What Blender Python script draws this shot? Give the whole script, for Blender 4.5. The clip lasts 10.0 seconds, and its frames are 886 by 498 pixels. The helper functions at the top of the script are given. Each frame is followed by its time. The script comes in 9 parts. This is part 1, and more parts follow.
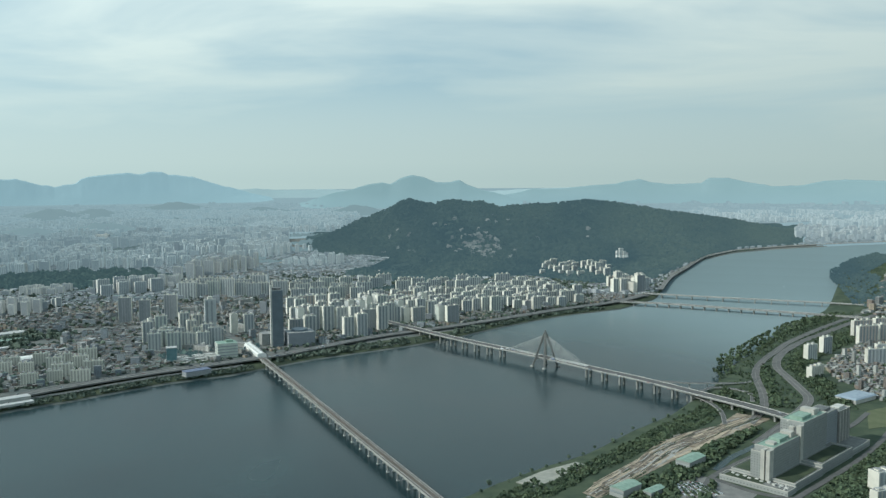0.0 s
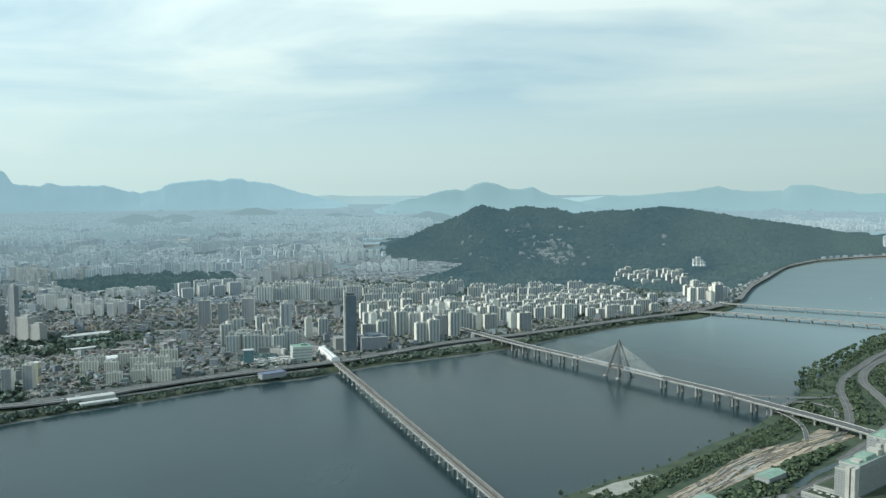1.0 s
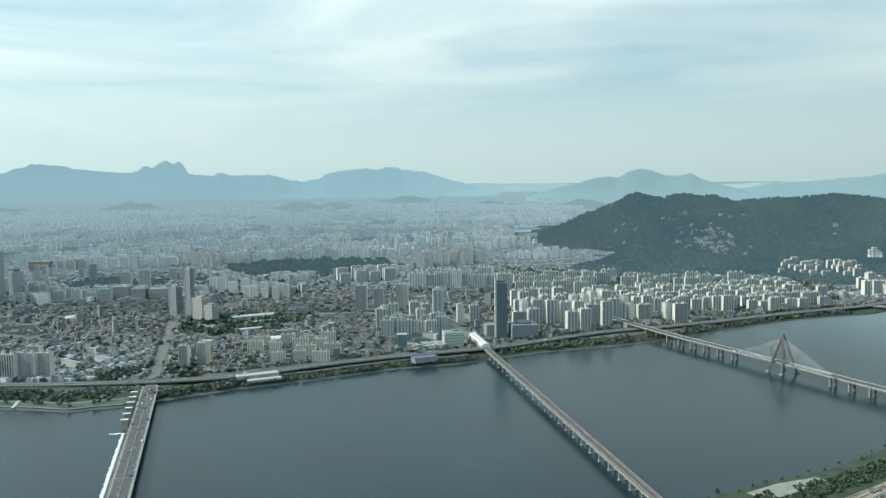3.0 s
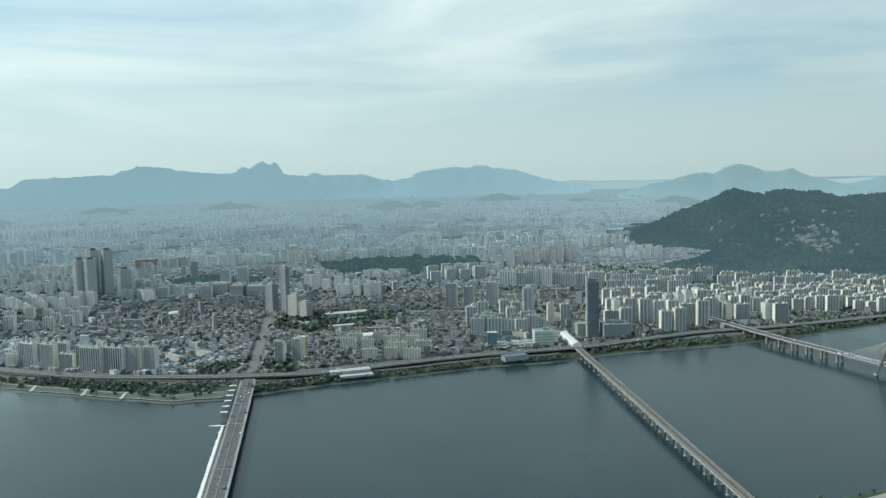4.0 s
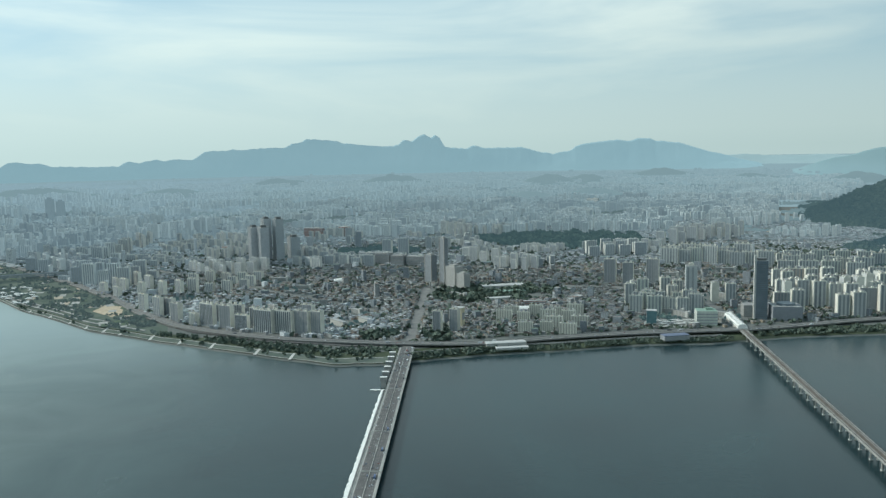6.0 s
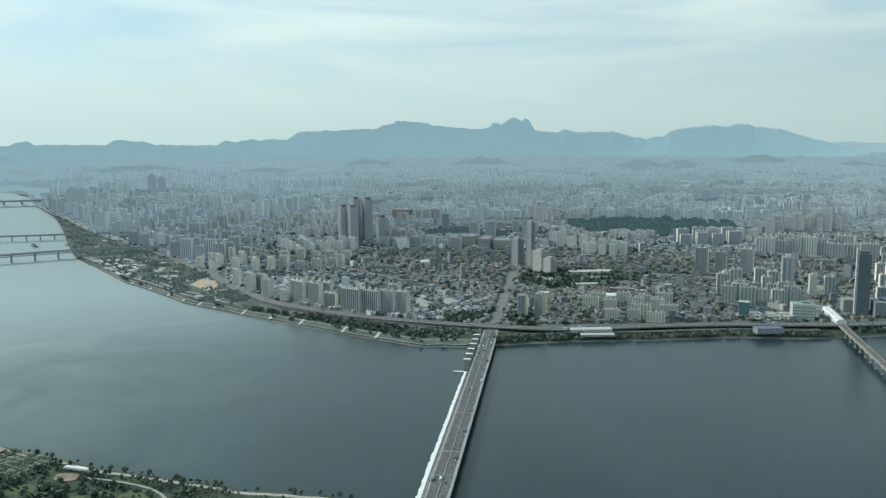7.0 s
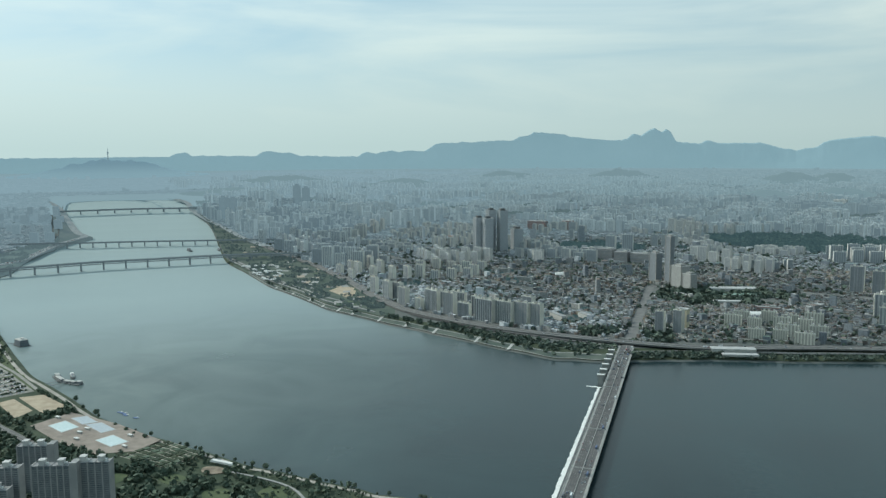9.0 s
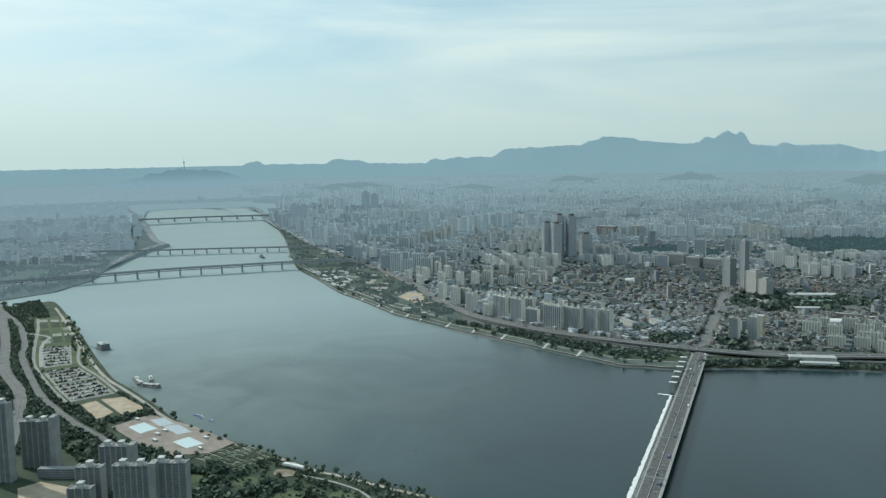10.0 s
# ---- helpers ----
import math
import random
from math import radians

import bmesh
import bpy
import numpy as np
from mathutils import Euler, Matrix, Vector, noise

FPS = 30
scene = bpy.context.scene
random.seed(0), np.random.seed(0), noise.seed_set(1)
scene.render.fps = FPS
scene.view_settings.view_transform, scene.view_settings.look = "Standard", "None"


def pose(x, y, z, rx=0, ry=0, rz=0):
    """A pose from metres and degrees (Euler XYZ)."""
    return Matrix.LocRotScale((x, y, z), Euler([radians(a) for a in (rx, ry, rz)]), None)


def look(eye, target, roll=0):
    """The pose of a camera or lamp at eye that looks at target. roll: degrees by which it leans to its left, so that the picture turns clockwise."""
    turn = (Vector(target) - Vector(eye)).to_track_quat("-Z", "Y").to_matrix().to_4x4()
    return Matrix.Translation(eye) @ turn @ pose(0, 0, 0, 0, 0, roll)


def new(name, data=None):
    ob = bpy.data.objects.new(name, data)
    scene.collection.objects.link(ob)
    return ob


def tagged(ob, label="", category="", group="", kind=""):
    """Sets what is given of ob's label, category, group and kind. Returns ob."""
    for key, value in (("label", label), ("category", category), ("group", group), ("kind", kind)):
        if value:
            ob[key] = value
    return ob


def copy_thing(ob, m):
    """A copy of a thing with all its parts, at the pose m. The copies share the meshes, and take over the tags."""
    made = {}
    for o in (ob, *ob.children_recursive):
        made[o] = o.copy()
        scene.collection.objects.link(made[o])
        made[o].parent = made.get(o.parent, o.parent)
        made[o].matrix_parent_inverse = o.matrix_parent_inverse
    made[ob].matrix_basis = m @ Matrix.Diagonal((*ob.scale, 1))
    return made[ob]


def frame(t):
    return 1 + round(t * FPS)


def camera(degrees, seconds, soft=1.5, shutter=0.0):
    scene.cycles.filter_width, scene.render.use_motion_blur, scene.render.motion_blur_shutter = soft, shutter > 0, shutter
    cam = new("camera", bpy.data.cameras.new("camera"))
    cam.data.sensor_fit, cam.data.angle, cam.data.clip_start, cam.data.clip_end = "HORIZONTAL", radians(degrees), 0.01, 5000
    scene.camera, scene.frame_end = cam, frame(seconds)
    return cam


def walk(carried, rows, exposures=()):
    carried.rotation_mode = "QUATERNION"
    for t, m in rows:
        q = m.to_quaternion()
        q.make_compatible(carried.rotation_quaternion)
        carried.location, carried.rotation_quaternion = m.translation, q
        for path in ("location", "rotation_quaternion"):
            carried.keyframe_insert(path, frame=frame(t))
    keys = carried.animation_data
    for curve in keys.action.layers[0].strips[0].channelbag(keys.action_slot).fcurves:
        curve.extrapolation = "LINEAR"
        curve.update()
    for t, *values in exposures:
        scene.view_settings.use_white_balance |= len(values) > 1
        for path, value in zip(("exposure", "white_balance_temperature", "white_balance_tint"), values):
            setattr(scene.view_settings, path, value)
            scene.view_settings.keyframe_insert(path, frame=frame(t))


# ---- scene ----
# World: x east, y north, z up from the river's surface; the eye stands 495 m up in a tower.
EYE = 495.0
cam = camera(55.6, 10.0, 1.4)
ROWS = [  # seconds, turn to the left of north, pitch, lean to the left
    (0.0, 0.43, -4.80, -0.30),
    (0.5, 3.46, -4.51, -0.23),
    (1.0, 5.38, -4.32, -0.22),
    (1.5, 7.85, -4.56, -0.25),
    (2.0, 10.34, -4.65, -0.41),
    (3.5, 18.70, -5.22, -0.86),
    (4.0, 21.86, -5.12, -1.22),
    (4.5, 24.93, -5.04, -1.46),
    (5.0, 27.71, -5.14, -1.63),
    (5.5, 30.12, -5.95, -1.47),
    (7.0, 38.64, -7.81, -0.32),
    (7.5, 41.84, -8.00, -0.21),
    (8.0, 44.29, -7.63, -0.25),
    (8.5, 46.47, -7.15, -0.41),
    (9.0, 47.86, -6.99, -0.34),
    (9.5, 49.99, -6.85, -0.68),
    (10.0, 52.51, -6.53, -1.08),
]


def row_pose(yaw, pitch, lean):
    a, b = radians(yaw), radians(pitch)
    ahead = Vector((-math.sin(a) * math.cos(b), math.cos(a) * math.cos(b), math.sin(b)))
    eye = Vector((-math.sin(a) * 0.4, math.cos(a) * 0.4, EYE))
    return look(eye, eye + ahead * 100.0, lean)


walk(cam, [(t, row_pose(yaw, pitch, lean)) for t, yaw, pitch, lean in ROWS], [(t, e, 6290, 4.5) for t, e in (
    (0.0, 0.13), (0.5, 0.31), (1.5, 0.35), (2.0, 0.34), (3.5, 0.31), (4.0, 0.18), (4.5, 0.13), (5.0, 0.11), (5.5, 0.09), (7.0, 0.14), (7.5, 0.06), (8.0, 0.11), (8.5, 0.15), (9.0, -0.02), (9.5, 0.03), (10.0, 0.02))])

# ---- world and sun ----
SUN_AZ, SUN_EL = -110.0, 37.0  # degrees east of north, degrees up


def make_world():
    w = bpy.data.worlds.new("sky")
    scene.world = w
    w.use_nodes = True
    nt = w.node_tree
    nt.nodes.clear()
    N, L = nt.nodes.new, nt.links.new
    out, bg = N("ShaderNodeOutputWorld"), N("ShaderNodeBackground")
    sky = N("ShaderNodeTexSky")
    sky.sky_type, sky.sun_disc = "NISHITA", False
    sky.sun_elevation, sky.sun_rotation = radians(SUN_EL), radians(SUN_AZ)
    sky.air_density, sky.dust_density, sky.ozone_density = 1.0, 1.5, 3.0
    dim = N("ShaderNodeVectorMath")
    dim.operation = "SCALE"
    dim.inputs["Scale"].default_value = 0.12
    L(sky.outputs[0], dim.inputs[0])
    blue = N("ShaderNodeMix")  # the clear patches: blue sky seen through thin high haze
    blue.data_type = "RGBA"
    blue.inputs["Factor"].default_value = 0.7
    L(dim.outputs[0], blue.inputs["A"])
    blue.inputs["B"].default_value = (0.43, 0.62, 0.69, 1)
    tc, sep = N("ShaderNodeTexCoord"), N("ShaderNodeSeparateXYZ")
    L(tc.outputs["Generated"], sep.inputs[0])
    mp = N("ShaderNodeMapping")
    mp.inputs["Scale"].default_value = (1.6, 1.6, 8.5)
    mp.inputs["Rotation"].default_value = (0.03, -0.02, 0.4)
    mp.inputs["Location"].default_value = (1.7, 0.4, 0.35)
    L(tc.outputs["Generated"], mp.inputs[0])
    n1 = N("ShaderNodeTexNoise")
    n1.inputs["Scale"].default_value, n1.inputs["Detail"].default_value = 1.25, 5.5
    n1.inputs["Roughness"].default_value, n1.inputs["Distortion"].default_value = 0.52, 0.5
    L(mp.outputs[0], n1.inputs["Vector"])
    cr = N("ShaderNodeValToRGB")
    cr.color_ramp.elements[0].position, cr.color_ramp.elements[0].color = 0.38, (0.12, 0.12, 0.12, 1)
    cr.color_ramp.elements[1].position, cr.color_ramp.elements[1].color = 0.62, (1, 1, 1, 1)
    L(n1.outputs["Fac"], cr.inputs[0])
    # thin cloud gets whiter upwards, grey-green haze lies at the horizon
    el = N("ShaderNodeMapRange")
    el.inputs["From Min"].default_value, el.inputs["From Max"].default_value = 0.0, 0.22
    L(sep.outputs["Z"], el.inputs["Value"])
    veil = N("ShaderNodeMix")
    veil.data_type = "RGBA"
    veil.inputs["A"].default_value = (0.50, 0.62, 0.61, 1)
    veil.inputs["B"].default_value = (0.80, 0.91, 0.895, 1)
    L(el.outputs["Result"], veil.inputs["Factor"])
    high, dome = N("ShaderNodeMapRange"), N("ShaderNodeMix")  # clearer, deeper sky overhead
    high.inputs["From Min"].default_value, high.inputs["From Max"].default_value = 0.24, 0.62
    L(sep.outputs["Z"], high.inputs["Value"])
    dome.data_type = "RGBA"
    L(high.outputs["Result"], dome.inputs["Factor"])
    L(veil.outputs["Result"], dome.inputs["A"])
    dome.inputs["B"].default_value = (0.45, 0.57, 0.66, 1)
    low = N("ShaderNodeMapRange")  # clear patches only well above the horizon
    low.inputs["From Min"].default_value, low.inputs["From Max"].default_value = 0.02, 0.12
    low.inputs["To Min"].default_value, low.inputs["To Max"].default_value = 1.0, 0.0
    L(sep.outputs["Z"], low.inputs["Value"])
    mx = N("ShaderNodeMath")
    mx.operation = "MAXIMUM"
    L(cr.outputs[0], mx.inputs[0])
    L(low.outputs["Result"], mx.inputs[1])
    mix = N("ShaderNodeMix")
    mix.data_type = "RGBA"
    L(mx.outputs[0], mix.inputs["Factor"])
    L(blue.outputs["Result"], mix.inputs["A"])
    L(dome.outputs["Result"], mix.inputs["B"])
    # the sky is lighter towards the sun's side
    side, sd = N("ShaderNodeVectorMath"), N("ShaderNodeMapRange")
    side.operation = "DOT_PRODUCT"
    side.inputs[1].default_value = (math.sin(radians(SUN_AZ)), math.cos(radians(SUN_AZ)), 0.0)
    L(tc.outputs["Generated"], side.inputs[0])
    sd.inputs["From Min"].default_value, sd.inputs["From Max"].default_value = -1.0, 1.0
    sd.inputs["To Min"].default_value, sd.inputs["To Max"].default_value = 0.70, 1.17
    L(side.outputs["Value"], sd.inputs["Value"])
    tint = N("ShaderNodeVectorMath")
    tint.operation = "SCALE"
    L(mix.outputs["Result"], tint.inputs[0])
    L(sd.outputs["Result"], tint.inputs["Scale"])
    L(tint.outputs[0], bg.inputs["Color"])
    bg.inputs["Strength"].default_value = 1.0
    L(bg.outputs[0], out.inputs[0])


make_world()
sun_data = bpy.data.lights.new("sun", "SUN")
sun_data.energy, sun_data.angle, sun_data.color = 2.9, radians(1.2), (1.0, 0.95, 0.86)
sun = new("sun", sun_data)
_sd = Vector((math.sin(radians(SUN_AZ)) * math.cos(radians(SUN_EL)), math.cos(radians(SUN_AZ)) * math.cos(radians(SUN_EL)), math.sin(radians(SUN_EL))))
sun.matrix_world = look(_sd * 3000, (0, 0, 0))


# ---- materials ----
def mat(name, c1, c2=None, scale=0.05, rough=0.8, detail=4.0, spec=0.3, metal=0.0, island=0.0, bump=0.0, bump_scale=0.3, obj=0.0):
    """A surface of two blended tones at one scale with fine grain over it; island / obj: lightness that varies from piece to piece."""
    m = bpy.data.materials.new(name)
    m.use_nodes = True
    nt = m.node_tree
    N, L = nt.nodes.new, nt.links.new
    b = nt.nodes["Principled BSDF"]
    b.inputs["Roughness"].default_value, b.inputs["Metallic"].default_value = rough, metal
    b.inputs["Specular IOR Level"].default_value = spec
    tc = N("ShaderNodeTexCoord")
    geo = N("ShaderNodeNewGeometry")
    n = N("ShaderNodeTexNoise")
    n.inputs["Scale"].default_value, n.inputs["Detail"].default_value = scale, detail
    L(geo.outputs["Position"], n.inputs["Vector"])
    r = N("ShaderNodeValToRGB")
    r.color_ramp.elements[0].position, r.color_ramp.elements[1].position = 0.35, 0.65
    r.color_ramp.elements[0].color = (*c1, 1)
    r.color_ramp.elements[1].color = (*(c2 or c1), 1)
    L(n.outputs["Fac"], r.inputs[0])
    col = r.outputs[0]
    for src, amount in ((geo.outputs["Random Per Island"], island), (None, obj)):
        if amount:
            if src is None:
                src = N("ShaderNodeObjectInfo").outputs["Random"]
            mr = N("ShaderNodeMapRange")
            mr.inputs["To Min"].default_value, mr.inputs["To Max"].default_value = 1 - amount, 1 + amount
            L(src, mr.inputs["Value"])
            sc = N("ShaderNodeVectorMath")
            sc.operation = "SCALE"
            L(col, sc.inputs[0])
            L(mr.outputs[0], sc.inputs["Scale"])
            col = sc.outputs[0]
    L(col, b.inputs["Base Color"])
    if bump:
        bn, bp = N("ShaderNodeTexNoise"), N("ShaderNodeBump")
        bn.inputs["Scale"].default_value, bn.inputs["Detail"].default_value = bump_scale, 5
        L(geo.outputs["Position"], bn.inputs["Vector"])
        bp.inputs["Strength"].default_value = bump
        bp.inputs["Distance"].default_value = 1.0
        L(bn.outputs["Fac"], bp.inputs["Height"])
        L(bp.outputs[0], b.inputs["Normal"])
    return m


def ramp_mat(name, stops, rough=0.85, jitter=0.0, floors=0.0, obj=False, floor_h=2.9, dark=0.45):
    """Wall paint that differs from house to house (a ramp read by a random value), with rows of darker openings storey by storey."""
    m = bpy.data.materials.new(name)
    m.use_nodes = True
    nt = m.node_tree
    N, L = nt.nodes.new, nt.links.new
    b = nt.nodes["Principled BSDF"]
    b.inputs["Roughness"].default_value = rough
    b.inputs["Specular IOR Level"].default_value = 0.25
    geo = N("ShaderNodeNewGeometry")
    src = N("ShaderNodeObjectInfo").outputs["Random"] if obj else geo.outputs["Random Per Island"]
    r = N("ShaderNodeValToRGB")
    r.color_ramp.interpolation = "CONSTANT"
    els = r.color_ramp.elements
    for i, c in enumerate(stops):
        e = els[0] if i == 0 else (els[1] if i == 1 else els.new(i / len(stops)))
        e.position, e.color = i / len(stops), (c[0] * 0.95, c[1], c[2] * 1.05, 1)
    L(src, r.inputs[0])
    n = N("ShaderNodeTexNoise")
    n.inputs["Scale"].default_value, n.inputs["Detail"].default_value = 0.12, 4
    L(geo.outputs["Position"], n.inputs["Vector"])
    mr = N("ShaderNodeMapRange")
    mr.inputs["To Min"].default_value, mr.inputs["To Max"].default_value = 0.8, 1.15
    L(n.outputs["Fac"], mr.inputs["Value"])
    fac = mr.outputs[0]
    if floors:
        sep = N("ShaderNodeSeparateXYZ")
        L(geo.outputs["Position"], sep.inputs[0])
        ad = N("ShaderNodeMath")  # openings along the wall, storey by storey
        ad.operation = "ADD"
        L(sep.outputs["X"], ad.inputs[0])
        L(sep.outputs["Y"], ad.inputs[1])
        bands = []
        for v, per, cut in ((sep.outputs["Z"], floor_h, 0.45), (ad.outputs[0], 4.6, 0.35)):
            dv, fr, gt = N("ShaderNodeMath"), N("ShaderNodeMath"), N("ShaderNodeMath")
            dv.operation, fr.operation, gt.operation = "DIVIDE", "FRACT", "GREATER_THAN"
            dv.inputs[1].default_value, gt.inputs[1].default_value = per, cut
            L(v, dv.inputs[0])
            L(dv.outputs[0], fr.inputs[0])
            L(fr.outputs[0], gt.inputs[0])
            bands.append(gt.outputs[0])
        mu = N("ShaderNodeMath")
        mu.operation = "MULTIPLY"
        L(bands[0], mu.inputs[0])
        L(bands[1], mu.inputs[1])
        m2 = N("ShaderNodeMapRange")
        m2.inputs["To Min"].default_value, m2.inputs["To Max"].default_value = 1.0, 1.0 - floors * (1 - dark)
        L(mu.outputs[0], m2.inputs["Value"])
        m3 = N("ShaderNodeMath")
        m3.operation = "MULTIPLY"
        L(fac, m3.inputs[0])
        L(m2.outputs[0], m3.inputs[1])
        fac = m3.outputs[0]
    sc = N("ShaderNodeVectorMath")
    sc.operation = "SCALE"
    L(r.outputs[0], sc.inputs[0])
    L(fac, sc.inputs["Scale"])
    L(sc.outputs[0], b.inputs["Base Color"])
    return m


def water_mat():
    m = bpy.data.materials.new("river_water")
    m.use_nodes = True
    nt = m.node_tree
    N, L = nt.nodes.new, nt.links.new
    b = nt.nodes["Principled BSDF"]
    geo = N("ShaderNodeNewGeometry")
    n = N("ShaderNodeTexNoise")
    n.inputs["Scale"].default_value, n.inputs["Detail"].default_value = 0.0022, 5
    n.inputs["Distortion"].default_value = 0.8
    L(geo.outputs["Position"], n.inputs["Vector"])
    r = N("ShaderNodeValToRGB")
    r.color_ramp.elements[0].position, r.color_ramp.elements[0].color = 0.33, (0.013, 0.029, 0.034, 1)
    r.color_ramp.elements[1].position, r.color_ramp.elements[1].color = 0.68, (0.025, 0.050, 0.055, 1)
    L(n.outputs["Fac"], r.inputs[0])
    # haze and sky sheen painted in: paler with distance, palest to the west
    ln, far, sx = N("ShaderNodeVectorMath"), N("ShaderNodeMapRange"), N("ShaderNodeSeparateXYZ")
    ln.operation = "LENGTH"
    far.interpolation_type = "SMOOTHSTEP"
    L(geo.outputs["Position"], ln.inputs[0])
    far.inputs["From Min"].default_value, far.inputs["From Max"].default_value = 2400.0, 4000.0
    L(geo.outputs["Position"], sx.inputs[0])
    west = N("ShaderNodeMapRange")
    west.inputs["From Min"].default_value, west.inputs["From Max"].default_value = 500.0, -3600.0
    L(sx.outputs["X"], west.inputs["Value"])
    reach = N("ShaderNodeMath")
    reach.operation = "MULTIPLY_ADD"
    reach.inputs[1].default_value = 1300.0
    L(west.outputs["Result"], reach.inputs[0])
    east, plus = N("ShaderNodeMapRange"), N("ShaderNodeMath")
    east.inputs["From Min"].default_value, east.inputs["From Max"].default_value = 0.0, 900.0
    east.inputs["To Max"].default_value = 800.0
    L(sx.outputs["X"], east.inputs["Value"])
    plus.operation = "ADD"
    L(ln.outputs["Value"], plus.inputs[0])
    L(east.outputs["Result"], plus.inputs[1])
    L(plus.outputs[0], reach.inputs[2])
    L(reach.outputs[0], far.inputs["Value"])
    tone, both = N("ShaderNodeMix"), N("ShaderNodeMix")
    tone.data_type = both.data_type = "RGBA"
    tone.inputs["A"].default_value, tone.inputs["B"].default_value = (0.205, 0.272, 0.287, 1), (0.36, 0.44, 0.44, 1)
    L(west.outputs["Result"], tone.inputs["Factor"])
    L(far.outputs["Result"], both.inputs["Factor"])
    # below the weir: greener water, with the brighter western sky's reflection painted in
    dn, dm, near = N("ShaderNodeVectorMath"), N("ShaderNodeMapRange"), N("ShaderNodeMix")
    dn.operation = "DOT_PRODUCT"
    dn.inputs[1].default_value = (-0.857, -0.515, 0.0)
    L(geo.outputs["Position"], dn.inputs[0])
    dm.interpolation_type = "SMOOTHSTEP"
    dm.inputs["From Min"].default_value, dm.inputs["From Max"].default_value = 165.0, 1500.0
    L(dn.outputs["Value"], dm.inputs["Value"])
    near.data_type = "RGBA"
    L(dm.outputs["Result"], near.inputs["Factor"])
    L(r.outputs[0], near.inputs["A"])
    blot, pool = N("ShaderNodeTexNoise"), N("ShaderNodeValToRGB")  # lighter and darker patches of that tone
    blot.inputs["Scale"].default_value, blot.inputs["Detail"].default_value = 0.0045, 6
    blot.inputs["Distortion"].default_value = 1.2
    L(geo.outputs["Position"], blot.inputs["Vector"])
    pool.color_ramp.elements[0].position, pool.color_ramp.elements[0].color = 0.32, (0.092, 0.129, 0.122, 1)
    pool.color_ramp.elements[1].position, pool.color_ramp.elements[1].color = 0.66, (0.156, 0.202, 0.188, 1)
    L(blot.outputs["Fac"], pool.inputs[0])
    L(pool.outputs[0], near.inputs["B"])
    L(near.outputs["Result"], both.inputs["A"])
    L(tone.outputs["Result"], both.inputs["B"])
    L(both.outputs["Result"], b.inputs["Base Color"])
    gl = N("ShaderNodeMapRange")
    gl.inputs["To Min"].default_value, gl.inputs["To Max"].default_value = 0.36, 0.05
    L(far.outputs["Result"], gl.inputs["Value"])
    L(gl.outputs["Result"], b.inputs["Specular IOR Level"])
    b.inputs["IOR"].default_value = 1.33
    rr = N("ShaderNodeMapRange")
    rr.inputs["To Min"].default_value, rr.inputs["To Max"].default_value = 0.17, 0.32
    L(n.outputs["Fac"], rr.inputs["Value"])
    L(rr.outputs[0], b.inputs["Roughness"])
    w1, bp = N("ShaderNodeTexNoise"), N("ShaderNodeBump")
    w1.inputs["Scale"].default_value, w1.inputs["Detail"].default_value = 0.09, 6
    w1.inputs["Roughness"].default_value = 0.65
    L(geo.outputs["Position"], w1.inputs["Vector"])
    bp.inputs["Strength"].default_value, bp.inputs["Distance"].default_value = 0.2, 1.0
    L(w1.outputs["Fac"], bp.inputs["Height"])
    level = N("ShaderNodeCombineXYZ")  # level normal for the camera's view, though the drawn-in far sheet slopes up
    level.inputs["Z"].default_value = 1.0
    L(level.outputs[0], bp.inputs["Normal"])
    L(bp.outputs[0], b.inputs["Normal"])
    return m


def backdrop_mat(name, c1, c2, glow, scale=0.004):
    """The distance, many kilometres off: a plain backdrop with haze painted into its colour and emission."""
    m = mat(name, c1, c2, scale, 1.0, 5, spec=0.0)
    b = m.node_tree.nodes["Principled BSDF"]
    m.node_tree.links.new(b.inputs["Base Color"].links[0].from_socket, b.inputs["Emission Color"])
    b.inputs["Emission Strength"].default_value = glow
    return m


AIR = (0.255, 0.362, 0.412)  # haze colour, emitted by whatever distant() treats


# brighter haze colour for the farthest belts
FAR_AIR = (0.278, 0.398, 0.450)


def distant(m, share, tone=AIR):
    """Paints haze into a surface of the backdrop: its own colour is scaled down and that share of the haze colour is
    emitted.
    """
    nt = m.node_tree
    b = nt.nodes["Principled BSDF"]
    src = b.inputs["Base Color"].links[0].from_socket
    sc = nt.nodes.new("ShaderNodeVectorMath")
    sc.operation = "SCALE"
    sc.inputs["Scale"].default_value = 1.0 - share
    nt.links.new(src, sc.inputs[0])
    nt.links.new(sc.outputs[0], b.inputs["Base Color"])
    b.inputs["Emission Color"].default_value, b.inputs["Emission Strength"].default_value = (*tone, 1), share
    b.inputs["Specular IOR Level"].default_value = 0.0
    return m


WATER = water_mat()
GROUND = mat("city_ground", (0.095, 0.112, 0.108), (0.15, 0.16, 0.15), 0.012, 0.95, 6)
# far ground is mostly emitted haze colour
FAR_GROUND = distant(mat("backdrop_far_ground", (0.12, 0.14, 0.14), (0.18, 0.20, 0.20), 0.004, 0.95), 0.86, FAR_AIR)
BED = mat("river_bed", (0.06, 0.07, 0.06), (0.09, 0.09, 0.08), 0.02, 0.95)
GRASS = mat("park_grass", (0.036, 0.056, 0.036), (0.066, 0.088, 0.054), 0.03, 0.95, 6)
SCRUB = mat("riverside_scrub", (0.030, 0.045, 0.028), (0.060, 0.078, 0.045), 0.03, 0.95, 6)
ROAD_PALE = mat("worn_concrete_road", (0.145, 0.15, 0.148), (0.195, 0.198, 0.19), 0.06, 0.9)
ASPHALT = mat("asphalt", (0.085, 0.088, 0.088), (0.12, 0.12, 0.118), 0.08, 0.85)
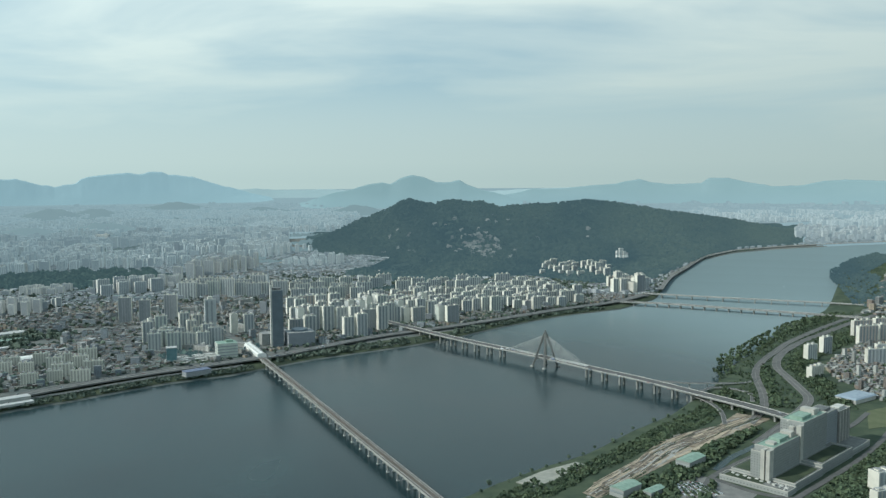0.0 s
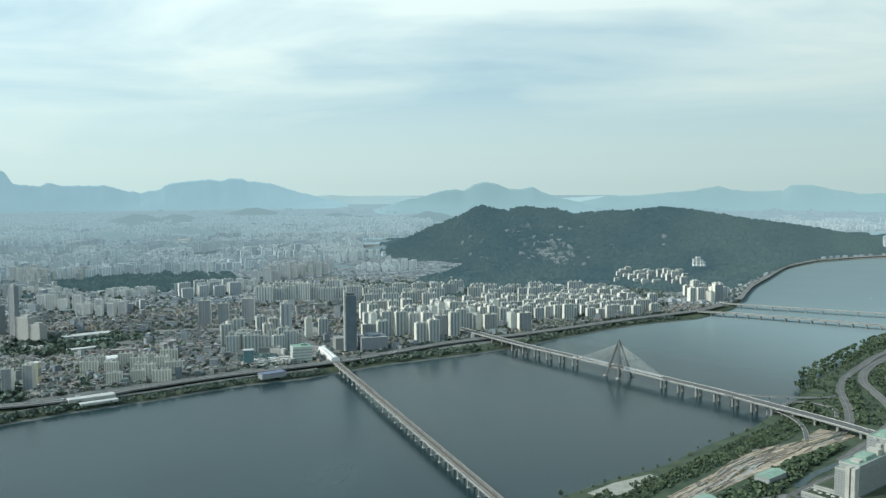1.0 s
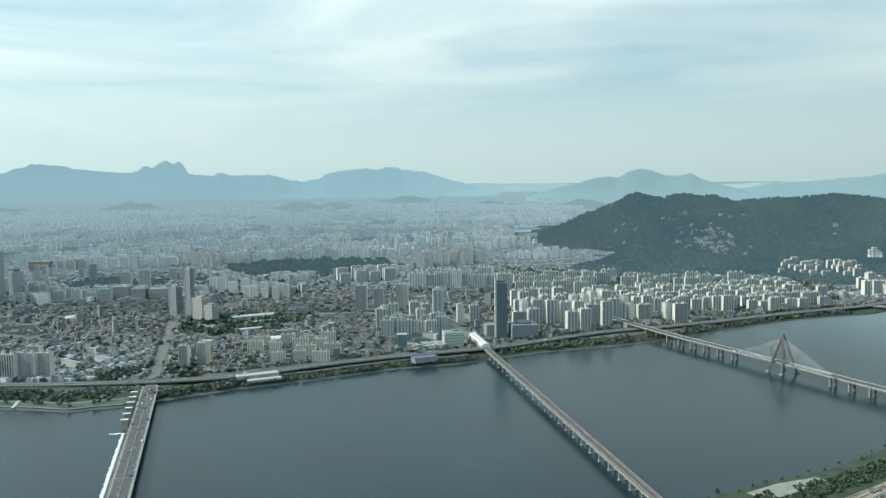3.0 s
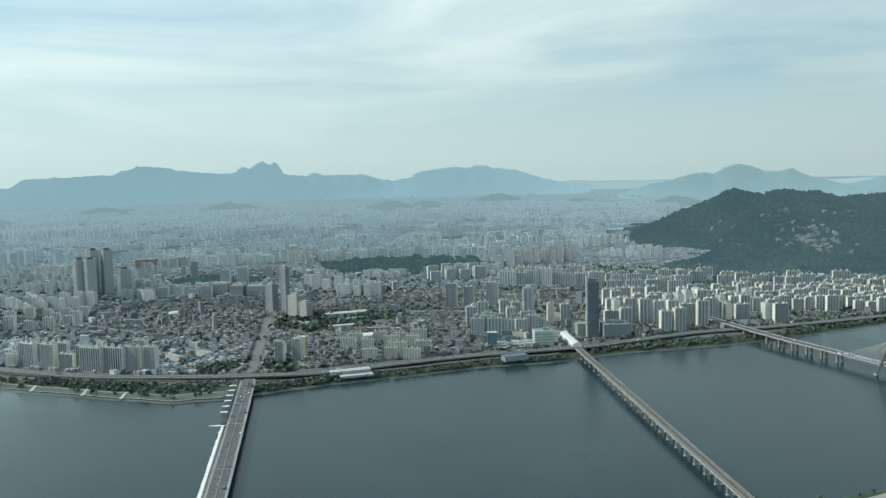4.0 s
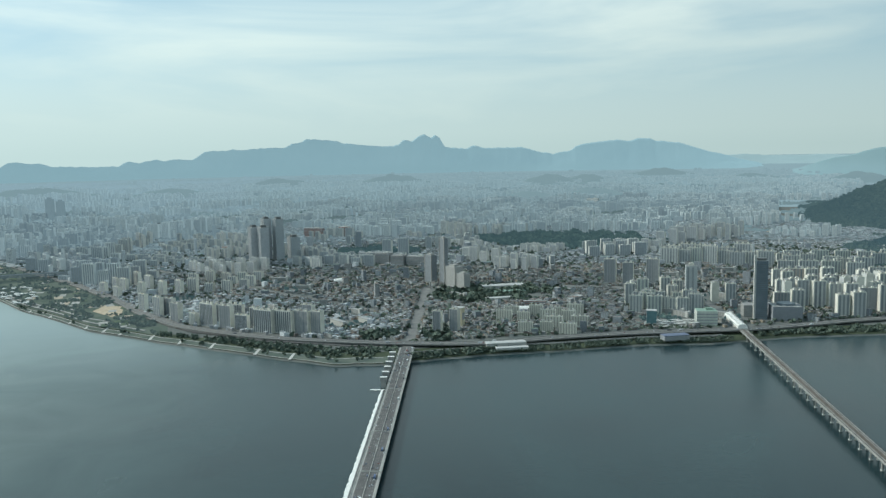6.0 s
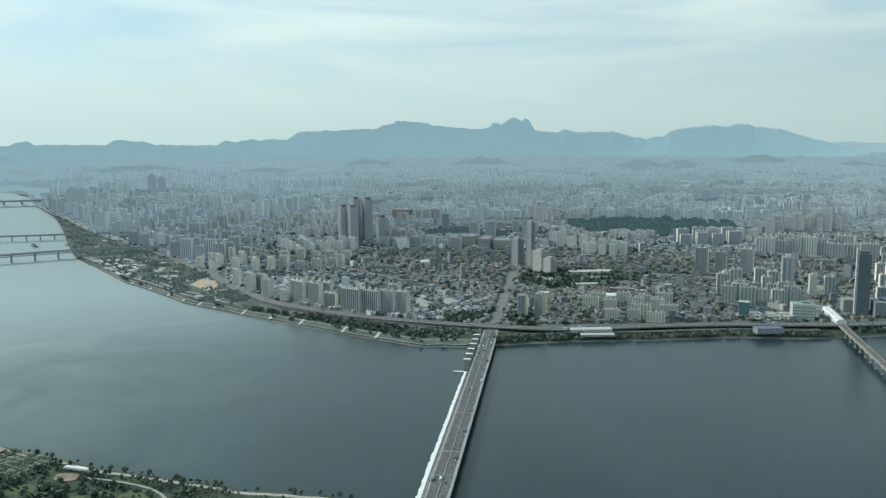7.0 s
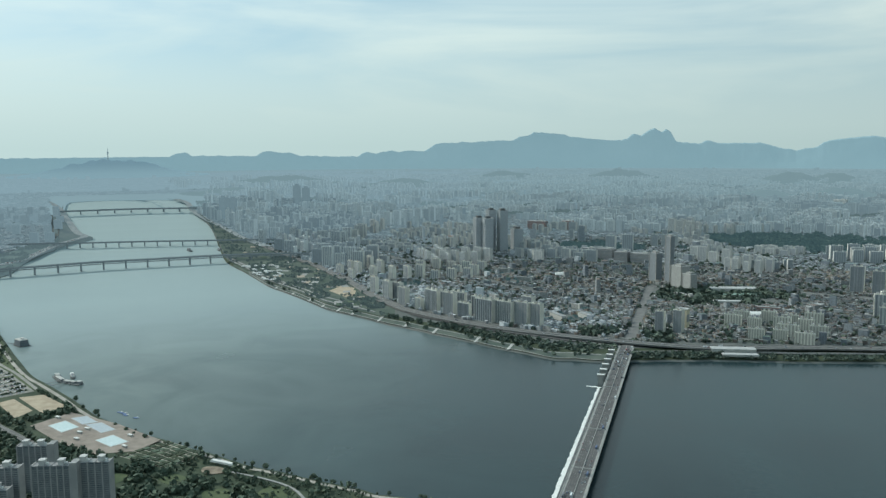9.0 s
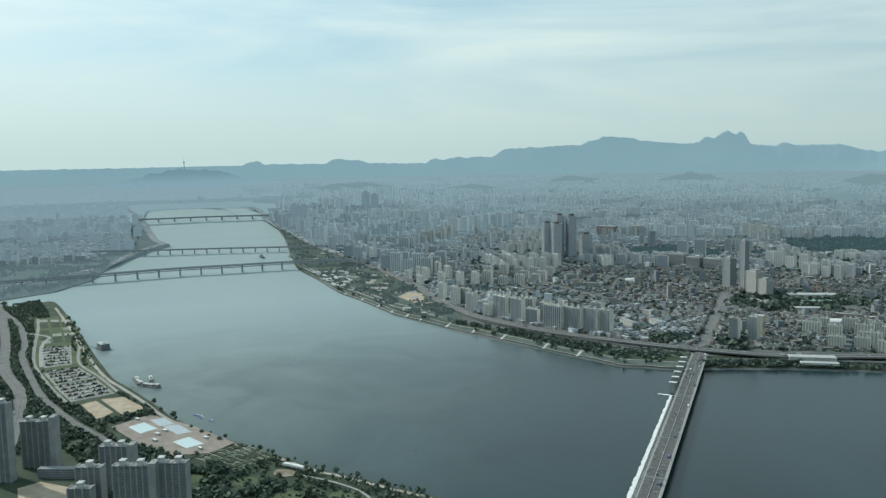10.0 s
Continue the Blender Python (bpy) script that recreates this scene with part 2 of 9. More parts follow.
CONCRETE = mat("concrete", (0.27, 0.28, 0.27), (0.36, 0.36, 0.34), 0.1, 0.85)
PALE_CONC = mat("pale_concrete", (0.42, 0.43, 0.41), (0.52, 0.52, 0.49), 0.1, 0.85)
STEEL = mat("dark_steel", (0.10, 0.11, 0.11), (0.15, 0.16, 0.16), 0.2, 0.6)
WHITE = mat("white_paint", (0.62, 0.64, 0.62), (0.74, 0.75, 0.72), 0.1, 0.6)
CABLE = mat("cable_sleeve", (0.30, 0.32, 0.31), (0.36, 0.37, 0.36), 0.1, 0.5)
FOAM = mat("white_water", (0.62, 0.66, 0.64), (0.80, 0.82, 0.80), 0.3, 0.9)
SAND = mat("sand", (0.36, 0.30, 0.22), (0.46, 0.39, 0.29), 0.06, 0.95)
EARTH = mat("bare_earth", (0.18, 0.148, 0.112), (0.37, 0.32, 0.25), 0.055, 0.95, 7)
LEAF = mat("leaves", (0.064, 0.096, 0.070), (0.112, 0.148, 0.100), 0.05, 0.85, island=0.3)
BARK = mat("bark", (0.07, 0.06, 0.05), (0.11, 0.09, 0.07), 0.5, 0.95)
ROOF_GREEN = mat("green_roof_paint", (0.19, 0.285, 0.235), (0.26, 0.36, 0.30), 0.15, 0.7)
ROOF_GREY = mat("roof_screed", (0.24, 0.25, 0.25), (0.34, 0.35, 0.34), 0.1, 0.9, obj=0.15)
GLASS_DARK = mat("dark_curtain_glass", (0.115, 0.155, 0.185), (0.150, 0.192, 0.222), 0.05, 0.35, spec=0.5)
HOUSE_WALL = ramp_mat("house_walls", [(0.215, 0.215, 0.198), (0.172, 0.150, 0.133), (0.275, 0.275, 0.258), (0.224, 0.181, 0.150), (0.327, 0.323, 0.297), (0.189, 0.194, 0.185), (0.447, 0.439, 0.396), (0.327, 0.275, 0.206)], floors=0.6)
HOUSE_ROOF = ramp_mat("house_roofs", [(0.156, 0.160, 0.160), (0.115, 0.156, 0.135), (0.197, 0.201, 0.197), (0.254, 0.254, 0.242), (0.115, 0.121, 0.123), (0.148, 0.180, 0.160), (0.377, 0.377, 0.357), (0.205, 0.156, 0.131), (0.131, 0.123, 0.115), (0.180, 0.176, 0.168)])
BLOCK_WALL = ramp_mat("block_walls", [(0.32, 0.345, 0.355), (0.24, 0.26, 0.275), (0.40, 0.415, 0.41), (0.20, 0.225, 0.24), (0.33, 0.33, 0.315), (0.28, 0.30, 0.31)], floors=0.85)


# ---- builders ----
NEAR, SPAN = 3300.0, 1650.0


def drawn_in(r):
    """Beyond 3.3 km the country is drawn in, so that all of it lies within five kilometres."""
    r = np.asarray(r, float)
    over = np.maximum(r - NEAR, 0.0)
    return np.where(r > NEAR, NEAR + SPAN * over / (over + SPAN), r)


def place(v):
    """Points of the country in true metres to their places in the scene, along the line of sight from the tower."""
    v = np.asarray(v, float).reshape(-1, 3)
    r = np.maximum(np.hypot(v[:, 0], v[:, 1]), 1e-6)
    s = drawn_in(r) / r
    out = v * s[:, None]
    out[:, 2] = EYE + (v[:, 2] - EYE) * s
    return out


def shrink(x, y):
    r = math.hypot(x, y)
    return float(drawn_in(r)) / max(r, 1e-6)


class MB:
    """Gathers faces of one mesh."""

    def __init__(self):
        self.v, self.f, self.m = [], [], []

    def add(self, verts, faces, mi=0):
        n = len(self.v)
        self.v.extend(verts)
        self.f.extend([tuple(i + n for i in f) for f in faces])
        self.m.extend([mi] * len(faces))
        return self

    def box(self, x, y, z0, z1, w, d, a=0.0, mi=0, top=None, taper=1.0):
        c, s = math.cos(a), math.sin(a)
        vs = []
        for z, k in ((z0, 1.0), (z1, taper)):
            for dx, dy in ((-w, -d), (w, -d), (w, d), (-w, d)):
                vs.append((x + (c * dx - s * dy) * k / 2, y + (s * dx + c * dy) * k / 2, z))
        self.add(vs, [(0, 1, 5, 4), (1, 2, 6, 5), (2, 3, 7, 6), (3, 0, 4, 7), (3, 2, 1, 0)], mi)
        n = len(self.v) - 8
        self.f.append((n + 4, n + 5, n + 6, n + 7))
        self.m.append(mi if top is None else top)
        return self

    def beam(self, p, q, w, h, mi=0):
        """A square bar from p to q."""
        p, q = Vector(p), Vector(q)
        d = (q - p).normalized()
        side = d.cross(Vector((0, 0, 1)))
        side = side.normalized() if side.length > 1e-4 else Vector((1, 0, 0))
        up = side.cross(d).normalized()
        vs = [tuple(o + side * (i * w / 2) + up * (j * h / 2)) for o in (p, q) for i, j in ((-1, -1), (1, -1), (1, 1), (-1, 1))]
        return self.add(vs, [(0, 1, 5, 4), (1, 2, 6, 5), (2, 3, 7, 6), (3, 0, 4, 7), (3, 2, 1, 0), (4, 5, 6, 7)], mi)

    def ribbon(self, pts, w, thick=0.0, mi=0):
        """A strip along pts (x, y, z), with sides and underside where it is thick."""
        P = [Vector(p) for p in pts]
        vs, fs = [], []
        for i, p in enumerate(P):
            d = (P[min(i + 1, len(P) - 1)] - P[max(i - 1, 0)])
            n = Vector((-d.y, d.x, 0)).normalized() * (w / 2)
            vs += [tuple(p + n), tuple(p - n)]
            if thick:
                vs += [tuple(p - n - Vector((0, 0, thick))), tuple(p + n - Vector((0, 0, thick)))]
        k = 4 if thick else 2
        for i in range(len(P) - 1):
            a, b = i * k, (i + 1) * k
            for j in range(4 if thick else 1):
                fs.append((a + j, b + j, b + (j + 1) % k, a + (j + 1) % k)[::-1])
        if thick:
            fs += [(0, 1, 2, 3), tuple(len(vs) - 4 + j for j in (3, 2, 1, 0))]
        return self.add(vs, fs, mi)

    def prism(self, poly, z0, z1, mi=0, top=None):
        n = len(poly)
        vs = [(x, y, z0) for x, y in poly] + [(x, y, z1) for x, y in poly]
        self.add(vs, [(i, (i + 1) % n, n + (i + 1) % n, n + i) for i in range(n)], mi)
        k = len(self.v) - 2 * n
        self.f.append(tuple(k + n + i for i in range(n)))
        self.m.append(mi if top is None else top)
        return self

    def mesh(self, name, mats, warp=False):
        me = bpy.data.meshes.new(name)
        v = place(self.v) if warp else self.v
        me.from_pydata([tuple(p) for p in v], [], self.f)
        for m in mats if isinstance(mats, (list, tuple)) else [mats]:
            me.materials.append(m)
        me.polygons.foreach_set("material_index", self.m)
        me.update()
        return me


def thing(name, label, category, group="", kind="", x=0.0, y=0.0, z=0.0):
    ob = new(name)
    ob.location = (x, y, z)
    ob.empty_display_size = 1.0
    return tagged(ob, label, category, group, kind)


def part(name, mb, mats, parent, label="", warp=False, kind=""):
    """One mesh under a thing; its points are given in the world's metres unless the thing is built at the origin."""
    ob = new(name, mb.mesh(name, mats, warp) if isinstance(mb, MB) else mb)
    if parent is not None:
        ob.parent = parent
    return tagged(ob, label, "", "", kind)


def single(name, mb, mats, label, category, group="", kind="", warp=False):
    ob = new(name, mb.mesh(name, mats, warp))
    return tagged(ob, label, category, group, kind)


def bulk(name, verts, quads, mi, mats, smooth=False):
    """A large mesh of four-cornered faces out of arrays."""
    me = bpy.data.meshes.new(name)
    nv, nf = len(verts), len(quads)
    me.vertices.add(nv)
    me.vertices.foreach_set("co", np.ascontiguousarray(verts, dtype=np.float32).ravel())
    me.loops.add(nf * 4)
    me.loops.foreach_set("vertex_index", np.ascontiguousarray(quads, dtype=np.int32).ravel())
    me.polygons.add(nf)
    me.polygons.foreach_set("loop_start", np.arange(0, nf * 4, 4, dtype=np.int32))
    for m in mats:
        me.materials.append(m)
    me.polygons.foreach_set("material_index", np.ascontiguousarray(mi, dtype=np.int32))
    me.polygons.foreach_set("use_smooth", np.full(nf, smooth))
    me.update(calc_edges=True)
    me.validate()
    return me


def boxes(x, y, z0, z1, w, d, a):
    """Corners and faces of many upright boxes; walls carry slot 0, roofs slot 1."""
    n = len(x)
    c, s = np.cos(a), np.sin(a)
    sx, sy = np.array([-1, 1, 1, -1]) / 2, np.array([-1, -1, 1, 1]) / 2
    px = x[:, None] + c[:, None] * sx * w[:, None] - s[:, None] * sy * d[:, None]
    py = y[:, None] + s[:, None] * sx * w[:, None] + c[:, None] * sy * d[:, None]
    v = np.empty((n, 8, 3))
    v[:, :4, 0], v[:, 4:, 0] = px, px
    v[:, :4, 1], v[:, 4:, 1] = py, py
    v[:, :4, 2], v[:, 4:, 2] = z0[:, None], z1[:, None]
    q = np.array([(0, 1, 5, 4), (1, 2, 6, 5), (2, 3, 7, 6), (3, 0, 4, 7), (4, 5, 6, 7)])
    f = q[None] + (np.arange(n) * 8)[:, None, None]
    return v.reshape(-1, 3), f.reshape(-1, 4), np.tile([0, 0, 0, 0, 1], n)


def smooth_path(pts, step=20.0):
    """A rounded line through the given plan points."""
    P = [np.array(p, float) for p in pts]
    P = [2 * P[0] - P[1]] + P + [2 * P[-1] - P[-2]]
    out = []
    for i in range(1, len(P) - 2):
        n = max(1, int(np.linalg.norm(P[i + 1] - P[i]) / step))
        for k in range(n):
            t = k / n
            out.append(0.5 * (2 * P[i] + (P[i + 1] - P[i - 1]) * t + (2 * P[i - 1] - 5 * P[i] + 4 * P[i + 1] - P[i + 2]) * t * t
                              + (3 * P[i] - P[i - 1] - 3 * P[i + 1] + P[i + 2]) * t ** 3))
    out.append(P[-2])
    return out


# ---- ground, banks and river ----
# banks by bearing (degrees east of north) and distance from the tower's foot
SOUTH_BANK = [(-100, 3300), (-81, 3180), (-77.6, 3230), (-76.7, 2738), (-75.6, 2272), (-74.6, 2001), (-73.2, 1860), (-71.0, 1640), (-68.4, 1512),
              (-65.8, 1421), (-61.7, 1303), (-56.5, 1212), (-52.5, 1155), (-46, 1105), (-41.3, 1085), (-30, 1080), (-18, 1110), (-8, 1175), (0.9, 1267),
              (5.2, 1377), (9.5, 1492), (12.5, 1644), (15.1, 1783), (17.6, 2030), (18.8, 2284), (20.6, 2585), (22.3, 2961), (24.5, 3420), (24.8, 3905),
              (25.0, 4553), (25.6, 5240), (27.5, 5814), (40, 6500)]
NORTH_BANK = [(-100, 3300), (-81, 3325), (-77.6, 3438), (-76.2, 3600), (-75.3, 3680), (-74.7, 3960), (-73.9, 4230), (-72.6, 4505), (-72.4, 4560), (-72.35, 8350), (-70.5, 8560), (-67.6, 8480), (-65.0, 8330),
             
              (-64.42, 6669), (-63.35, 5410), (-63.0, 4657), (-62.8, 3884), (-62.4, 3652), (-59.7, 3001), (-55.9, 2540), (-52, 2314), (-48.1, 2153),
              (-44.2, 2017), (-40.4, 1918), (-37, 1908), (-34.7, 1931), (-29, 1985), (-24.5, 2024), (-18.5, 2115), (-15.2, 2147), (-12.6, 2205),
              (-9.2, 2297), (-5.7, 2372), (-3, 2440), (0.2, 2560), (4.1, 2789), (7.9, 3014), (11.7, 3201), (14, 3501), (14.6, 4081), (15.8, 4600),
              (16.7, 5183), (18.8, 5783), (22.2, 6265), (27.5, 6934), (40, 8000)]


def bank_r(bank, az):
    b = np.array(bank, float)
    r = np.interp(az, b[:, 0], b[:, 1])
    return r


def polar(az, r, z=0.0):
    return (math.sin(radians(az)) * r, math.cos(radians(az)) * r, z)


def sheet(name, az, radii, heights, material, label, category):
    """A sheet of ground: one column of places along each bearing."""
    az, radii, heights = np.asarray(az), np.asarray(radii), np.asarray(heights)
    n, k = radii.shape
    a = np.radians(az)[:, None]
    v = place(np.stack([np.sin(a) * radii, np.cos(a) * radii, heights], -1))
    i = np.arange(n - 1)[:, None] * k + np.arange(k - 1)[None]
    q = np.stack([i, i + k, i + k + 1, i + 1], -1).reshape(-1, 4)[:, ::-1]
    mats = material if isinstance(material, list) else [material]
    mi = np.zeros(len(q))
    if len(mats) > 1:  # the second surface takes over far out
        mi = (radii[:-1, :-1].reshape(-1) > 6500).astype(int)
    me = bulk(name, v, q, mi, mats, True)
    return tagged(new(name, me), label, category, "", "structure")


AZ = np.arange(-100, 40.01, 0.2)
wob = np.array([noise.noise(Vector((a * 2.1, 3.3, 0))) * 6 + noise.noise(Vector((a * 7.7, 1.3, 0))) * 3 for a in AZ])
RN, RS = bank_r(NORTH_BANK, AZ) + wob, bank_r(SOUTH_BANK, AZ) + wob[::-1]
kern = np.hanning(7) / np.hanning(7).sum()
RN[3:-3], RS[3:-3] = np.convolve(RN, kern, "valid"), np.convolve(RS, kern, "valid")


def around():
    az = np.arange(-180, 181, 2.0)
    rr = np.concatenate([np.linspace(0.01, 3300, 12), np.geomspace(3600, 40000, 24)])
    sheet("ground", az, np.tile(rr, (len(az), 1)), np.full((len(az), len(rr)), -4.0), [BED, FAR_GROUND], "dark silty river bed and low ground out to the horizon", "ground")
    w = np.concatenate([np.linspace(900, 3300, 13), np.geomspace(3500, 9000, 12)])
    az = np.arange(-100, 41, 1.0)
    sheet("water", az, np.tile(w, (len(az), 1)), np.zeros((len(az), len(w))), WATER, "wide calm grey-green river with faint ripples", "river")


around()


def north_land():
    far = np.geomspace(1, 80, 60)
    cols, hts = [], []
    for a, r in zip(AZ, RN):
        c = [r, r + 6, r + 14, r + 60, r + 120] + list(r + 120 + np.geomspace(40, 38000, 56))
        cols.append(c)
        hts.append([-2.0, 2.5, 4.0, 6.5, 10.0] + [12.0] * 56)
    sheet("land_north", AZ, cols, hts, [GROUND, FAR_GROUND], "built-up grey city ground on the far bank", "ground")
    # rough green strip between water and expressway
    m = (AZ > -63) & (AZ < 15)
    cols = [[r + 8, r + 20, r + 45, r + 75, r + 100] for r in RN[m]]
    sheet("riverside_park_north", AZ[m], cols, np.tile([3.6, 4.9, 6.2, 7.8, 9.4], (m.sum(), 1)), SCRUB, "green scrub and lawns along the far bank", "riverside park")


def south_land():
    cols = [[0.01] + [r * k for k in np.linspace(0.2, 0.9, 8)] + [r - 70, r - 30, r - 12, r - 4, r + 2] for r in RS]
    hts = [[10.0] * 9 + [9.0, 7.0, 5.0, 2.5, -2.0] for r in RS]
    sheet("land_south", AZ, cols, hts, GRASS, "green park land on the near bank", "ground")
    az = np.arange(40, 260.1, 2.0)
    rr = np.concatenate([np.linspace(0.01, 3300, 10), np.geomspace(3600, 40000, 20)])
    sheet("land_behind", az, np.tile(rr, (len(az), 1)), np.full((len(az), len(rr)), 10.0), GROUND, "grey city ground behind the tower", "ground")


def land_z(x, y):
    """Height of the near bank's ground."""
    depth = float(np.interp(math.degrees(math.atan2(x, y)), AZ, RS)) - math.hypot(x, y)
    return float(np.interp(depth, (4, 12, 30, 70, 140), (2.5, 5, 7, 9, 10)))


def headland():
    """The tongue of land on the far western bank, with water behind it."""
    az = np.arange(-72.8, -70.59, 0.1)
    near = np.interp(az, (-72.8, -72.6, -71.4, -70.6), (4470, 4505, 4757, 4935))
    far = np.interp(az, (-72.8, -72.35, -71.94, -71.3, -70.6), (8600, 8350, 6566, 5202, 4990))
    t = np.array([0.0, 0.04, 0.12, 0.3, 0.6, 0.9, 0.98, 1.0])
    # haze is painted into this ground as emission
    sheet("land_headland", az, near[:, None] + (far - near)[:, None] * t, np.tile([-2.0, 4.0, 10.0, 12.0, 12.0, 10.0, 4.0, -2.0], (len(az), 1)), distant(mat("headland_ground", (0.07, 0.09, 0.07), (0.12, 0.13, 0.11), 0.02, 0.95), 0.34), "low tongue of land on the far western bank", "ground")


north_land()
south_land()
headland()


# ---- hills and mountains ----
# the wooded hill: elevation of its crest seen from the tower's top, the crest's distance and the foot's distance, all by bearing
HILL_EL = [(-11, -4.35), (-10.2, -4.3), (-9.21, -4.22), (-8.25, -3.78), (-7.11, -3.34), (-5.95, -2.77), (-5.19, -2.5), (-4.6, -2.28), (-4.03, -2.04), (-3.6, -1.8), (-3.26, -1.59), (-2.72, -1.44),
           (-1.91, -1.67), (-0.95, -1.76), (-0.18, -1.57), (0.4, -1.53), (1.36, -1.69), (2.13, -1.62), (2.89, -1.89), (3.47, -2.04), (4.04, -1.93), (5.57, -1.82),
           (7.09, -1.76), (8.03, -1.67), (9.34, -1.52), (10.46, -1.63), (11.94, -1.82), (13.77, -2.15), (15.21, -2.33), (16.99, -2.56), (18.73, -2.8), (20.1, -3.05), (21.12, -3.29), (22.2, -3.45), (23.4, -3.4)]
HILL_CREST = [(-11, 6500), (-6, 6400), (-2.7, 6300), (3, 6150), (9.3, 6300), (14, 6600), (18, 7400), (21, 8100), (23.4, 8500)]
HILL_FOOT = [(-11, 5900), (-9.6, 5720), (-7.5, 5270), (-6, 5330), (-4.1, 5040), (-3, 4750), (-1.9, 4450), (0, 4350), (2.9, 4330), (5.6, 4430), (7.9, 4700), (10.5, 4850), (12.7, 4700),
             (14.5, 4720), (15.3, 4830), (17, 5400), (18.8, 6080), (21.1, 7300), (23.4, 8200)]
WOOD_EDGE = [(-7.2, 4200), (-5.5, 4130), (-3.7, 3926), (-2, 3830), (0.2, 3960), (2.9, 4070), (5.6, 4110), (7.9, 3940), (10, 3860), (13.3, 3950), (14.2, 4250), (14.8, 4420), (16, 4900), (17, 5400), (19, 5990), (22.2, 6420), (23.2, 6700)]


def by_bearing(table, az):
    t = np.array(table, float)
    return np.interp(az, t[:, 0], t[:, 1])


def fbm(x, y, s, n=4):
    return sum(noise.noise(Vector((x * s * 2 ** k, y * s * 2 ** k, 7.7 + k))) / 2 ** k for k in range(n))


def hill_z(az, r):
    """Height of the wooded hill beyond the apartment rows."""
    foot, crest = float(by_bearing(HILL_FOOT, az)), float(by_bearing(HILL_CREST, az))
    crest_z = max(13.0, EYE + crest * math.tan(radians(float(by_bearing(HILL_EL, az)))))
    if r < crest:
        t = max(0.0, (r - foot) / (crest - foot))
        p = 0.55 * t ** 1.5 + 0.45 * t
    else:
        t = min(1.0, (r - crest) / 1500)
        p = 1 - t * t * (3 - 2 * t)
        t = 1 - t
    x, y = polar(az, r)[:2]
    mid = math.sin(math.pi * min(t, 1.0))
    spur = 0.75 * fbm(x + 0.5 * y, y * 0.45, 1 / 620.0, 3) - 0.25 * abs(fbm(x, y, 1 / 260.0, 3))
    return 11 + (crest_z - 11) * min(1.0, max(0.0, p + spur * 0.46 * mid))


def wooded_hill():
    az = np.arange(-9.8, 23.41, 0.1)
    k = np.concatenate([np.linspace(0, 1, 70), 1 + np.linspace(0.06, 1.0, 12)])
    foot, crest = by_bearing(HILL_FOOT, az)[:, None], by_bearing(HILL_CREST, az)[:, None]
    rad = np.where(k[None] <= 1, foot + (crest - foot) * np.minimum(k[None], 1), crest + (k[None] - 1) * 1500)
    z = np.array([[hill_z(a, r) for r in row] for a, row in zip(az, rad)])
    z[:, 0] = 8.0
    z[0], z[-1] = 8.0, 8.0
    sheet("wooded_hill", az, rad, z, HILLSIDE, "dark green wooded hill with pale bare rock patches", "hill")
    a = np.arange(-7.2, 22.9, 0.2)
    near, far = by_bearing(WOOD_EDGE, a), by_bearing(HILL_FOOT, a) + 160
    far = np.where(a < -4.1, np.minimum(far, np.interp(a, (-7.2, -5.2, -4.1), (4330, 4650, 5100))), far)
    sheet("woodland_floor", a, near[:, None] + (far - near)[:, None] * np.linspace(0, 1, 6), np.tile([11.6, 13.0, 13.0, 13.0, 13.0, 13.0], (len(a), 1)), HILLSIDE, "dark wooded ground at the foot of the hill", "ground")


# blue haze, emitted by the hill's ground, leaves and rock
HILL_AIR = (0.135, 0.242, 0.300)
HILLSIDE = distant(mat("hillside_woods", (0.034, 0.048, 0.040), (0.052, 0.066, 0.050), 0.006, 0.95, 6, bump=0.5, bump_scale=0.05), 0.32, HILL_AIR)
# broad dark and light patches stand in for shade on the slopes
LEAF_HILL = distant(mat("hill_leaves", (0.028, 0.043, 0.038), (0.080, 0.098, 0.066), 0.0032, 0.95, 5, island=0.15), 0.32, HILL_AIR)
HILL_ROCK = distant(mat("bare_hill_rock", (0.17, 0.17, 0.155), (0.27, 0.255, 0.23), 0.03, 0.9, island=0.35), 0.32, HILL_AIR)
wooded_hill()

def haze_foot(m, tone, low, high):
    """Paints pale haze into the colour and glow of the distant ranges towards their feet."""
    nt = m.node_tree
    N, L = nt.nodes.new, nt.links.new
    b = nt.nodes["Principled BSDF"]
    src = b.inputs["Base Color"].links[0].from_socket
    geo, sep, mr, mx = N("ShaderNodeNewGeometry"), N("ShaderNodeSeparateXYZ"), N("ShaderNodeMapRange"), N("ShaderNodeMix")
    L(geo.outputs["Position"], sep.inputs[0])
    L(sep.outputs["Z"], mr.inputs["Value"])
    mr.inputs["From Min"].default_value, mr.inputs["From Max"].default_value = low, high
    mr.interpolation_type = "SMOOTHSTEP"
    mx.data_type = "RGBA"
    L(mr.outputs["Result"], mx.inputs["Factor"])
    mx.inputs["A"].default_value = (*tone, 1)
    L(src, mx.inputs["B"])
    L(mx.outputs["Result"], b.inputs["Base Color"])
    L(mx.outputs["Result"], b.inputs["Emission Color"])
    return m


# the blue of these ranges is haze, painted into colour and emission
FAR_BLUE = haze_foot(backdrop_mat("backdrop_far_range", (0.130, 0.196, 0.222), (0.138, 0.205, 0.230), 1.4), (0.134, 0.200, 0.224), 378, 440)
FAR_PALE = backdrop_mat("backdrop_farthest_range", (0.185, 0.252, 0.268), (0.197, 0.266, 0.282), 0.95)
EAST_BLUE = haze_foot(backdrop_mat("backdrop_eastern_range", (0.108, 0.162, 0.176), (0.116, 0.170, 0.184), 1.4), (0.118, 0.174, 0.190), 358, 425)
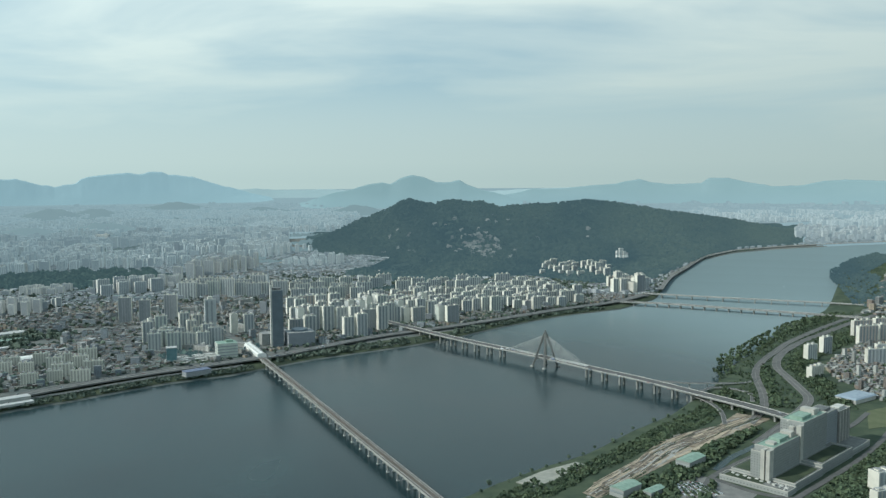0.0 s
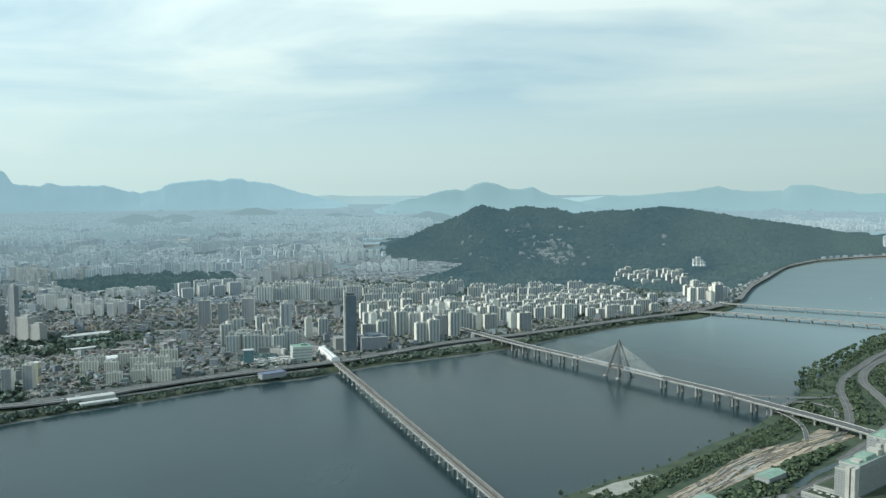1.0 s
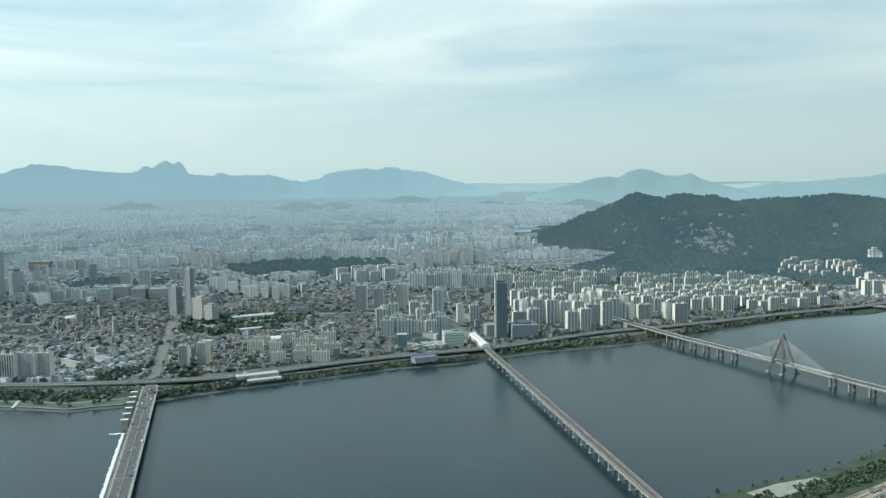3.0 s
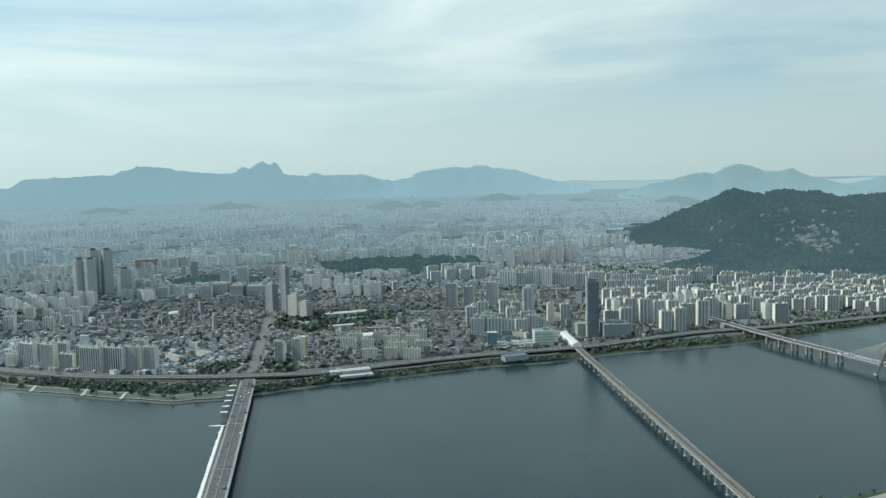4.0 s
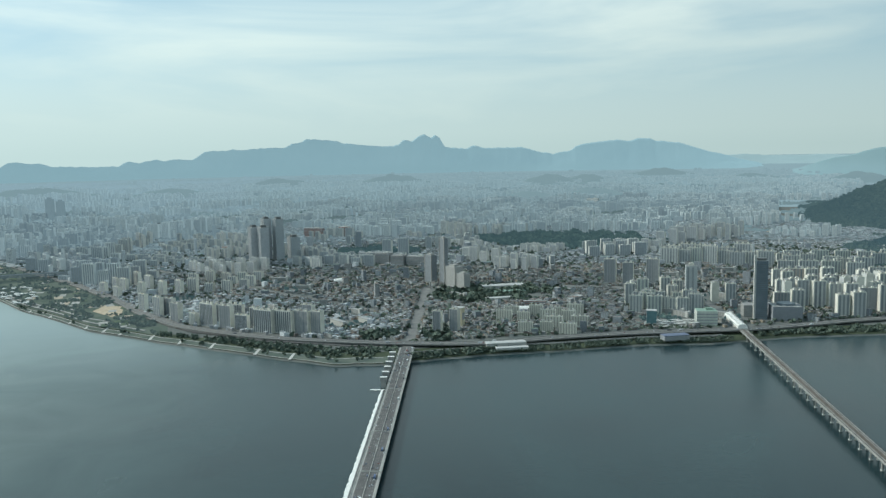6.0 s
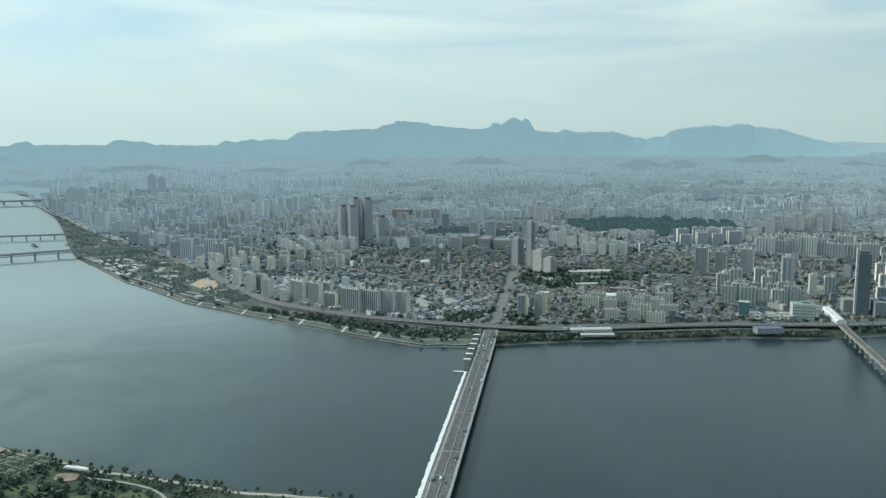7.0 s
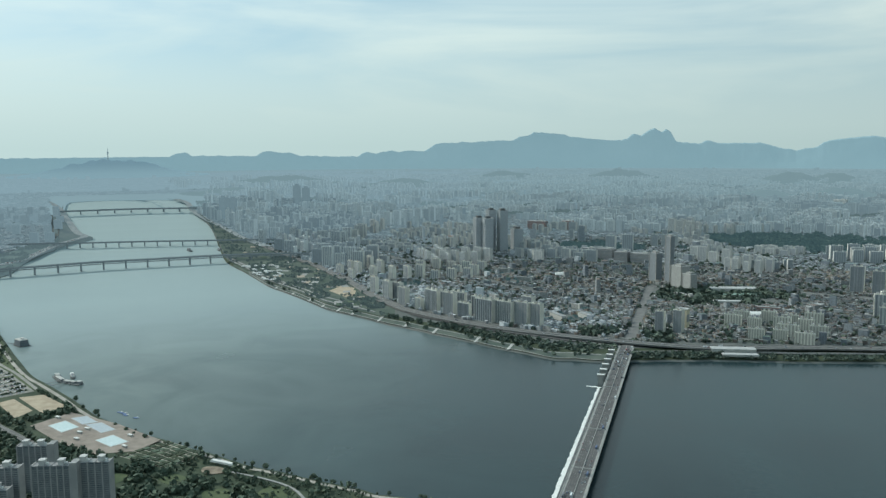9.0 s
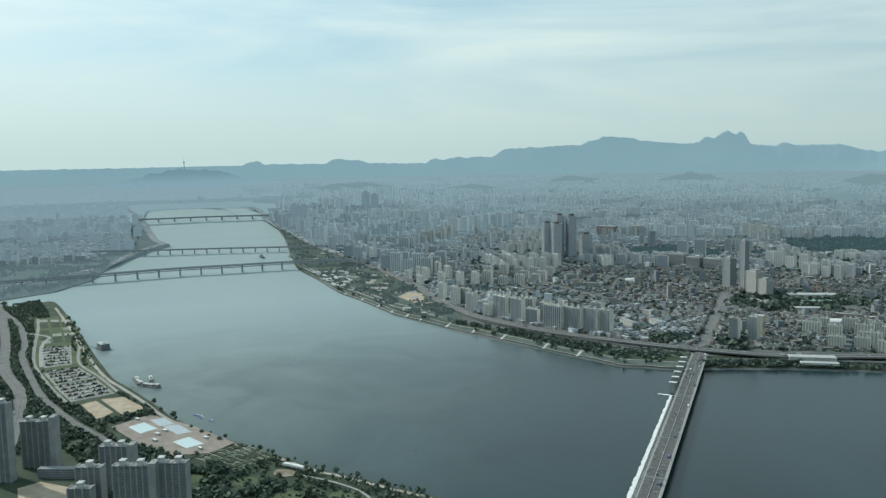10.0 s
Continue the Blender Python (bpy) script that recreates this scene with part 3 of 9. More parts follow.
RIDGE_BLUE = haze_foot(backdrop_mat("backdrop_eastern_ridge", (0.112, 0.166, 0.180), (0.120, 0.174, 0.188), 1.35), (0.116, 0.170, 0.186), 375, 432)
# low hills keep little of their green; the rest is emitted haze
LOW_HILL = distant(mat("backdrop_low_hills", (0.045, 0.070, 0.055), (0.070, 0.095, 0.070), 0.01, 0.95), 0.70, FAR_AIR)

RANGE_WEST = [(-86, -0.62), (-80, -0.56), (-74, -0.6), (-68, -0.6), (-65.93, -0.61), (-65.39, -0.43), (-64.77, -0.29), (-64.32, -0.55), (-62.51, -0.54),
              (-60.4, -0.6), (-59.92, -0.36), (-59.36, -0.25), (-58.8, -0.4), (-58.05, -0.38), (-57.5, -0.58), (-55.42, -0.66), (-53.6, -0.66), (-53.01, -0.37),
              (-52.36, -0.49), (-51.96, -0.38), (-51.28, -0.26), (-50.89, -0.38), (-50.26, -0.3)]
RANGE_NW = [(-50.26, -0.3), (-49.15, -0.36), (-48.82, -0.18), (-48.32, 0.12), (-47.66, 0.24), (-46.84, 0.18), (-46.51, 0.32), (-46.18, 0.24), (-45, 0.28),
            (-44.32, 0.34), (-43.11, 0.31), (-42.65, 0.58), (-41.98, 0.68), (-41.73, 0.86), (-40.99, 0.84), (-39.57, 0.7), (-39.22, 0.54), (-37.77, 0.43),
            (-37.23, 0.34), (-35.94, 0.31), (-35.56, 0.42), (-35.26, 0.67), (-34.96, 0.7), (-34.7, 0.58), (-34.43, 0.8), (-34.17, 0.95), (-33.79, 1.12),
            (-33.57, 0.95), (-33.31, 0.84), (-33.08, 1.03), (-32.82, 0.88), (-32.64, 0.6), (-32.43, 0.24), (-31.83, 0.13)]
RANGE_NORTH = [(-31.83, 0.13), (-30.88, 0.06), (-30.53, 0.3), (-30.12, 0.17), (-29.55, 0.08), (-28.4, 0.08), (-27.25, 0.09), (-26.49, -0.12), (-25.16, -0.42),
               (-24.58, -0.28), (-23.88, -0.18), (-23.61, 0.08), (-23.03, 0.25), (-21.88, 0.38), (-20.73, 0.46), (-20.16, 0.37), (-19.59, 0.51), (-18.83, 0.53),
               (-18.45, 0.33), (-16.94, 0.21), (-16.19, -0.04), (-15.26, -0.36), (-14.33, -0.57), (-13.41, -0.86), (-12.49, -1.07), (-11.4, -1.31), (-10, -1.7)]
RANGE_NE = [(-10.2, -1.7), (-8.96, -1.3), (-7.83, -0.91), (-6.69, -0.72), (-5.54, -0.39), (-4.51, -0.24), (-4.01, -0.36), (-3.24, 0.06), (-2.59, 0.25), (-1.71, 0.09), (-0.94, -0.22), (0.02, -0.27),
            (0.67, -0.08), (1.36, -0.46), (2.13, -0.74), (2.89, -0.93), (3.66, -1.1), (5, -1.6)]
RANGE_EAST = [(0, -1.7), (2.5, -1.25), (3.66, -1.13), (4.8, -0.95), (5.76, -0.67), (6.33, -0.75), (7.84, -0.68), (9.71, -0.5), (11.19, -0.39), (11.99, -0.21), (12.72, -0.1), (13.38, -0.29), (14.46, -0.44),
              (16.59, -0.38), (17.11, -0.03), (18.33, -0.05), (19.36, -0.31), (21.05, -0.6), (22.69, -0.54), (23.97, -0.26), (25.23, -0.19), (27.32, -0.27), (33, -0.3)]
RANGE_BACK = [(-60, -0.9), (-30, -0.8), (-16, -0.75), (-13, -0.6), (-11, -0.72), (-8, -0.68), (-5, -0.9), (2, -0.9), (5, -0.75), (9, -0.6), (12, -0.8), (32, -0.7)]


def mountain_range(name, prof, dist, depth, material, label, rough, seed):
    p = np.array(prof, float)
    az = np.linspace(p[0, 0], p[-1, 0], int((p[-1, 0] - p[0, 0]) / 0.06) + 2)
    el = np.interp(az, p[:, 0], p[:, 1])
    k = np.hanning(5) / np.hanning(5).sum()
    el[2:-2] = np.convolve(el, k, "valid")
    t = np.concatenate([np.linspace(-1, 0, 22), np.linspace(0.1, 0.5, 5)])
    rad = np.tile(dist + depth * t, (len(az), 1))
    z = np.empty_like(rad)
    for i, a in enumerate(az):
        top = EYE + dist * math.tan(radians(el[i])) + rough * 0.3 * fbm(a * 2.6, seed, 1.0, 4)
        for j, u in enumerate(t):
            fall = 1 - abs(u) ** 0.9 if u < 0 else 1 - u
            gully = fbm(a * 1.3, u * 2.0 + seed, 1.0, 4) * rough * math.sin(math.pi * min(1, abs(u)))
            z[i, j] = 5 + (top - 5) * fall + gully * 0.35
    return sheet(name, az, rad, z, material, label, "mountains")


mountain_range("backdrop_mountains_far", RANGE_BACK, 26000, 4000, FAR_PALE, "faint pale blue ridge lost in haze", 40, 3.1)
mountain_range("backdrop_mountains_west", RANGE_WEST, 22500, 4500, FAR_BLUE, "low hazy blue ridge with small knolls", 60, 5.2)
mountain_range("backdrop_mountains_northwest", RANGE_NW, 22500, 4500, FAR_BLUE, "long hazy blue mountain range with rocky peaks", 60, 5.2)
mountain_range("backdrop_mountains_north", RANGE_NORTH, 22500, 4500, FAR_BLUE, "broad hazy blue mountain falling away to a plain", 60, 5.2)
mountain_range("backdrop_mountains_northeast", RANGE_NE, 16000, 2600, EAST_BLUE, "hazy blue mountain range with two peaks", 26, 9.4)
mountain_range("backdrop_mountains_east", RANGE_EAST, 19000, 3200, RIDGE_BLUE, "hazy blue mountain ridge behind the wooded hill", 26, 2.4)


def low_hill(az0, r0, daz, dr, h, label, seed, material):
    az = np.linspace(az0 - 1.6 * daz, az0 + 1.6 * daz, 60)
    rr = np.linspace(r0 - 1.6 * dr, r0 + 1.6 * dr, 30)
    z = np.empty((60, 30))
    for i, a in enumerate(az):
        for j, r in enumerate(rr):
            q = ((a - az0) / daz) ** 2 + ((r - r0) / dr) ** 2
            z[i, j] = -2 + 12 * (q < 2.2) + h * math.exp(-q * 1.3) * (1 + 0.22 * fbm(a * 1.6 + seed, r * 0.004, 1.0, 4))
    return sheet("low_hill", az, np.tile(rr, (60, 1)), z, material, label, "hill")


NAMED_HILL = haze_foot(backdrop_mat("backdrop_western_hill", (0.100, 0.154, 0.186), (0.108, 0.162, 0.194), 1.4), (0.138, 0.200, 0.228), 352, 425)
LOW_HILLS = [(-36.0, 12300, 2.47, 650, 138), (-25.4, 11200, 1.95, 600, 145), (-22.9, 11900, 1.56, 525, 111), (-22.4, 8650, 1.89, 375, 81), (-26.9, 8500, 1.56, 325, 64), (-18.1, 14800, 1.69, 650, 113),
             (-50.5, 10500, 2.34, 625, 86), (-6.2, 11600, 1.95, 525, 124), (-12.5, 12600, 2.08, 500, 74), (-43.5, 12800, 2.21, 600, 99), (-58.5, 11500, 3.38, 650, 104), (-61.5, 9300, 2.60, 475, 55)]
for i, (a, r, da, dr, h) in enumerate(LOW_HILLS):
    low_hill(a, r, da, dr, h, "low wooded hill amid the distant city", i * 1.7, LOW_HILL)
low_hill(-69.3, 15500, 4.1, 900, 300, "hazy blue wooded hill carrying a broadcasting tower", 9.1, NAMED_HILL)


# ---- the city's mass of houses ----
# the riverside expressway on the far bank: plan points, and the same by bearing and distance
EXPRESS_XY = [(-7532, 3428), (-6987, 3283), (-6002, 2878), (-5223, 2596), (-4649, 2419), (-4100, 2230), (-3600, 2085), (-3159, 1962), (-2880, 1895), (-2606, 1807),
              (-2356, 1720), (-2140, 1630), (-1958, 1575), (-1826, 1552), (-1559, 1566), (-1325, 1632), (-1129, 1714), (-1008, 1790), (-902, 1905),
              (-809, 1995), (-729, 2065), (-640, 2130), (-535, 2208), (-465, 2266), (-372, 2368), (-246, 2508), (-146, 2590), (-20, 2680), (160, 2830),
              (400, 3040), (640, 3230), (800, 3420)]
EXPRESS = np.array([(math.degrees(math.atan2(x, y)), math.hypot(x, y)) for x, y in EXPRESS_XY])


def yards():
    """Small school yards and green plots spread over the nearer districts."""
    rng = random.Random(3)
    out = []
    for k in range(46):
        a, r = rng.uniform(-60, 8), rng.uniform(2250, 5400)
        if r < max(float(np.interp(a, AZ, RN)) + 260, float(np.interp(a, EXPRESS[:, 0], EXPRESS[:, 1], left=0, right=0)) + 130):
            continue
        out.append((a, r, rng.uniform(35, 80) / r * 57.3, rng.uniform(35, 75)))
    return out


YARDS = yards()
PARKS = [(-24.6, 4480, 6.0, 400), (-37.2, 4050, 3.0, 160), (-29.5, 2800, 4.6, 190), (-33.2, 2165, 1.1, 72), (-37.2, 2180, 1.3, 60), (3.6, 3400, 0.9, 120)]
CLEAR = []  # places kept free for single buildings: x, y, radius
AVENUES = [((-1158, 1632), (-1640, 2450), 25), ((-134, 2677), (-420, 3300), 34), ((-560, 2340), (-980, 3100), 26),
           ((-2050, 2600), (-700, 2750), 24), ((-700, 2750), (300, 3750), 24), ((-3250, 1970), (-2500, 3300), 30), ((-2900, 2300), (-1500, 2000), 20), ((-2000, 3300), (-300, 3500), 22), ((-3900, 3000), (-1200, 4200), 34), ((-1200, 4200), (-300, 4700), 30), ((-1640, 2450), (-700, 2900), 22),
           ((-420, 3300), (-1500, 5200), 32), ((-4700, 3600), (-2600, 5000), 36), ((-3300, 2700), (-2300, 2500), 20)]


def in_park(az, r):
    m = np.zeros(len(az), bool)
    for a, rc, da, dr in PARKS:
        rough = 0.55 * np.sin(az * 3.1 + rc) + 0.4 * np.sin(az * 7.3 + r / 90) + 0.35 * np.cos(r / 47 + az)
        m |= ((az - a) / da) ** 2 + ((r - rc) / dr) ** 2 < 1 + 0.42 * rough
    for a, rc, da, dr in YARDS:
        m |= ((az - a) / da) ** 2 + ((r - rc) / dr) ** 2 < 1
    for a, rc, da, dr, h in LOW_HILLS:
        m |= ((az - a) / da) ** 2 + ((r - rc) / dr) ** 2 < 0.8
    return m


def keep_out(x, y, pad=0.0):
    az, r = np.degrees(np.arctan2(x, y)), np.hypot(x, y)
    rn = np.maximum(np.interp(az, AZ, RN) + 150, np.interp(az, EXPRESS[:, 0], EXPRESS[:, 1], left=0, right=0) + 38)
    m = (r < rn) | in_park(az, r) | (az < -90) | (az > 33)
    m |= (az > -11) & (az < 23.4) & (r > by_bearing(HILL_FOOT, az) + 20) & (r < by_bearing(HILL_CREST, az) + 1300)
    m |= (az > -4.1) & (az < 23) & (r > by_bearing(WOOD_EDGE, az)) & (r < by_bearing(HILL_FOOT, az) + 200)
    m |= (az > -7.2) & (az <= -4.1) & (r > by_bearing(WOOD_EDGE, az)) & (r < np.interp(az, (-7.2, -5.2, -4.1), (4300, 4600, 5000)))
    m |= (az < -71) & (r < np.interp(az, (-88, -80.5, -77, -75.8, -74.1, -71), (4450, 4330, 4300, 4330, 4600, 5000)))
    m |= (az > -73) & (az < -63.6) & (r < 9400)
    m |= (np.abs(az + 69.3) < 3.2) & (r > 14200) & (r < 17000)
    for cx, cy, cr in CLEAR:
        m |= np.hypot(x - cx, y - cy) < cr + pad
    for (x0, y0), (x1, y1), w in AVENUES:
        L2 = (x1 - x0) ** 2 + (y1 - y0) ** 2
        t = np.clip(((x - x0) * (x1 - x0) + (y - y0) * (y1 - y0)) / L2, 0, 1)
        m |= np.hypot(x - x0 - t * (x1 - x0), y - y0 - t * (y1 - y0)) < w / 2 + 7
    return m


def lattice(r0, r1, step, district, seed, az0=-88.0, az1=32.0):
    """Places on small street grids, each district turned its own way."""
    rng = np.random.default_rng(seed)
    g = np.arange(-r1, r1, district)
    X, Y = np.meshgrid(g, np.arange(0, r1, district))
    cx, cy = X.ravel() + rng.uniform(-0.4, 0.4, X.size) * district, Y.ravel() + rng.uniform(-0.4, 0.4, X.size) * district
    rr, aa = np.hypot(cx, cy), np.degrees(np.arctan2(cx, cy))
    keep = (rr > r0 - district) & (rr < r1 + district) & (aa > az0 - 6) & (aa < az1 + 6)
    cx, cy = cx[keep], cy[keep]
    px, py, pa, pd = [], [], [], []
    half = district * 0.95
    k = np.arange(-half, half, step)
    for i in range(len(cx)):
        a = rng.uniform(-0.8, 0.8)
        U, V = np.meshgrid(k + (np.arange(len(k)) // 3) * 0.0, k)
        street = ((np.arange(len(k)) % 7) != 0)[:, None] & ((np.arange(len(k)) % 4) != 0)[None, :] | (rng.random(U.shape) < 0.25)
        u, v = U[street], V[street]
        x, y = cx[i] + u * math.cos(a) - v * math.sin(a), cy[i] + u * math.sin(a) + v * math.cos(a)
        d2 = (x[:, None] - cx[None]) ** 2 + (y[:, None] - cy[None]) ** 2 if len(cx) < 40 else None
        near = np.argsort((cx - cx[i]) ** 2 + (cy - cy[i]) ** 2)[:9]
        d2 = (x[:, None] - cx[near][None]) ** 2 + (y[:, None] - cy[near][None]) ** 2
        own = d2.argmin(1) == 0
        x, y = x[own], y[own]
        px.append(x), py.append(y), pa.append(np.full(len(x), a)), pd.append(np.full(len(x), rng.random()))
    x, y, a, d = (np.concatenate(q) for q in (px, py, pa, pd))
    r, az = np.hypot(x, y), np.degrees(np.arctan2(x, y))
    m = (r >= r0) & (r < r1) & (az > az0) & (az < az1)
    return x[m], y[m], a[m], d[m]


def city_ring(name, r0, r1, step, district, seed, wall, roof, block, label, tall=0.03, mid=0.08, size=0.82, low=(7, 15), tall_h=(40, 85), az0=-88.0, az1=32.0):
    rng = np.random.default_rng(seed)
    x, y, a, d = lattice(r0, r1, step, district, seed)
    # the eastern and western haze palettes mix along a ragged edge
    edge = (np.modf(np.abs(np.sin(x * 12.9898 + y * 78.233)) * 437.58)[0] - 0.5) * 16 + 5 * np.sin(x / 310) + 4 * np.cos(y / 260)
    az = np.degrees(np.arctan2(x, y))
    gap = np.array([noise.noise(Vector((u / 120, v / 120, 2.2))) for u, v in zip(x, y)]) if step < 16 else np.zeros(len(x))
    m = ~keep_out(x, y) & (rng.random(len(x)) < np.where(gap > 0.12, 0.5, 0.95)) & ((az > az0 + edge) | (az0 < -80)) & ((az <= az1 + edge) | (az1 > 30))
    x, y, a, d = x[m], y[m], a[m], d[m]
    n = len(x)
    x, y = x + rng.normal(0, step * 0.06, n), y + rng.normal(0, step * 0.06, n)
    h = low[0] + (low[1] - low[0]) * d + np.abs(rng.normal(0, 0.9, n)) * np.where(rng.random(n) < 0.12, 3.0, 1.0)
    cluster = np.array([noise.noise(Vector((px / 700, py / 700, seed))) for px, py in zip(x, y)])
    p = rng.random(n)
    is_mid = p < mid * (1 + 2.0 * np.maximum(cluster, 0))
    is_tall = p > 1 - tall * np.where(cluster > 0.18, 4.0, 0.35)
    is_tall &= ~((np.degrees(np.arctan2(x, y)) > -12) & (np.hypot(x, y) > 3900) & (np.hypot(x, y) < 6000))  # low houses below the hill
    h = np.where(is_mid, np.where(rng.random(n) < 0.18, rng.uniform(18, 30, n), rng.uniform(9, 17, n)), h)
    h = np.where(is_tall, rng.uniform(*tall_h, n), h)
    w = step * size * rng.uniform(0.75, 1.2, n) * np.where(is_mid, rng.uniform(1.2, 2.8, n), 1.0)
    dd = step * size * rng.uniform(0.7, 1.15, n) * np.where(is_mid, rng.uniform(1.1, 2.2, n), 1.0)
    w, dd = np.where(is_tall, np.maximum(w, rng.uniform(16, 30, n)), w), np.where(is_tall, np.maximum(dd * 0.8, 12), dd)
    z0 = np.full(n, 11.0)
    v, f, mi = boxes(x, y, z0, z0 + h, w, dd, a)
    mi = np.where((mi == 0) & np.repeat(is_mid | is_tall, 5), 2, mi)
    # stair heads and tanks on the roofs
    k = rng.random(n) < (0.45 if step < 30 else 0.3)
    ox, oy = rng.uniform(-0.25, 0.25, n) * w, rng.uniform(-0.25, 0.25, n) * dd
    v2, f2, m2 = boxes((x + ox)[k], (y + oy)[k], (z0 + h)[k] - 0.2, (z0 + h + rng.uniform(1.6, 2.8, n))[k], w[k] * 0.34, dd[k] * 0.38, a[k])
    v, f, mi = np.concatenate([v, v2]), np.concatenate([f, f2 + len(v)]), np.concatenate([mi, m2])
    me = bulk(name, place(v), f, mi, [wall, roof, block])
    return tagged(new(name, me), label, "houses", "", "stuff")


# ---- bridges ----
def along(p, q, s):
    return (p[0] + (q[0] - p[0]) * s, p[1] + (q[1] - p[1]) * s)


def bridge_frame(p, q):
    d = Vector((q[0] - p[0], q[1] - p[1], 0))
    length = d.length
    d.normalize()
    return d, Vector((-d.y, d.x, 0)), length


BALLAST = mat("rusty_ballast", (0.085, 0.072, 0.062), (0.14, 0.12, 0.10), 0.2, 0.95, 6)


def rail_bridge():
    """Railway in the middle, a road on either side, on twin columns with a crosshead."""
    p, q = (-502, 2216), (58, 1060)
    d, n, length = bridge_frame(p, q)
    ob = thing("rail_bridge", "long concrete railway and road bridge on paired columns over the river", "bridge")
    P = lambda s, o, z: tuple(Vector((p[0], p[1], 0)) + d * s + n * o + Vector((0, 0, z)))
    part("deck", MB().ribbon([P(0, 0, 17.6), P(length, 0, 17.6)], 17.6, 2.4), CONCRETE, ob)
    for o, w, m, name in ((-6.4, 4.0, ASPHALT, "roadway"), (6.4, 4.0, ASPHALT, "roadway")):
        part(name, MB().ribbon([P(0, o, 17.66), P(length, o, 17.66)], w), m, ob)
    part("track_bed", MB().ribbon([P(0, 0, 18.3), P(length, 0, 18.3)], 8.0, 0.66), BALLAST, ob, "brown ballast track bed")
    for o in (-1.9 - 0.75, -1.9 + 0.75, 1.9 - 0.75, 1.9 + 0.75):
        part("rail", MB().beam(P(0, o, 18.4), P(length, o, 18.4), 0.16, 0.2), STEEL, ob)
    for o in (-8.6, -4.3, 4.3, 8.6):
        part("parapet", MB().beam(P(0, o, 18.3), P(length, o, 18.3), 0.4, 1.5), CONCRETE, ob)
    for s in np.arange(20, length, 45.0):
        b = MB()
        for o in (-5.5, 5.5):
            x, y, _ = P(s, o, 0)
            b.box(x, y, -3, 13.6, 2.6, 2.6, math.atan2(d.y, d.x))
        b.beam(P(s, -8.2, 14.2), P(s, 8.2, 14.2), 3.0, 2.2)
        part("pier", b, CONCRETE, ob)
        for o in (-5.5, 5.5):
            x, y, _ = P(s, o, 0)
            part("footing", MB().box(x, y, -3, 1.6, 5.4, 5.4, math.atan2(d.y, d.x), taper=0.85), PALE_CONC, ob)
    for s in np.arange(10, length, 50.0):
        b = MB()
        for o in (-4.9, 4.9):
            b.beam(P(s, o, 17.6), P(s, o, 25.0), 0.35, 0.35)
        b.beam(P(s, -4.9, 24.4), P(s, 4.9, 24.4), 0.3, 0.3)
        part("mast", b, STEEL, ob)
    return ob


def plain_bridge(name, pts, width, z, pier_gap, label, pier_w=3.0, thick=3.0, body=None, road=ASPHALT, twin=True, edge=PALE_CONC, span=None):
    """A girder bridge on columns along a line of plan points; its far parts are drawn in with the country."""
    ob = thing(name, label, "bridge")
    body = body or CONCRETE
    P = [np.array((*q, z), float) for q in smooth_path(pts, 15.0)]
    part("deck", MB().ribbon(P, width, thick), body, ob, warp=True)
    part("roadway", MB().ribbon([q + (0, 0, 0.08) for q in P], width - 2.4), road, ob, warp=True)
    for sgn in (-1, 1):
        b = MB()
        for i in range(len(P) - 1):
            d = P[i + 1] - P[i]
            n = np.array((-d[1], d[0], 0)) / max(np.hypot(d[0], d[1]), 1e-6)
            b.beam(P[i] + n * sgn * (width / 2 - 0.3) + (0, 0, 0.5), P[i + 1] + n * sgn * (width / 2 - 0.3) + (0, 0, 0.5), 0.5, 1.2)
        part("parapet", b, edge, ob, warp=True)
    run, nxt = 0.0, pier_gap * 0.5
    for i in range(len(P) - 1):
        d = P[i + 1] - P[i]
        L = np.hypot(d[0], d[1])
        a = math.atan2(d[1], d[0])
        while nxt < run + L:
            c = P[i] + d * ((nxt - run) / L)
            n = np.array((-d[1], d[0], 0)) / L
            if span and math.hypot(c[0] - span[0], c[1] - span[1]) < span[2]:  # the pylon carries this stretch
                nxt += pier_gap
                continue
            b = MB()
            for o in ((-width * 0.28, width * 0.28) if twin else (0,)):
                b.box(c[0] + n[0] * o, c[1] + n[1] * o, -3, z - thick - 1.6, pier_w, pier_w * (1.0 if twin else 2.5), a)
            b.beam(c + n * width * 0.42 + (0, 0, -thick - 0.9), c - n * width * 0.42 + (0, 0, -thick - 0.9), pier_w * 1.1, 1.8)
            part("pier", b, body, ob, warp=True)
            nxt += pier_gap
        run += L
    return ob, P


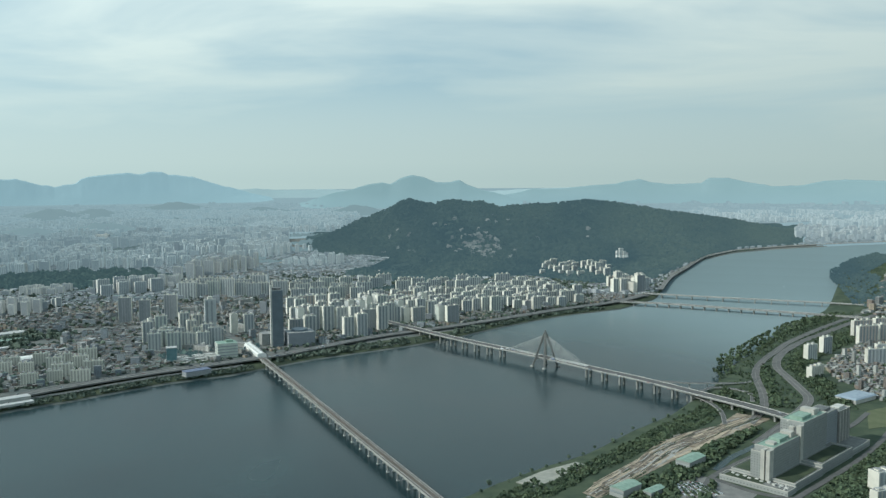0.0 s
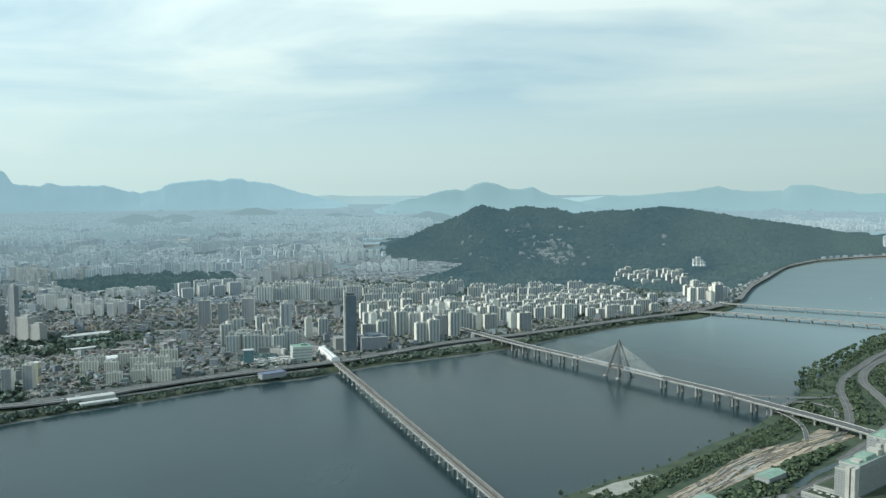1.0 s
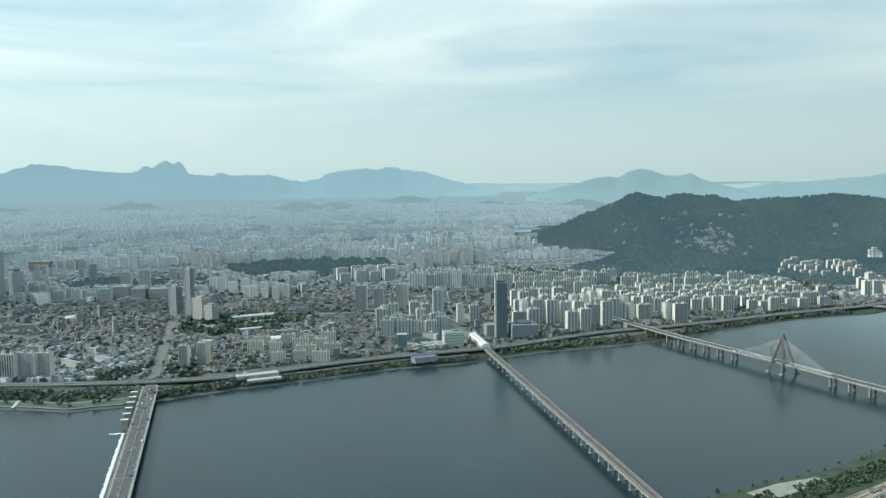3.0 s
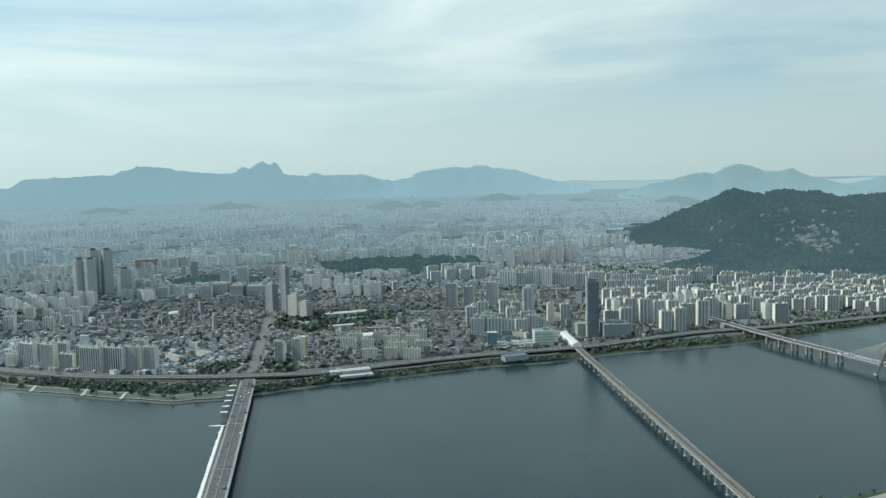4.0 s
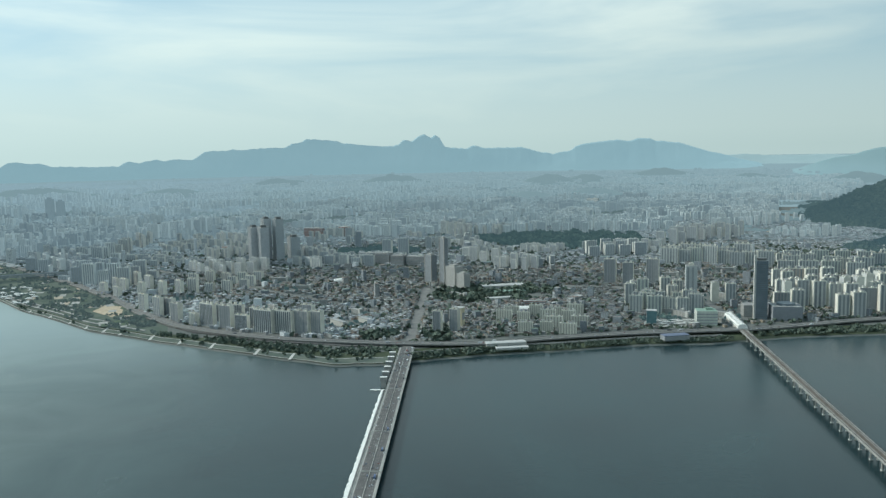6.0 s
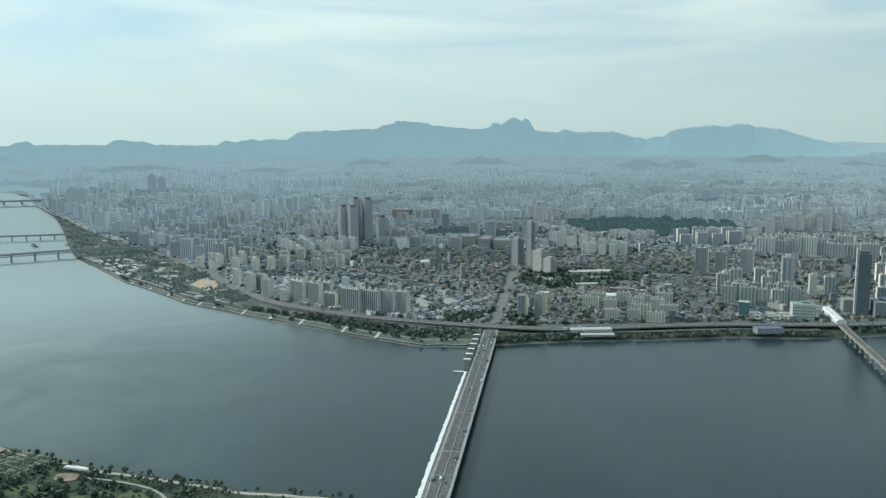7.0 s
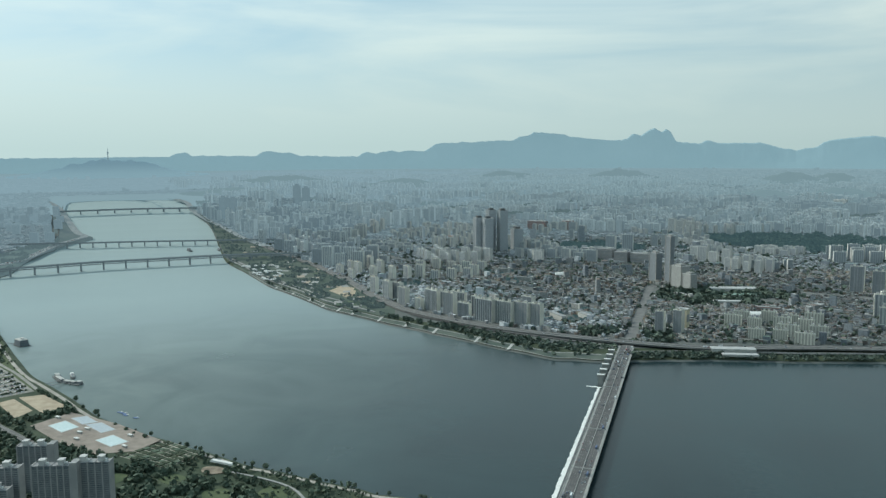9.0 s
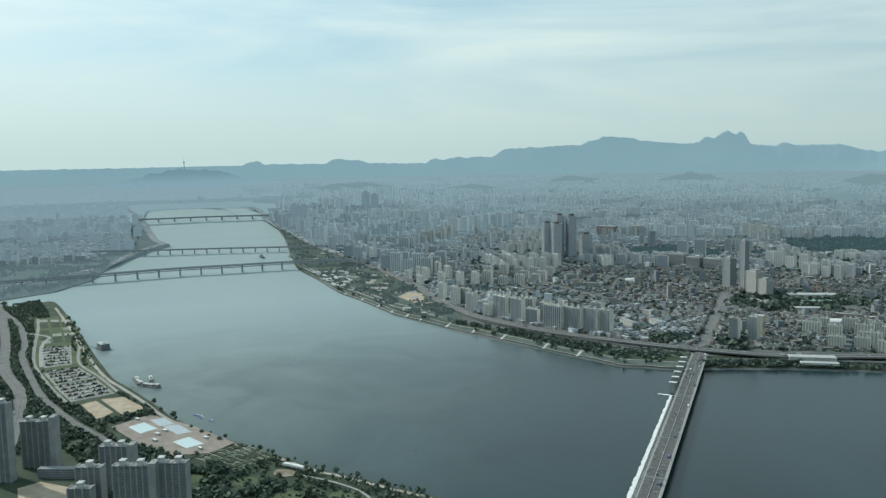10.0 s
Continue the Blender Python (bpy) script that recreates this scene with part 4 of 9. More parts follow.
def cable_bridge():
    pts = [(x * 0.9895, y * 0.9895) for x, y in ((-290, 2885), (-134, 2677), (7, 2492), (134, 2344), (254, 2206), (369, 2060), (449, 1965), (524, 1860), (602, 1752), (664, 1655), (715, 1560))]
    ob, P = plain_bridge("cable_stayed_bridge", pts, 29.0, 25.0, 52.0, "concrete cable-stayed bridge with one four-legged pylon", 4.6, 3.0, BRIDGE_CONC, span=(251.3, 2183, 128))
    c = Vector((251.3, 2183, 0))
    d = Vector((369 - 134, 2060 - 2344, 0)).normalized()
    n = Vector((-d.y, d.x, 0))
    head = c + Vector((0, 0, 88))
    for i in (-1, 1):
        for j in (-1, 1):
            foot = c + d * i * 22 + n * j * 26 + Vector((0, 0, -3))
            part("pylon_leg", MB().beam(foot, head + d * i * 1.6 + n * j * 1.6, 5.2, 5.2), PYLON, ob)
            part("footing", MB().box(foot.x, foot.y, -3, 3.5, 9, 9, math.atan2(d.y, d.x), taper=0.8), CONCRETE, ob)
    b = MB()
    b.box(c.x, c.y, 80, 90, 8, 8, math.atan2(d.y, d.x), taper=0.75)
    top = part("pylon_head", b, PYLON, ob)
    part("finial", MB().box(c.x, c.y, 90, 98, 5.0, 5.0, 0.4, taper=0.35), STEEL, top, "dark metal flame-like finial")
    for i in (-1, 1):
        part("cross_beam", MB().beam(c + d * i * 13.5 + n * 19 + Vector((0, 0, 21.5)), c + d * i * 13.5 - n * 19 + Vector((0, 0, 21.5)), 3, 3), CONCRETE, ob)
    for i in (-1, 1):
        for j in (-1, 1):
            for k in range(12):
                far = 26 + k * 10.5
                z = 66 + k * 1.6
                f = 1 - (z - 0) / 91.0
                a = c + d * i * (22 * f + 1) + n * j * (26 * f + 1) + Vector((0, 0, z))
                e = c + d * i * far + n * j * 4.5 + Vector((0, 0, 25.4))
                part("stay_cable", MB().beam(a, e, 0.42, 0.42), CABLE, ob)
                if j > 0:
                    part("cable_anchor", MB().beam(e - n * 11.5 + Vector((0, 0, 0.9)), e + n * 2.5 + Vector((0, 0, 0.9)), 4.2, 1.4), WHITE, ob)
    return ob


def weir_bridge():
    """The wide road bridge with a weir and lock gates on its downstream side."""
    p, q = (-1172, 1655), (-560, 636)
    d, n, length = bridge_frame(p, q)
    ob, P = plain_bridge("road_bridge", [p, along(p, q, 0.5), q], 36.0, 14.0, 42.0, "wide six-lane concrete road bridge with a pale median", 3.0, 2.6)
    pos = lambda s, o, z: tuple(Vector((p[0], p[1], 0)) + d * s + n * o + Vector((0, 0, z)))
    part("median", MB().beam(pos(0, 0, 14.5), pos(length, 0, 14.5), 0.7, 0.9), PALE_CONC, ob)
    for o in (-15.2, 15.2):
        part("walkway", MB().ribbon([pos(0, o, 14.2), pos(length, o, 14.2)], 3.0), CONCRETE, ob)
    for o in (-11.4, -7.8, -4.2, 4.2, 7.8, 11.4):
        b = MB()
        for s in np.arange(4, length, 13.0):
            b.ribbon([pos(s, o, 14.1), pos(s + 6, o, 14.1)], 0.22)
        part("lane_marking", b, PALE_CONC, ob, kind="stuff")
    for s in (120, 385, 640, 820):
        b = MB()
        for o in (-17, 17):
            b.beam(pos(s, o, 14), pos(s, o, 21.5), 0.5, 0.5)
        b.beam(pos(s, -17, 21.2), pos(s, 17, 21.2), 0.7, 0.9)
        part("sign_gantry", b, PALE_CONC, ob)
    weir = thing("weir", "low concrete weir with white water spilling over and grey gate towers", "weir")
    side = -1 if Vector((-1, 0, 0)).dot(n) < 0 else 1
    off = lambda s: side * float(np.interp(s, (325, 850, 1190), (26, 24.5, 21.5)))
    part("sill", MB().beam(pos(330, off(330), -0.6), pos(850, off(850), -0.6), 3, 2.6).beam(pos(850, off(850), -0.6), pos(1180, off(1180), -0.6), 3, 2.6), STEEL, weir)
    rng = random.Random(4)
    L, R, s = [], [], 325.0
    while s < 1010:
        wd = 4.0 + rng.random() * 2.4 + (s - 325) * 0.003
        L.append(pos(s, off(s) + side * (1.6 + wd), 0.25)), R.append(pos(s, off(s) + side * 1.5, 0.9))
        s += 6
    b = MB()
    b.add(L + R, [(i, i + 1, len(L) + i + 1, len(L) + i) if side < 0 else (len(L) + i, len(L) + i + 1, i + 1, i) for i in range(len(L) - 1)])
    part("spill", b, FOAM, weir, "foaming white water")
    b = MB()
    for k in range(3, 9):
        b.ribbon([pos(320 + rng.uniform(-3, 3), off(325) + side * (k * 5 - 16), 0.5 + k * 0.02), pos(320 + rng.uniform(-3, 3), off(325) + side * (k * 5 - 10), 0.5 + k * 0.02)], 5 + rng.random() * 4)
    part("spill", b, FOAM, weir, "foaming white water at the gate")
    for k in range(6):
        s = 85 + k * 44
        x, y, _ = pos(s, side * 28, 0)
        a = math.atan2(d.y, d.x)
        g = part("gate_tower", MB().box(x, y, -3, 20, 7, 12, a).box(x, y, 20, 24, 9, 15, a, top=1), [CONCRETE, WHITE], weir)
        if k < 5:
            x2, y2, _ = pos(s + 22, side * 28, 0)
            part("gate", MB().box(x2, y2, -2, 6, 36, 1.6, a), STEEL, weir)
    return ob


BRIDGE_CONC = mat("weathered_bridge_concrete", (0.19, 0.20, 0.195), (0.27, 0.28, 0.265), 0.12, 0.85)
# dark tone stands in for the pylon's shaded side
PYLON = mat("shade_darkened_pylon", (0.11, 0.118, 0.115), (0.165, 0.172, 0.165), 0.12, 0.85)
# grey steel with a share of haze painted in as emission
FAR_STEEL = distant(mat("hazy_bridge_steel", (0.09, 0.105, 0.11), (0.13, 0.145, 0.15), 0.1, 0.8), 0.2)
rail_bridge()
cable_bridge()
weir_bridge()
plain_bridge("road_bridge", [(400, 3330), (627, 3253), (830, 3175), (1044, 3056), (1275, 2921), (1420, 2830)], 26, 16, 44, "concrete road bridge on single column piers", 3.6, 3.0, BRIDGE_CONC)
plain_bridge("road_bridge", [(740, 3500), (890, 3420), (1126, 3310), (1461, 3165), (1620, 3085)], 20, 17, 60, "slender road bridge on tall piers", 3.6, 2.6, BRIDGE_CONC)
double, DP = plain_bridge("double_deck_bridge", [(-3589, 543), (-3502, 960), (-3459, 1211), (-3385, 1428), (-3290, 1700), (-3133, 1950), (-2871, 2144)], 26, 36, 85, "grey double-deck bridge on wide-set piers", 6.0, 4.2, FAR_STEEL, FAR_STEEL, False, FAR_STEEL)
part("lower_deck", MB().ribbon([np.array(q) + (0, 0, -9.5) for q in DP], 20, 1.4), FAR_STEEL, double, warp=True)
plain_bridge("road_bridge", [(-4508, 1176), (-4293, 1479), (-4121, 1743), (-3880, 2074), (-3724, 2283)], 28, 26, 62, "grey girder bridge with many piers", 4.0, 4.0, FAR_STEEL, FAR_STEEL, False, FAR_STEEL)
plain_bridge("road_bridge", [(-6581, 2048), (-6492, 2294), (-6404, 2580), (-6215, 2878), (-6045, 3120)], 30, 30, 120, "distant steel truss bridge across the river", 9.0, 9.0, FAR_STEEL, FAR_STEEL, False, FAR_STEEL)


# ---- expressways ----
def bank_path(offset, az0, az1, z, step=0.5, bank=None):
    R = RN if bank is None else bank
    return [np.array(polar(a, float(np.interp(a, AZ, R)) + offset, z)) for a in np.arange(az0, az1, step)]


def expressway(name, path, width, label, thick=1.6, warp=True, deck=ROAD_PALE, edge=CONCRETE):
    ob = thing(name, label, "road", "", "structure")
    part("deck", MB().ribbon(path, width, thick), deck, ob, warp=warp)
    for sgn in (-1, 0, 1):
        b = MB()
        for i in range(len(path) - 1):
            d = path[i + 1] - path[i]
            n = np.array((-d[1], d[0], 0)) / max(np.hypot(d[0], d[1]), 1e-6)
            o = n * sgn * (width / 2 - 0.2) + (0, 0, 0.5)
            b.beam(path[i] + o, path[i + 1] + o, 0.8, 1.3)
        part("barrier", b, edge, ob, warp=warp)
    return ob


BARRIER = mat("grimy_road_barrier", (0.19, 0.195, 0.19), (0.26, 0.262, 0.25), 0.1, 0.9)
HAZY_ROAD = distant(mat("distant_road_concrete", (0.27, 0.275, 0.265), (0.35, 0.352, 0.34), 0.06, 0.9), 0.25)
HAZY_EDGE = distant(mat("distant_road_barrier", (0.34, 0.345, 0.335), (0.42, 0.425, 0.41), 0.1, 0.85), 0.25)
expressway("expressway", [np.array((*q, 17.0)) for q in smooth_path(EXPRESS_XY[6:], 30.0)], 33, "grey riverside expressway with low barriers on the far bank", thick=2.6, edge=BARRIER)
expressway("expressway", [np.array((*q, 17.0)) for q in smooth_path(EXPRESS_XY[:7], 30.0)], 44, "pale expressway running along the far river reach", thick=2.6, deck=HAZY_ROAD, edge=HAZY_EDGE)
expressway("road_riverside", bank_path(62, -36, -13.5, 9.5), 13, "narrow riverside road below the expressway", thick=1.0)
expressway("expressway", bank_path(70, 14.1, 28, 15.0, 0.3), 30, "riverside expressway curving round the foot of the hill", thick=2.6)
WEST_LINE = [polar(a, r)[:2] for a, r in ((-86, 3300), (-83, 3420), (-80.6, 3559), (-79.0, 3692), (-77.4, 3843), (-75.8, 3932), (-74.5, 4090), (-72.7, 4600), (-71.5, 4860), (-71.05, 5000), (-71.5, 5250), (-72.0, 6200), (-72.5, 7600), (-73.4, 9000))]
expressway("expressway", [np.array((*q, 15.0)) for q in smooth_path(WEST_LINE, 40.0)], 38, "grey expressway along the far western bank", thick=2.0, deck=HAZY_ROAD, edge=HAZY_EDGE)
for (x0, y0), (x1, y1), w in AVENUES:
    tagged(new("avenue", MB().ribbon([np.array((x0 + (x1 - x0) * t, y0 + (y1 - y0) * t, 12.3)) for t in np.linspace(0, 1, 24)], w).mesh("avenue", ROAD_PALE, True)),
           "grey asphalt avenue running between houses", "road", "", "structure")


# ---- apartment blocks and landmark buildings ----
APT_WALL = ramp_mat("apartment_walls", [(0.540, 0.540, 0.495), (0.585, 0.576, 0.522), (0.495, 0.500, 0.477), (0.567, 0.531, 0.459), (0.612, 0.612, 0.567), (0.477, 0.486, 0.468), (0.540, 0.558, 0.486)], floors=0.3, obj=True, dark=0.6)
APT_GREY = ramp_mat("grey_apartment_walls", [(0.30, 0.31, 0.31), (0.36, 0.36, 0.35), (0.27, 0.28, 0.29), (0.40, 0.39, 0.36)], floors=0.5, obj=True, dark=0.55)
APT_END = mat("apartment_end_wall", (0.61, 0.61, 0.54), (0.70, 0.69, 0.62), 0.08, 0.8, obj=0.16)
BAY = ramp_mat("balcony_glazing", [(0.29, 0.305, 0.30), (0.34, 0.35, 0.34), (0.25, 0.27, 0.275)], rough=0.4, floors=0.5, obj=True, dark=0.55)


BAY_DARK = ramp_mat("dark_balcony_glazing", [(0.13, 0.145, 0.155), (0.16, 0.175, 0.18), (0.11, 0.125, 0.135)], rough=0.4, floors=0.4, obj=True, dark=0.6)
BAY_PALE = mat("pale_balcony_fronts", (0.34, 0.34, 0.30), (0.42, 0.415, 0.37), 0.2, 0.8)
TANK = mat("roof_tanks", (0.42, 0.36, 0.30), (0.50, 0.42, 0.36), 0.1, 0.8, obj=0.25)


def apartment(name, w, d, h, bays, wall, label, category="apartment block", heads=3, glass=None):
    """One slab or tower at the origin: body, end walls, glazed bays, stair heads."""
    ob = thing(name, label, category, "apartment blocks")
    part("body", MB().box(0, 0, 0, h, w, d, 0, 0, top=1), [wall, ROOF_GREY], ob)
    for s in (-1, 1):
        part("end_wall", MB().box(s * (w / 2 + 0.3), 0, 0, h + 1.2, 0.9, d + 1.0), APT_END, ob)
    bay = MB().box(0, -d / 2 - 0.2, 2.8, h - 1.0, w / bays * 0.5, 0.8).mesh("glazed_bay", glass or BAY)
    for k in range(bays):
        part("glazed_bay", bay, glass or BAY, ob).location.x = -w / 2 + (k + 0.5) * w / bays
    head = MB().box(0, 0, h - 0.1, h + 5.6, 6.5, d * 0.5, taper=0.94).mesh("stair_head", APT_END)
    hood = MB().box(0, 0, h + 5.5, h + 6.4, 7.6, d * 0.6).mesh("hood", ROOF_GREY)
    for k in range(heads):
        q = part("stair_head", head, APT_END, ob)
        q.location.x = -w / 2 + (k + 0.5) * w / heads
        part("hood", hood, ROOF_GREY, q)
    part("parapet", MB().box(0, -d / 2 + 0.2, h, h + 1.1, w, 0.4), APT_END, ob)
    part("roof_tank", MB().box(-w * 0.08, 0, h, h + 2.4, 3.4, 3.4), TANK, ob)
    return ob


APT_BEIGE = mat("beige_render", (0.40, 0.355, 0.31), (0.47, 0.42, 0.37), 0.1, 0.85, obj=0.1)
PROTO = {}


def estate_block(kind, x, y, a, sx=1.0, sz=1.0, label=None, group=None):
    """Another block of a kind, turned by a degrees, in its place."""
    src = PROTO[kind]
    s = shrink(x, y)
    px, py, pz = place([(x, y, 10.0)])[0]
    m = pose(px, py, pz, 0, 0, a)
    if src["used"]:
        ob = copy_thing(src["ob"], m)
    else:
        ob = src["ob"]
        ob.matrix_basis = m
        src["used"] = True
    ob.scale = (s * sx, s, s * sz)
    if label:
        ob["label"] = label
    if group:
        ob["group"] = group
    CLEAR.append((x, y, src["w"] * sx * 0.5 + 6))
    return ob


for key, args in {
    "slab": ("apartment_block", 62, 12, 46, 6, APT_WALL, "pale slab apartment block with balcony stacks and stair heads"),
    "short": ("apartment_block", 36, 13, 60, 4, APT_WALL, "white apartment block with balcony stacks on the riverside"),
    "tower": ("apartment_tower", 30, 20, 86, 3, APT_WALL, "tall cream-white apartment tower near the river"),
    "grey": ("apartment_tower", 40, 16, 78, 5, APT_GREY, "grey apartment slab in shade"),
    "striped": ("apartment_block", 62, 12, 46, 9, APT_WALL, "white slab apartment block with dark glazed bays on the riverside"),
    "beige": ("apartment_block", 64, 13, 52, 6, APT_BEIGE, "beige slab apartment block on the near bank"),
    "low": ("apartment_block", 58, 13, 36, 6, APT_END, "low cream apartment slab with flat roof"),
}.items():
    name, w, d, h, bays, wall, label = args
    PROTO[key] = {"ob": apartment(name, w, d, h, bays, wall, label, heads=3 if w > 45 else 2, glass={"low": BAY_PALE, "striped": BAY_DARK}.get(key)), "used": False, "w": w, "d": d, "h": h}


def az_blocked(a, r):
    """The green strip along the western bank stays free."""
    return a < -71 and r < float(np.interp(a, (-88, -80.5, -77, -75.8, -74.1, -71), (4380, 4280, 4250, 4280, 4560, 4950)))


FAR_BLOCKS = []  # x, y, turn, width, depth, height of blocks too far off to tell apart


def estate(kind, az0, az1, r0, r1, daz, dr, turn, sz=(0.85, 1.15), sx=(0.9, 1.1), skip=0.08, seed=1, label=None, group="apartment estate", mix=(), single_to=3830):
    """Rows of blocks over a stretch of bearings and distances."""
    rng = random.Random(seed)
    r, row = r0, 0
    while r <= r1:
        a = az0 + (row % 2) * daz * 0.4
        while a <= az1:
            if rng.random() > skip:
                edge = max(float(np.interp(a, AZ, RN)) + 150, float(np.interp(a, EXPRESS[:, 0], EXPRESS[:, 1], left=0, right=0)) + 60)
                if r < edge:
                    a += daz
                    continue
                x, y, _ = polar(a + rng.uniform(-0.12, 0.12) * daz, r + rng.uniform(-0.2, 0.2) * dr)
                if az_blocked(a, r):
                    a += daz
                    continue
                if r > single_to:
                    b = PROTO[kind]
                    FAR_BLOCKS.append((x, y, radians(turn + rng.uniform(-4, 4)), b["w"] * rng.uniform(*sx), b["d"], b["h"] * rng.uniform(*sz)))
                    CLEAR.append((x, y, b["w"] * 0.5))
                    a += daz
                    continue
                pick = rng.choice(mix) if mix and rng.random() < 0.3 else kind
                k = PROTO[kind]["h"] / PROTO[pick]["h"]
                estate_block(pick, x, y, turn + rng.choice((0, 0, 0, 90 if pick == "tower" else 0)) + rng.uniform(-5, 5), rng.uniform(*sx), rng.uniform(*sz) * k, label, group)
            a += daz
        r += dr
        row += 1


# rows behind the far bank, east of the dark tower
estate("tower", -10.6, -3.9, 2570, 3120, 0.92, 112, 27, (0.74, 0.98), (1.0, 1.25), skip=0.06, seed=2, mix=("grey", "short", "beige"))
estate("tower", -3.8, 0.3, 2800, 3240, 0.78, 104, 24, (0.56, 0.82), (1.0, 1.2), skip=0.06, seed=3, mix=("grey", "short", "beige"))
estate("short", 0.4, 3.2, 3020, 3330, 0.7, 88, 22, (0.75, 1.0), seed=4)
estate("short", 3.3, 8.9, 3060, 3460, 0.68, 96, 26, (0.6, 0.88), skip=0.12, seed=5, mix=("grey", "slab", "tower"))
estate("slab", -10.4, 4.6, 3380, 3800, 1.35, 132, 20, (0.8, 1.25), skip=0.22, seed=6)
estate("short", 4.6, 7.2, 3640, 3820, 0.8, 110, 22, (0.6, 0.9), skip=0.2, seed=26)
estate("slab", 6.4, 10.9, 4180, 4680, 0.62, 120, 20, (0.6, 0.95), (0.5, 0.7), skip=0.2, seed=7, mix=("short", "grey"), single_to=5000)
estate("tower", 11.2, 13.3, 3600, 3800, 0.55, 100, 30, (0.5, 0.92), (1.0, 1.3), seed=8, mix=("grey", "short", "beige"))
# west of the dark tower
estate("short", -19.6, -15.4, 2490, 2560, 0.62, 70, 20, (0.75, 1.0), seed=9)
estate("tower", -20.0, -16.6, 2590, 2700, 0.9, 90, 24, (0.75, 1.0), seed=10)
estate("tower", -14.6, -13.6, 2700, 2700, 1.0, 90, 24, (0.7, 0.75), seed=11)
estate("slab", -17.5, -11.5, 3560, 3720, 0.85, 110, 10, (1.2, 1.7), seed=12)
estate("grey", -21.4, -18.6, 3020, 3020, 1.35, 100, 12, (1.0, 1.15), seed=13)
estate("low", -28.6, -23.2, 2190, 2430, 1.5, 80, 20, (0.75, 1.05), (0.55, 0.85), skip=0.12, seed=14)
estate("grey", -33.0, -31.0, 2200, 2200, 1.15, 75, 8, (0.75, 0.85), (0.55, 0.65), skip=0, seed=15)
for i, (a, kind, sx, sz) in enumerate(((-52.6, "short", 0.9, 0.95), (-51.7, "short", 1.0, 1.0), (-50.6, "grey", 1.0, 0.72), (-49.5, "short", 0.8, 0.6), (-48.6, "striped", 0.95, 1.45), (-47.4, "grey", 1.0, 0.85),
                                      (-46.4, "striped", 0.7, 0.95), (-45.0, "striped", 1.0, 1.4), (-43.7, "striped", 1.0, 1.4), (-42.4, "grey", 1.1, 0.85), (-41.4, "grey", 0.8, 0.85))):
    x, y, _ = polar(a, float(np.interp(a, EXPRESS[:, 0], EXPRESS[:, 1])) + 78)
    estate_block(kind, x, y, 4 if a > -48 else -6, sx, sz, group="riverside slab row")
for i, (a, kind, sx, sz) in enumerate(((-51.0, "grey", 0.9, 0.7), (-48.0, "striped", 0.9, 1.2), (-46.8, "striped", 0.9, 1.3), (-45.3, "striped", 0.9, 1.2), (-42.0, "grey", 0.9, 0.9))):
    x, y, _ = polar(a, float(np.interp(a, EXPRESS[:, 0], EXPRESS[:, 1])) + 150)
    estate_block(kind, x, y, 4, sx, sz, group="riverside slab row")
estate("short", -58.0, -50.0, 3050, 3310, 1.3, 130, -12, (0.6, 0.95), skip=0.3, seed=19)
estate("short", -49.5, -45.0, 3050, 3300, 1.1, 110, 12, (0.55, 0.9), skip=0.3, seed=20)
estate("tower", -66.0, -58.0, 4300, 6800, 1.0, 260, 25, (0.6, 1.2), skip=0.45, seed=22)
estate("slab", -86.0, -71.5, 4330, 4330, 0.62, 90, 40, (0.6, 0.9), (0.55, 0.8), skip=0.2, seed=23)
estate("slab", -86.0, -71.5, 4480, 7200, 0.9, 260, 40, (0.7, 1.35), (0.5, 0.8), skip=0.5, seed=33)
estate("slab", -26.0, -14.0, 6400, 6800, 0.5, 160, 15, (1.2, 1.6), skip=0.1, seed=24)
estate("slab", 22.5, 30.0, 7100, 8200, 0.5, 200, 30, (0.9, 1.6), skip=0.2, seed=25)


def high_rise_clusters():
    """Clumps of apartment towers dotted over the farther districts."""
    rng = random.Random(77)
    for k in range(175):
        a, r = (rng.uniform(-64, 6), 3400 + 4200 * rng.random() ** 0.8) if k < 95 else (rng.uniform(-62, -26), 3380 + 2600 * rng.random())
        turn, h0, n, cols = rng.uniform(-30, 35), rng.uniform(40, 78) if k < 95 else rng.uniform(26, 58), rng.randint(3, 14), rng.choice((2, 3, 4, 5))
        w0 = rng.choice((22, 26, 40, 48))
        cx, cy, _ = polar(a, r)
        c, s = math.cos(radians(turn)), math.sin(radians(turn))
        for i in range(n):
            u, v = (i % cols) * (w0 + 22) + rng.gauss(0, 5), (i // cols) * 66 + rng.gauss(0, 5)
            x, y = cx + c * u - s * v, cy + s * u + c * v
            az = math.degrees(math.atan2(x, y))
            if (az > -10 and math.hypot(x, y) > 3850) or keep_out(np.array([x]), np.array([y]))[0]:
                continue
            FAR_BLOCKS.append((x, y, radians(turn + rng.gauss(0, 4)), w0 * rng.uniform(0.85, 1.15), 14, h0 * rng.uniform(0.8, 1.15)))
            CLEAR.append((x, y, w0 * 0.5))


TOWER_GREY = ramp_mat("tower_cladding", [(0.40, 0.42, 0.425), (0.45, 0.46, 0.46), (0.42, 0.44, 0.44)], floors=0.5, obj=True, floor_h=3.3, dark=0.6)
HIGH_GREY = ramp_mat("grey_high_rise_walls", [(0.23, 0.25, 0.255), (0.26, 0.275, 0.28)], floors=0.5, obj=True, floor_h=3.3, dark=0.6)
TOWER_RIB = mat("tower_ribs", (0.38, 0.40, 0.405), (0.44, 0.455, 0.455), 0.1, 0.8)


